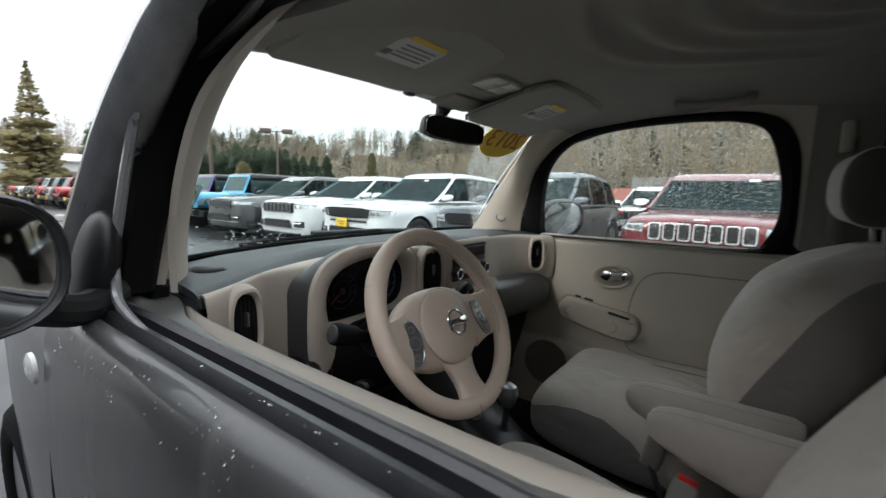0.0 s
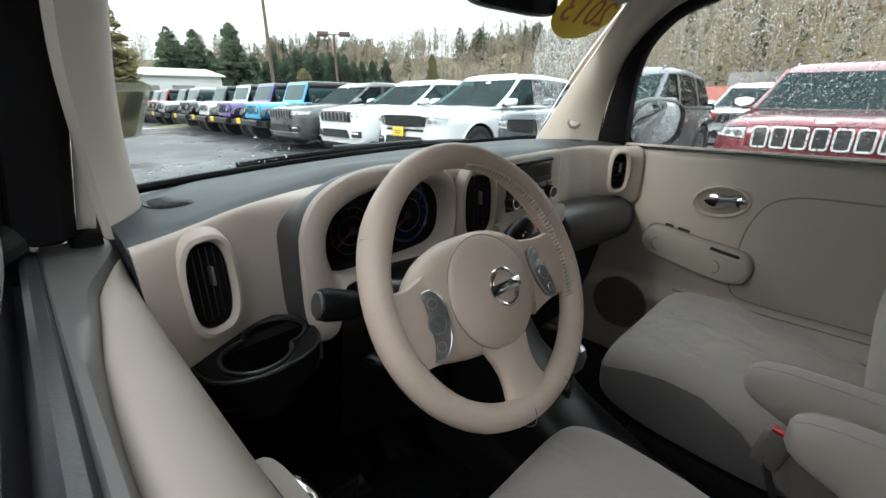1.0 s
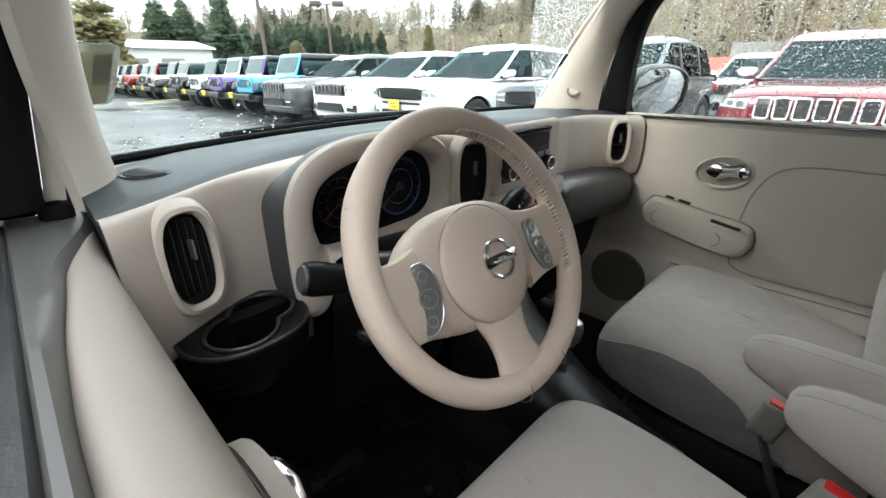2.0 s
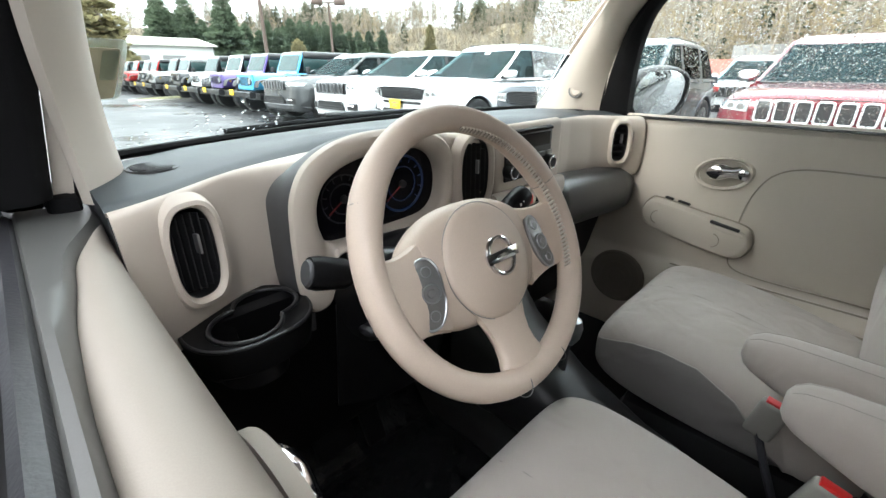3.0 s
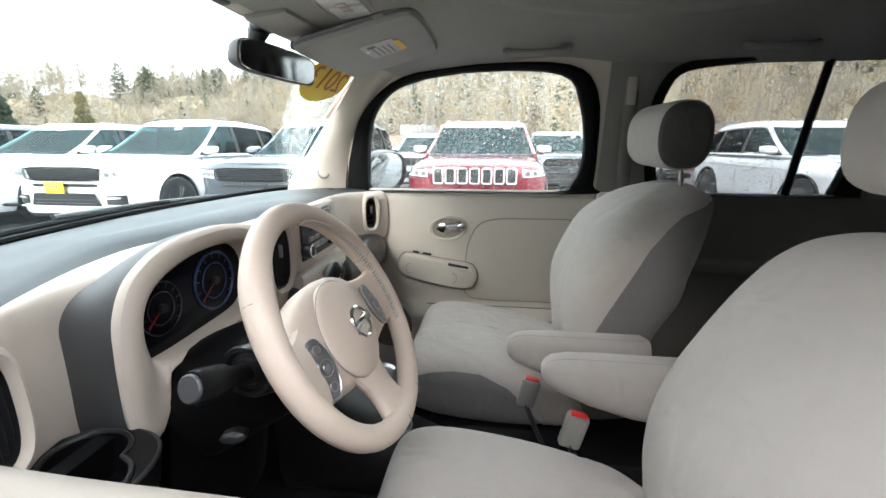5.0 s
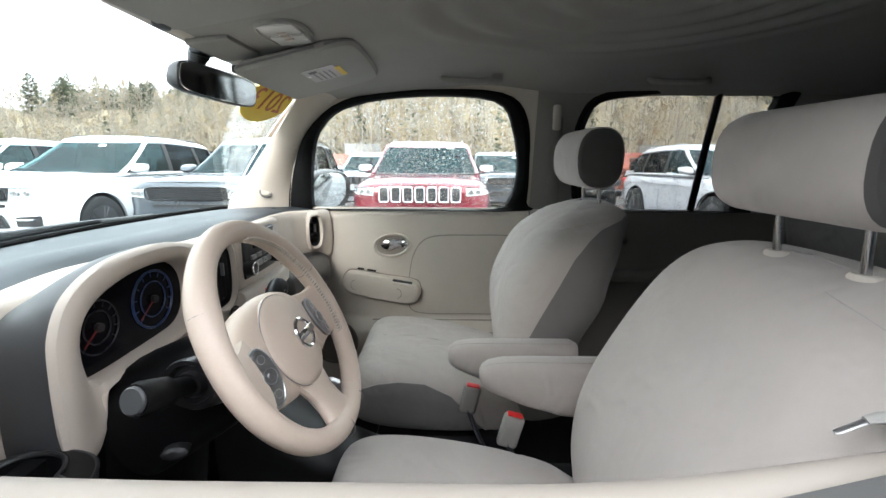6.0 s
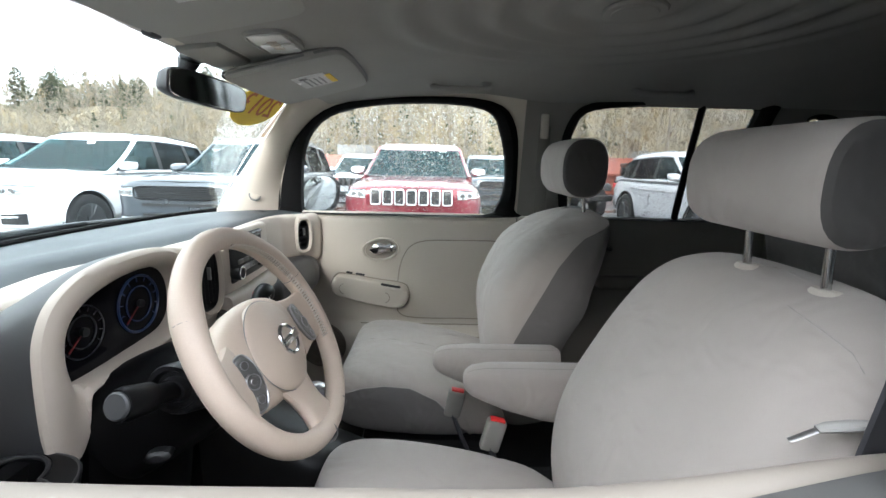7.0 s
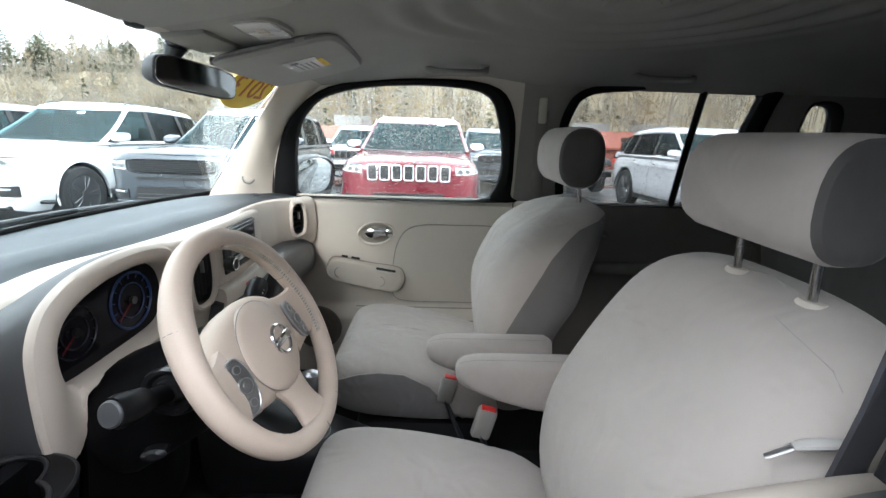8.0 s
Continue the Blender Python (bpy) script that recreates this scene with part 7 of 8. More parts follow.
        lo, hi, inn, out = 0.868, 0.985, 0.61, 0.95
    else:
        band = part("grille_band", sheet(lambda u, v: (face_x(0.58 * (2 * u - 1), 0.80 + 0.17 * v) - 0.004, 0.58 * (2 * u - 1) * (0.93 + 0.07 * v), 0.80 + (0.185 - 0.02 * abs(2 * u - 1)) * v), 20, 4, thick=0.03), BLACK, e, "black mesh grille")
        for k in range(7):
            part("grille_bar", tube([(face_x(y, 0.818 + 0.024 * k) - 0.042, y, 0.818 + 0.024 * k) for y in np.linspace(-0.54, 0.54, 9)], 0.004, 5), GLOSS, band)
        loop = [(face_x(0.58 * a, 0.892 + 0.088 * b) - 0.040, 0.57 * a, 0.892 + 0.088 * b) for a, b in superloop(40, 1, 1, 6)]
        part("grille_frame", tube(loop + loop[:1], 0.010, 6, up=(1, 0, 0)), GLOSS, band)
        part("air_slot", sheet(lambda u, v: (face_x(0.50 * (2 * u - 1), 0.77) - 0.012, 0.50 * (2 * u - 1), 0.715 + 0.038 * v), 10, 2, thick=0.02), BLACK, e, "narrow black air slot")
        part("bonnet_scoop", loft([[(x, a, 1.115 + 0.022 * x + b) for a, b in superloop(20, w, h, 3)] for x, w, h in ((0.62, 0.22, 0.012), (0.66, 0.25, 0.035), (0.9, 0.24, 0.03), (1.15, 0.18, 0.008))]), body_mat, e, "bonnet scoop")
        part("scoop_mouth", box((0.635, 0, 1.135), (0.04, 0.40, 0.028), 0.01), BLACK, e)
        lo, hi, inn, out = 0.835, 0.965, 0.60, 0.96
    part("bonnet_line", tube([(face_x(y, 1.006 + nose * 0.6 - 0.02 * y * y) + 0.012, y, 1.006 + nose * 0.6 - 0.02 * y * y) for y in np.linspace(-0.80, 0.80, 15)], 0.006, 5), BLACK, e, "dark gap at the bonnet's front edge")
    for side in (1, -1):
        part("bonnet_gap", tube([(x, side * y, z) for x, y, z in ((0.16, 0.80, 1.012), (0.45, 0.85, 1.062), (0.9, 0.88, 1.092), (1.35, 0.865, 1.122))], 0.005, 5), BLACK, e)
        part("bonnet_crease", tube([(x, side * y, z) for x, y, z in ((0.20, 0.40, 1.066), (0.5, 0.46, 1.103), (0.9, 0.50, 1.132), (1.3, 0.54, 1.155))], [0.006, 0.014, 0.016, 0.010], 6), body_mat, e)

        def lamp(u, v, d=0.004):
            y = inn + (out - inn) * u
            z = lo + 0.025 * u + (hi - lo - 0.050 * u) * v
            return (face_x(y, z) - d, side * y, z)
        h = part("headlamp", sheet(lamp, 12, 4, thick=0.03), LAMP_GLASS, e, "clear headlamp")
        for f, rad in ((0.20, 0.030), (0.48, 0.028)):
            c = lamp(f, 0.42, 0.012)
            part("lamp_bulb", disc(c, rad, 0.02, (1, 0, 0), 18, bevel=0.006), GUNMETAL, h, "smoked projector lens")
            part("bulb_ring", ring(Vector(c) - Vector((0.010, 0, 0)), rad * 1.05, 0.004, (1, 0, 0), 20, 6), SILVER, h)
        part("lamp_light", tube([lamp(u, 0.08, 0.008) for u in np.linspace(0.05, 0.95, 7)], 0.009, 6), LENS, h, "pale running light strip")
        part("lamp_brow", tube([lamp(u, 1.0, 0.006) for u in np.linspace(0, 1, 7)], 0.007, 6), BLACK, h)
        part("fog_recess", sheet(lambda u, v: (face_x(0.62 + 0.24 * u, 0.53) - 0.004, side * (0.62 + 0.24 * u), 0.47 + 0.12 * v - 0.01 * u + 0.02 * u * v), 6, 3, thick=0.04), BLACK, e, "black fog lamp recess")
        part("fog_lamp", tube([(face_x(y, 0.555) - 0.018, side * y, 0.555) for y in (0.64, 0.72, 0.80)], 0.016, 8), CHROME if style == "slotted" else LAMP_GLASS, e, "fog lamp")
        part("mud_line", tube([(x, side * y, z) for x, y, z in ((0.18, 0.84, 0.40), (0.32, 0.92, 0.37), (0.48, 0.955, 0.35))], 0.03, 6), BLACK, e, "black lower bumper corner")
    part("lower_intake", sheet(lambda u, v: (face_x(0.54 * (2 * u - 1), 0.5) - 0.006 - 0.012 * v, 0.54 * (2 * u - 1) * (1.0 - 0.14 * v), 0.455 + 0.17 * v), 14, 4, thick=0.03), BLACK, e, "black lower air intake")
    for k in range(3):
        part("intake_bar", tube([(face_x(y, 0.5) - 0.040, y, 0.485 + 0.05 * k) for y in np.linspace(-0.48, 0.48, 9)], 0.005, 5), RIM_DARK, e)
    part("splitter", tube([(face_x(y, 0.5) - 0.015, y, 0.435) for y in np.linspace(-0.80, 0.80, 15)], 0.018, 8, flat=0.6), SILVER if style == "slotted" else body_mat, e, "lower bumper lip")
    part("chin", box((0.16, 0, 0.34), (0.25, 1.5, 0.14), 0.05), BLACK, e, "black bumper chin")
    part("windshield_cowl", tube([(front_x(y, 1.14, 0.0) - 0.02, y, 1.150) for y in np.linspace(-0.78, 0.78, 15)], 0.028, 6, flat=0.5), BLACK, e, "black cowl below the windshield")
    # the roof bows and the windshield lies back
    for ob in e.children_recursive:
        for v in ob.data.vertices:
            up = max(0.0, (v.co.z - 1.14) / 0.55)
            if up > 0:
                v.co.z -= 0.075 * up * ((v.co.x - 2.95) / 1.15) ** 2 * (1.0 if v.co.x < 2.95 else 0.45)
                v.co.x += 0.17 * up * (1 - ease(v.co.x, 1.5, 3.2))
    if plate:
        p = part("dealer_plate", box((-0.062, 0.12 if style == "blunt" else 0, 0.70), (0.012, 0.30, 0.16), 0.006), PLATE, e, "yellow dealer plate")
        for k, w in ((0, 0.20), (1, 0.14)):
            part("plate_bar", box((-0.070, 0.12 if style == "blunt" else 0, 0.72 - 0.045 * k), (0.003, w, 0.02)), LABEL_BAR, p)
    part("sun_strip", box((front_x(-0.42, 1.58) - 0.004, -0.42, 1.58), (0.005, 0.12, 0.05), 0.001, 1, pose(0, 0, 0, 0, 50)), LABEL, e, "paper price tag in the windshield")
    return e


def trail_jeep(name, label, body_mat, top_mat, group="cars parked in a row"):
    """A boxy off-roader: flat wings, upright windshield, round lamps, tall tyres."""
    e = thing(name, (0, 0, 0), label, "car", group=group)
    part("tub", box((2.45, 0, 0.90), (2.75, 1.52, 0.56), 0.05, 3), body_mat, e, "painted tub")
    part("bonnet", loft([[(x, a, z + b) for a, b in superloop(24, w, h, 4.5)] for x, w, h, z in ((0.16, 0.52, 0.20, 0.92), (0.22, 0.54, 0.235, 0.925), (0.8, 0.60, 0.25, 0.93), (1.42, 0.66, 0.27, 0.935))]), body_mat, e, "painted bonnet")
    g = part("grille", box((0.145, 0, 0.92), (0.07, 1.12, 0.46), 0.05, 3), body_mat, e, "painted upright grille")
    for k in range(7):
        part("grille_slot", box((0.107, (k - 3) * 0.088, 0.94), (0.012, 0.045, 0.24), 0.018, 3), BLACK, g)
    for side in (1, -1):
        h = part("headlamp", disc((0.10, side * 0.43, 0.95), 0.092, 0.05, (1, 0, 0), 24, bevel=0.012), LAMP_GLASS, e, "round headlamp")
        part("lamp_ring", ring((0.08, side * 0.43, 0.95), 0.098, 0.010, (1, 0, 0), 28, 6), BLACK, h)
        part("turn_lamp", disc((0.30, side * 0.80, 0.93), 0.045, 0.03, (1, 0, 0), 16), PLATE, e, "amber turn lamp")
        for x0, x1, xm in ((0.10, 1.36, 0.73), (2.60, 3.80, 3.16)):
            pts = spline([(x0, side * 0.80, 0.80), (x0 + 0.12, side * 0.80, 0.96), (xm, side * 0.80, 0.985), (x1 - 0.12, side * 0.80, 0.95), (x1 + 0.04, side * 0.80, 0.66)], 4)
            part("wing", loft([[(p.x, p.y + a, p.z + b) for a, b in superloop(12, 0.15, 0.022, 4)] for p in pts]), BLACK, e, "black flat wing")
        for wx in (0.73, 3.16):
            wheel(e, wx, side * 0.80, 0.41, RIM_DARK, side, 0.27)
        part("door_window", box((2.12, side * 0.735, 1.42), (0.85, 0.02, 0.36), 0.02), CAR_GLASS, e, "door window")
        part("rear_quarter_window", box((3.15, side * 0.735, 1.42), (0.95, 0.02, 0.36), 0.02), CAR_GLASS, e, "rear window")
        part("wing_mirror", box((1.72, side * 0.93, 1.27), (0.10, 0.18, 0.20), 0.04, 3), BLACK, e, "black door mirror")
        part("hinge", box((1.62, side * 0.77, 1.0), (0.10, 0.03, 0.05), 0.01), body_mat, e)
        part("door_line", box((2.62, side * 0.762, 0.92), (0.012, 0.006, 0.50)), BLACK, e)
    part("bumper", loft([[(-0.06 + a, y, 0.58 + b) for a, b in superloop(12, 0.09, 0.085, 4)] for y in (-0.88, -0.84, 0.84, 0.88)]), BLACK, e, "black steel bumper")
    p = part("dealer_plate", box((-0.16, 0.42, 0.62), (0.012, 0.30, 0.16), 0.006), PLATE, e, "yellow dealer plate")
    part("plate_bar", box((-0.168, 0.42, 0.63), (0.003, 0.20, 0.03)), LABEL_BAR, p)
    part("windshield_frame", sheet(lambda u, v: (1.46 + 0.26 * v, (2 * u - 1) * (0.70 - 0.03 * v), 1.17 + 0.60 * v), 6, 6, thick=0.05, away=(1, 0, 0)), body_mat, e, "painted windshield frame")
    part("windshield", sheet(lambda u, v: (1.490 + 0.20 * v, (2 * u - 1) * (0.62 - 0.02 * v), 1.25 + 0.46 * v), 6, 6, thick=0.012, away=(-1, 0, 0)), CAR_GLASS, e, "upright flat windshield")
    part("hard_top", box((2.75, 0, 1.70), (2.05, 1.44, 0.22), 0.06, 3), top_mat, e, "removable top")
    part("cab_posts", box((2.66, 0, 1.40), (1.90, 1.40, 0.44), 0.04), top_mat, e, "cab sides below the top")
    part("spare_wheel", disc((3.92, 0, 1.05), 0.38, 0.22, (1, 0, 0), 28, bevel=0.04), TYRE, e, "spare wheel on the tailgate")
    part("underbody", box((2.0, 0, 0.52), (3.4, 1.0, 0.22), 0.05), BLACK, e)
    return e


def cargo_van(name, label, body_mat):
    """A tall panel van with a short sloping nose, built like the other cars facing -x."""
    e = thing(name, (0, 0, 0), label, "van", group="cars parked in a row")
    st = [(0.0, 0.74, 0.98, 0.42), (0.06, 0.86, 1.06, 0.30), (0.25, 0.94, 1.14, 0.27), (0.70, 0.98, 1.24, 0.26), (0.95, 0.985, 1.36, 0.26), (1.25, 0.99, 1.74, 0.26), (1.55, 0.99, 2.10, 0.26), (1.85, 0.99, 2.27, 0.26), (2.4, 0.99, 2.33, 0.26), (5.1, 0.99, 2.33, 0.28), (5.3, 0.97, 2.28, 0.34), (5.36, 0.93, 2.18, 0.42)]
    prof = [(0.0, 1.0), (0.45, 0.998), (0.74, 0.985), (0.86, 0.955), (0.92, 0.90), (0.955, 0.76), (0.985, 0.56), (1.0, 0.42), (0.995, 0.22), (0.97, 0.08), (0.90, 0.0), (0.0, 0.0)]
    rings = []
    for x, hw, zt, zb in st:
        half = [(hw * a, zb + (zt - zb) * b) for a, b in prof]
        rings.append([(x, y, z) for y, z in half] + [(x, -y, z) for y, z in half[-2:0:-1]])
    part("body", loft(rings), body_mat, e, "dark grey painted panels", smooth=45)
    part("windshield", sheet(lambda u, v: (0.965 + 0.57 * v - 0.02, (2 * u - 1) * (0.80 - 0.10 * v), 1.40 + 0.66 * v + 0.012), 10, 6, thick=0.012, away=(-1, 0, 0.8)), CAR_GLASS, e, "dark sloping windshield")
    part("grille", box((-0.005, 0, 0.74), (0.03, 1.0, 0.20), 0.02), BLACK, e, "black grille")
    part("bumper", loft([[(0.0 + b, y, 0.48 + a) for a, b in superloop(14, 0.12, 0.07, 3.5)] for y in np.linspace(-0.86, 0.86, 9)]), BLACK, e, "black plastic bumper")
    for side in (1, -1):
        part("cab_window", sheet(lambda u, v: (1.35 + 0.95 * u + 0.30 * (1 - u) * v, side * (0.972 - 0.075 * v), 1.32 + 0.58 * v), 8, 6, thick=0.012, away=(0, side, 0)), CAR_GLASS, e, "dark cab window")
        part("headlamp", loft([[(0.10 + d + 0.12 * abs(a), side * (0.80 + a), 0.86 + b) for a, b in superloop(18, 0.11 * g, 0.13 * g, 3)] for d, g in ((0.02, 1.0), (-0.05, 1.0), (-0.08, 0.8))]), LAMP_GLASS, e, "clear headlamp")
        m = part("wing_mirror", box((1.28, side * 1.14, 1.42), (0.14, 0.20, 0.32), 0.05, 3), BLACK, e, "tall black door mirror")
        part("mirror_foot", box((1.32, side * 1.02, 1.32), (0.08, 0.14, 0.06), 0.02), BLACK, m)
        part("side_rail", box((3.9, side * 0.995, 0.62), (2.4, 0.02, 0.10), 0.008), BLACK, e, "black rubbing strip")
        part("tail_lamp", box((5.33, side * 0.86, 1.05), (0.08, 0.14, 0.42), 0.03), RED, e, "red tail lamp")
        for dx in (1.30, 2.36, 3.75):
            part("door_line", tube([(dx, side * 0.990, 0.40), (dx, side * 0.995, 1.1), (dx + 0.02, side * 0.965, 1.6)], 0.006, 5), BLACK, e)
        for wx in (0.92, 4.15):
            a = part("arch_lining", disc((wx, side * 0.975, 0.36), 0.42, 0.04, (0, 1, 0), 36), BLACK, e)
            wheel(e, wx, side * 0.91, 0.35, RIM_DARK, side)
    return e


def set_down(ob, x, y, turn=0.0):
    ob.matrix_basis = pose(x, y, ground_z(x), 0, 1.26, turn)
    return ob


def another(ob, x, y, turn=0.0):
    return copy_thing(ob, pose(x, y, ground_z(x), 0, 1.26, turn))


ROW = 4.62
cherry = set_down(big_suv("large_suv", "wet cherry red SUV with a chrome seven-slot grille", CHERRY_PAINT, "slotted", plate=False, bright=True), ROW + 0.05, 0.72, 0)
steel = set_down(big_suv("large_suv", "dark steel grey SUV with a bonnet scoop and black grille", STEEL_PAINT, "blunt", plate=False), ROW, 3.75, 0)
white_blunt = set_down(big_suv("large_suv", "white SUV with a wide black grille and yellow plate", WHITE_PAINT, "blunt"), ROW - 0.27, 6.45, 0)
white_slot = set_down(big_suv("large_suv", "white SUV with a slotted black grille", WHITE_PAINT, "slotted", plate=False), ROW - 0.1, 9.05, 0)
granite = set_down(big_suv("large_suv", "granite grey SUV with a slotted grille", GRANITE_PAINT, "slotted", plate=False), ROW - 0.1, 11.75, 0)
pearl = set_down(big_suv("large_suv", "pearl white SUV with roof rails and dark windows", PEARL_PAINT, "slotted", plate=False), ROW + 0.5, -5.0, 0)
blue = set_down(trail_jeep("off_roader", "sky blue boxy off-roader with a black top", BLUE_PAINT, BLACK_PAINT), ROW, 14.2)
violet = set_down(trail_jeep("off_roader", "violet boxy off-roader with a black top", PURPLE_PAINT, BLACK_PAINT), ROW, 16.6)
pale = set_down(trail_jeep("off_roader", "white boxy off-roader with a black top", WHITE_PAINT, BLACK_PAINT), ROW, 18.7)
black_jeep = set_down(trail_jeep("off_roader", "black boxy off-roader with a black top", BLACK_PAINT, BLACK_PAINT), ROW, 21.1)
silver_jeep = set_down(trail_jeep("off_roader", "silver boxy off-roader with a silver top", SILVER_PAINT, SILVER_PAINT), ROW, 24.9)
red_jeep = set_down(trail_jeep("off_roader", "red boxy off-roader with a black top", RED_PAINT, BLACK_PAINT), ROW, 30.2)
for src, y in ((black_jeep, 27.1), (silver_jeep, 32.5), (red_jeep, 35.2), (black_jeep, 37.9), (pale, 40.8), (red_jeep, 43.5)):
    another(src, ROW + 0.1, y)
# added van alongside, beyond direct view: blocks sky light, reflects in the driver's mirror
set_down(cargo_van("cargo_van", "tall dark grey panel van, added out of view alongside to block sky light", GRANITE_PAINT), -2.95, 3.4, -90)
# the row behind, nose to tail with the first
for src, x, y in ((white_slot, 10.9, 2.75), (steel, 10.9, -1.35), (red_jeep, 16.8, -1.7), (pale, 11.0, -3.6), (white_slot, 17.5, -5.2), (granite, 11.2, -9.2), (white_slot, 10.9, 9.0), (granite, 10.9, 12.2), (steel, 10.9, 5.9), (white_slot, 11.2, -12.2), (black_jeep, 17.0, -9.5)):
    another(src, x, y)

# kerbed island, low building, red container shed
ISLE = thing("kerbed_island", (5.2, 22.4, ground_z(5)), "kerbed traffic island with winter grass", "traffic island", kind="structure")
part("kerb", loft([[(5.4 + a * g, 22.4 + b * g, ground_z(5.4) + z) for a, b in superloop(32, 2.2, 0.75, 3)] for g, z in ((1.0, 0.0), (1.0, 0.13), (0.97, 0.15), (0.90, 0.15), (0.90, 0.10))]), KERB, ISLE, "concrete kerb")
part("island_grass", loft([[(5.4 + a * g, 22.4 + b * g, ground_z(5.4) + z) for a, b in superloop(32, 2.2, 0.75, 3)] for g, z in ((0.89, 0.10), (0.85, 0.16), (0.5, 0.2))]), GRASS, ISLE)


def shed(name, x, y, w, d, h, wall_mat, roof_mat, label, turn=0):
    e = thing(name, (0, 0, 0), label, "building")
    part("wall", box((0, 0, h / 2), (w, d, h), 0.05), wall_mat, e, "profiled wall")
    part("roof", loft([[(sx * (w / 2 + 0.4), yy, zz) for yy, zz in ((-d / 2 - 0.4, h), (0, h + 1.0), (d / 2 + 0.4, h), (d / 2 + 0.4, h + 0.15), (0, h + 1.15), (-d / 2 - 0.4, h + 0.15))] for sx in (-1, 1)]), roof_mat, e, "low pitched roof")
    for k in range(int(w / 4)):
        part("loading_door", box((-w / 2 + 2.2 + 4 * k, -d / 2 - 0.03, 1.5), (2.6, 0.08, 2.8), 0.02), SILL, e, "grey loading door")
    e.matrix_basis = pose(x, y, ground_z(x), 0, 0, turn)
    return e


SHED_WHITE = material("white_cladding", (0.62, 0.63, 0.60), 0.6, var=0.08, scale=0.6, fine=12)
SHED_ROOF = material("cream_roof", (0.55, 0.54, 0.48), 0.6, var=0.1, scale=0.6, fine=12)
SHED_RED = material("rust_red_cladding", (0.27, 0.075, 0.05), 0.6, var=0.15, scale=0.6, fine=12)
shed("warehouse", 12.7, 66, 15, 9, 3.9, SHED_WHITE, SHED_ROOF, "low white warehouse beyond the car park", 8)
shed("container_shed", 28.5, -11.5, 10, 3, 1.2, SHED_RED, SHED_RED, "rust red shed at the wood's edge", 85)
shed("container_shed", 29, 6.0, 4, 3, 1.0, SHED_RED, SHED_RED, "rust red shed at the wood's edge", 95)


def street_lamp(x, y, h, turn):
    e = thing("street_lamp", (x, y, ground_z(x)), "brown steel car park lamp with two heads", "street lamp", group="car park lamps")
    z = ground_z(x)
    pole = material("brown_lamp_post", (0.12, 0.085, 0.07), 0.5, 0.3, var=0.15, scale=2)
    part("post", tube([(x, y, z), (x, y, z + h * 0.5), (x, y, z + h)], [0.13, 0.115, 0.10], 12), pole, e, "tapered post")
    part("post_base", disc((x, y, z + 0.35), 0.28, 0.7, (0, 0, 1), 20, bevel=0.03), KERB, e, "concrete post base")
    for s in (-1, 1):
        dx, dy = math.cos(radians(turn)) * s, math.sin(radians(turn)) * s
        a = part("lamp_arm", tube([(x, y, z + h - 0.05), (x + dx * 0.55, y + dy * 0.55, z + h)], 0.05, 8), pole, e)
        part("lamp_head", box((x + dx * 0.98, y + dy * 0.98, z + h), (1.0, 0.60, 0.42), 0.05, 2, pose(0, 0, 0, 0, 0, turn)), pole, e, "boxy lamp head")
    return e


street_lamp(13.15, 30.8, 8.3, 25)
street_lamp(23.0, 38.5, 7.1, -32)


# ---- trees ----
def fir(seed, h, w, sprays, bm=None, at=(0, 0, 0), bushy=0.7):
    """The crown of a fir: uneven tiers of drooping, forked sprays with gaps between them."""
    rng = random.Random(seed)
    bm = bm or bmesh.new()
    ax, ay, az = at
    tiers = [(0.06 + 0.92 * (k + rng.uniform(-0.3, 0.3)) / 17, rng.uniform(0.72, 1.12)) for k in range(18)]
    lobes = [(rng.uniform(0, 2 * math.pi), rng.uniform(0.7, 1.15)) for _ in range(7)]
    for _ in range(sprays):
        f, grow = rng.choice(tiers) if rng.random() < 0.75 else (rng.random() ** 0.8, 0.8)
        f = min(0.995, max(0.03, f + rng.gauss(0, 0.012)))
        t = rng.uniform(0, 2 * math.pi)
        c, s = math.cos(t), math.sin(t)
        side_grow = sum(g * max(0.02, math.cos(t - a - 9 * f)) for a, g in lobes) / sum(max(0.02, math.cos(t - a - 9 * f)) for a, g in lobes)
        full = w * (1 - f) ** bushy * grow * side_grow
        reach = full * (1 - 0.62 * rng.random() ** 1.6) + 0.10
        z = h * f + 0.05 * reach
        ln = max(0.30, min(1.2, 0.45 * full)) * rng.uniform(0.7, 1.3)
        wid = ln * rng.uniform(0.28, 0.50)
        tip = Vector((ax + c * reach, ay + s * reach, az + z - 0.24 * reach * rng.uniform(0.6, 1.4)))
        base = tip - Vector((c * ln, s * ln, -0.10 * ln * rng.uniform(-1, 2)))
        side = Vector((-s, c, rng.uniform(-0.5, 0.5))) * wid
        fork = base.lerp(tip, 0.45) + Vector((0, 0, -wid * rng.uniform(0.4, 1.0)))
        v = add_verts(bm, [base, base.lerp(tip, 0.6) + side, tip, base.lerp(tip, 0.6) - side, fork])
        bm.faces.new((v[0], v[1], v[4]))
        bm.faces.new((v[1], v[2], v[4]))
        bm.faces.new((v[2], v[3], v[4]))
        bm.faces.new((v[3], v[0], v[4]))
    return bm


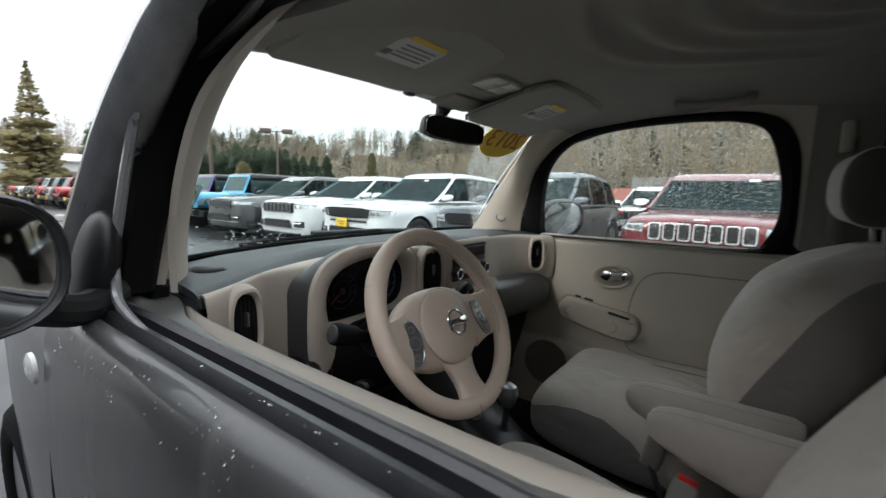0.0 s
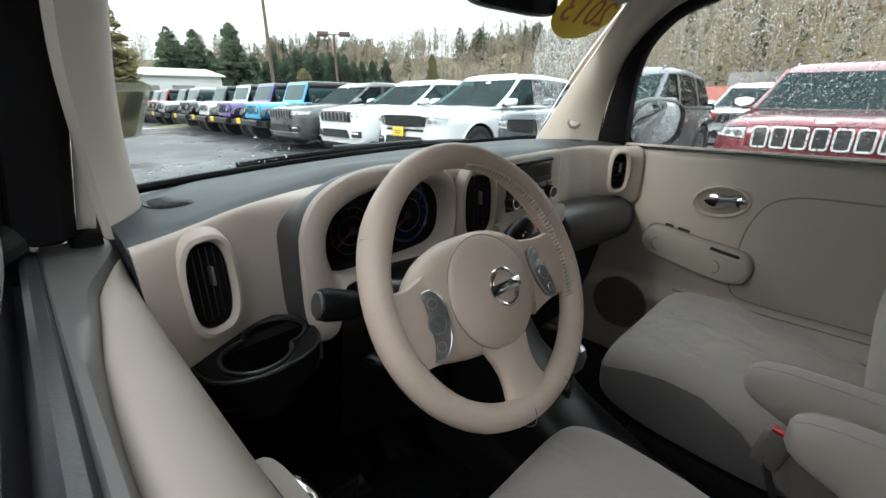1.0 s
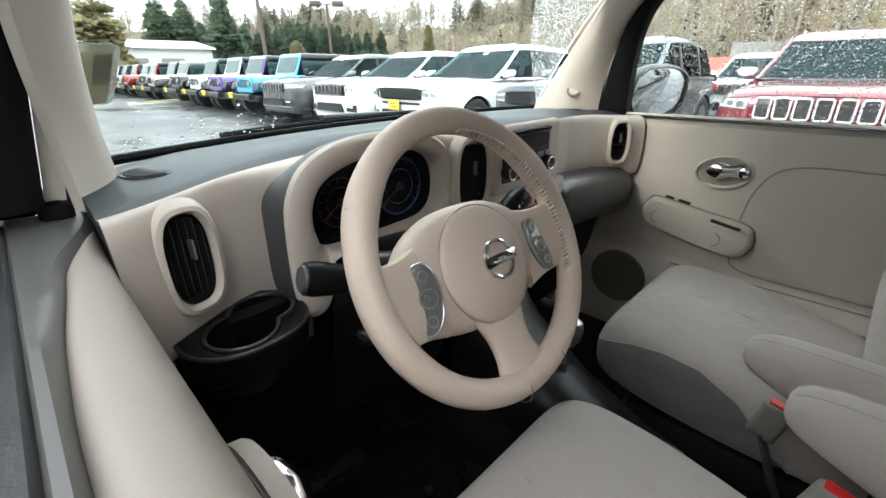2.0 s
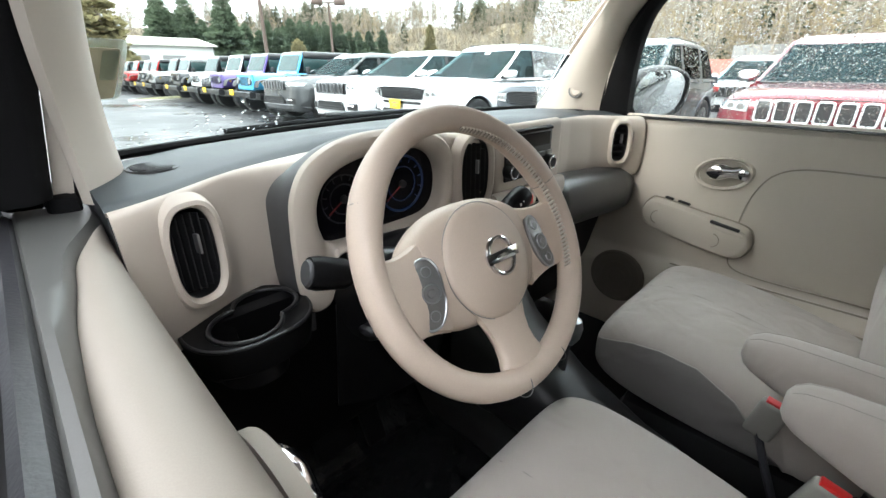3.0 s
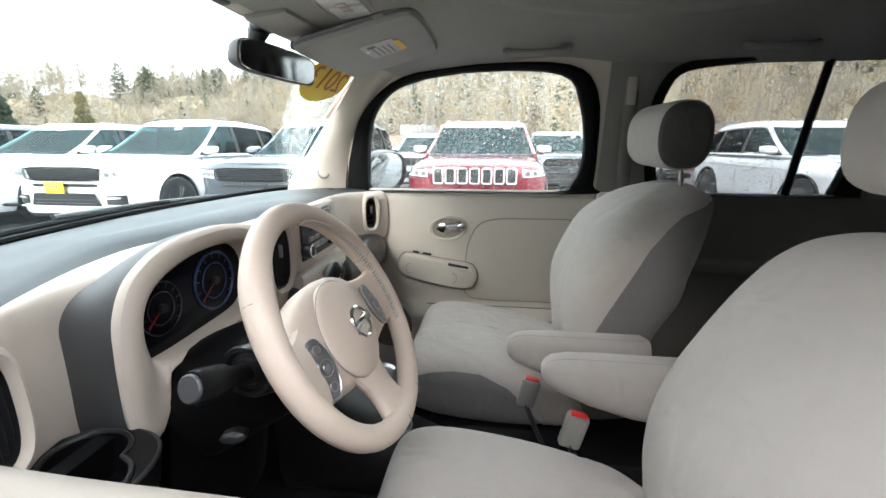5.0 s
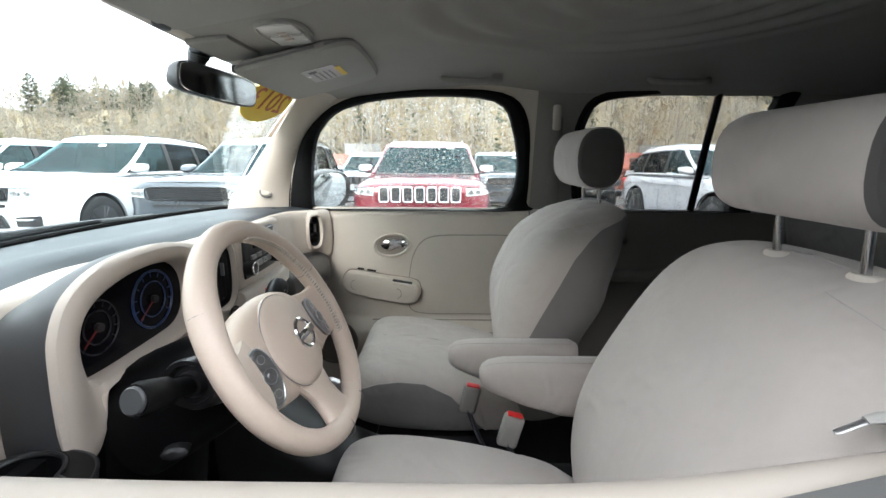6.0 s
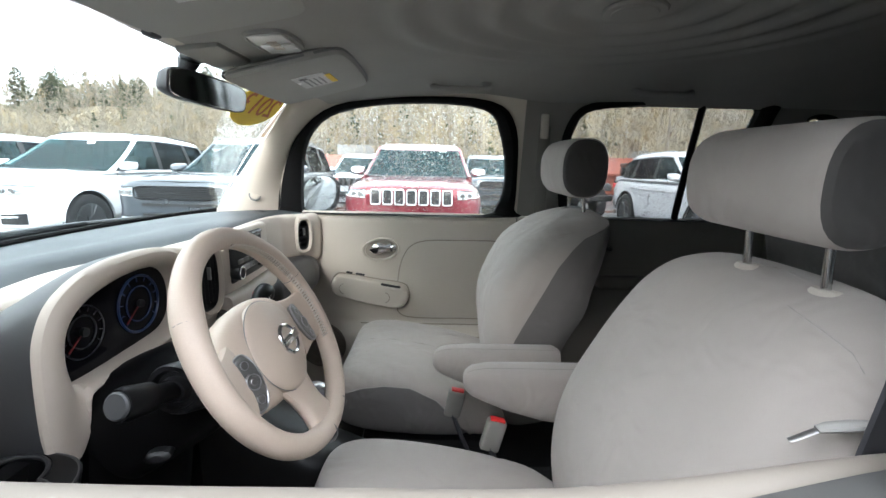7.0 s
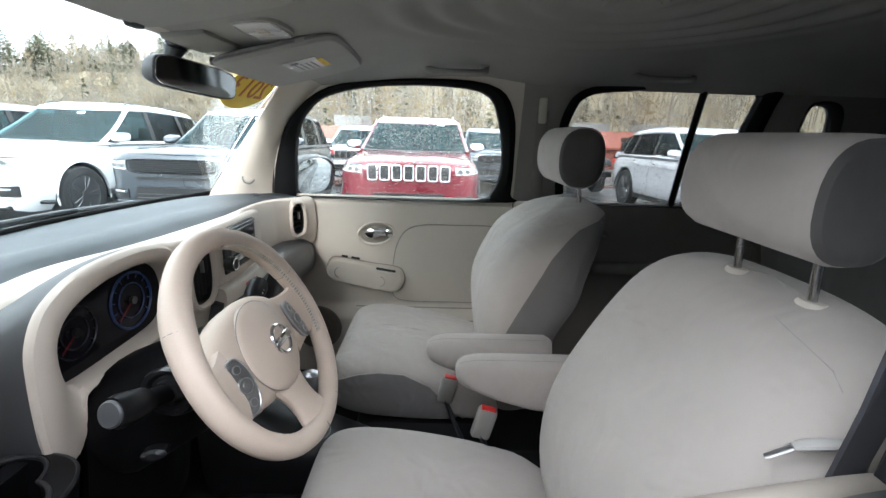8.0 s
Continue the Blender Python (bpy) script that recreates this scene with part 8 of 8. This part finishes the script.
def fir_tree(seed, x, y, h, w, mat, label, sprays=1500, bushy=0.7):
    e = thing("fir_tree", (x, y, ground_z(x)), label, "tree", group="fir trees")
    part("trunk", tube([(x, y, ground_z(x)), (x + 0.1, y, ground_z(x) + h * 0.5), (x, y, ground_z(x) + h * 0.97)], [h * 0.022, h * 0.014, 0.02], 8), BARK, e, "tapered trunk")
    part("crown", fir(seed, h, w, sprays, at=(x, y, ground_z(x)), bushy=bushy), mat, e, "layered needle crown", smooth=0)
    return e


def bare_tree(bm_wood, bm_twig, rng, x, y, z, h, fine=11):
    lean = Vector((rng.uniform(-0.05, 0.05), rng.uniform(-0.05, 0.05), 0)) * h
    base, top = Vector((x, y, z)), Vector((x, y, z + h)) + lean
    r = h * rng.uniform(0.006, 0.010)
    tube([base, base.lerp(top, 0.5) + Vector((rng.uniform(-0.2, 0.2), rng.uniform(-0.2, 0.2), 0)), top], [r, r * 0.65, r * 0.15], 4, bm=bm_wood)
    for _ in range(rng.randint(11, 16)):
        f = rng.uniform(0.18, 0.97)
        p = base.lerp(top, f)
        t = rng.uniform(0, 2 * math.pi)
        ln = h * rng.uniform(0.10, 0.22) * (1.30 - f)
        q = p + Vector((math.cos(t) * ln * 0.85, math.sin(t) * ln * 0.85, ln * rng.uniform(0.35, 0.9)))
        s = Vector((-math.sin(t), math.cos(t), 0)) * r * 0.35
        bm_wood.faces.new(add_verts(bm_wood, [p - s, p + s, q]))
        for _ in range(fine):
            g = rng.uniform(0.15, 1.0)
            a = p.lerp(q, g)
            d = Vector((rng.gauss(0, 1), rng.gauss(0, 1), rng.uniform(-0.3, 1.5))).normalized() * ln * rng.uniform(0.3, 0.7)
            k = Vector((rng.gauss(0, 1), rng.gauss(0, 1), 0)).normalized() * (0.035 if h > 6.5 else 0.06)
            bm_twig.faces.new(add_verts(bm_twig, [a - k, a + k, a + d]))


def wood_edge(s):
    """The foot of the wooded bank, s from 0 (behind) to 1 (ahead)."""
    p = spline([(34, -75, 0), (30, -35, 0), (29, -5, 0), (33, 14, 0), (45, 34, 0), (52, 56, 0), (42, 82, 0), (18, 100, 0), (-30, 112, 0), (-90, 110, 0)], 8)
    i = s * (len(p) - 1)
    k = min(int(i), len(p) - 2)
    return p[k].lerp(p[k + 1], i - k), (p[k + 1] - p[k]).normalized()


def bank_point(u, v):
    p, d = wood_edge(u)
    out = Vector((d.y, -d.x, 0))
    q = p + out * (v * 46 - 1)
    rise = 11.5 * ease(v, 0.0, 0.62) * (1 - 0.10 * ease(u, 0.40, 0.60)) + noise.noise(Vector((q.x * 0.08, q.y * 0.08, 0))) * 1.6 * ease(v, 0, 0.2)
    return (q.x, q.y, ground_z(q.x) - 0.3 + rise)


solo("wooded_bank", sheet(bank_point, 120, 26), BRUSH, "brown winter brush on the bank beyond the car park", "bank", kind="structure")
rng = random.Random(11)
wood_bm, twig_bm, ochre_bm, fir_bm = bmesh.new(), bmesh.new(), bmesh.new(), bmesh.new()
for k in range(5200):
    u = rng.uniform(0.0, 0.45) if k % 4 < 1 else rng.uniform(0.40, 0.97)
    v = rng.random() * (0.72 if u < 0.45 else 0.62)
    x, y, z = bank_point(u, v)
    ochre = rng.random() < (0.42 if u < 0.42 else 0.12)
    bare_tree(wood_bm, ochre_bm if ochre else twig_bm, rng, x, y, z, (rng.uniform(5.0, 8.5) if u < 0.42 else rng.uniform(3.0, 5.4) + 2.4 * ease(v, 0.40, 0.60)) * (1.3 if rng.random() < 0.06 else 1.0))
stands = [(rng.uniform(0.40, 0.97), rng.uniform(0.55, 0.95)) for _ in range(34)]
for k in range(330):
    u, v = rng.choice(stands)
    u, v = min(0.99, max(0.38, u + rng.gauss(0, 0.007))), min(1.0, max(0.5, v + rng.gauss(0, 0.07)))
    x, y, z = bank_point(u, v)
    fir(1000 + k, rng.uniform(4.0, 6.6), rng.uniform(1.9, 2.9), 420, bm=fir_bm, at=(x, y, z), bushy=0.55)
for k in range(70):
    u = rng.uniform(0.05, 0.95)
    x, y, z = bank_point(u, rng.uniform(0.06, 0.5))
    fir(3000 + k, rng.uniform(3.5, 8.0), rng.uniform(1.2, 1.9), 190, bm=fir_bm, at=(x, y, z))
shrub_bm = bmesh.new()
for k in range(420):
    u, v = rng.uniform(0.0, 0.75), rng.random() ** 2 * 0.5
    x, y, z = bank_point(u, v)
    r = rng.uniform(0.7, 2.0)
    for _ in range(26):
        a = Vector((x + rng.gauss(0, 0.3), y + rng.gauss(0, 0.3), z))
        d = Vector((rng.gauss(0, 0.5), rng.gauss(0, 0.5), rng.uniform(0.6, 1.6))) * r
        s = Vector((rng.gauss(0, 1), rng.gauss(0, 1), 0)).normalized() * 0.05
        shrub_bm.faces.new(add_verts(shrub_bm, [a - s, a + s, a + d]))
woods = solo("bare_woodland", wood_bm, BARK, "grey trunks of a bare winter wood", "woodland", kind="stuff", smooth=0)
solo("woodland_twigs", twig_bm, TWIG, "fine brown twigs of the bare wood", "woodland", kind="stuff", smooth=0)
solo("woodland_catkins", ochre_bm, CATKIN, "ochre twigs of alder and willow", "woodland", kind="stuff", smooth=0)
solo("fir_wood", fir_bm, NEEDLES_FAR, "dark firs scattered through the wood", "woodland", kind="stuff", smooth=0)
solo("bank_shrubs", shrub_bm, CATKIN, "ochre shrubs along the foot of the bank", "shrubs", kind="stuff", smooth=0)
fir_tree(1, 7.5, 49.5, 11.4, 4.0, NEEDLES_OLIVE, "tall olive-brown fir beside the car park", 1700, 0.95)
for k, (turn, d, h, w) in enumerate(((14.6, 78, 11.2, 3.6), (17.0, 77, 11.0, 3.3), (20.6, 74, 11.8, 4.4), (24.0, 80, 7.4, 3.2), (25.9, 80, 7.8, 3.2), (27.4, 78, 9.0, 3.2), (29.4, 78, 8.8, 3.3), (31.2, 76, 8.6, 3.0), (32.9, 76, 8.4, 2.8), (28.0, 62, 5.2, 2.6), (36.2, 66, 6.6, 2.2), (37.8, 68, 7.0, 1.9), (43.5, 64, 7.4, 2.0), (33.9, 80, 7.6, 2.6), (15.8, 84, 9.5, 3.6), (22.6, 84, 8.6, 3.2), (24.9, 88, 9.6, 3.6), (26.6, 86, 8.6, 3.4), (28.5, 88, 9.8, 3.5), (30.3, 86, 9.4, 3.4), (34.9, 84, 7.8, 3.0), (32.1, 88, 9.6, 3.4), (18.4, 86, 9.0, 3.4))):
    x, y = -0.75 + d * math.sin(radians(turn)), 0.3 + d * math.cos(radians(turn))
    fir_tree(30 + k, x, y, h, w, NEEDLES_OLIVE if k in (9, 12) else NEEDLES, "broad dark green fir at the edge of the car park", 3200, 0.50)
# closing the place behind the camera: more firs and a hedge line
for seed, x, y in ((21, -28, 20), (22, -34, 2), (23, -30, -18), (24, -14, -38), (25, 10, -45)):
    fir_tree(seed, x, y, 10.0, 3.0, NEEDLES, "dark green fir across the car park", 700)
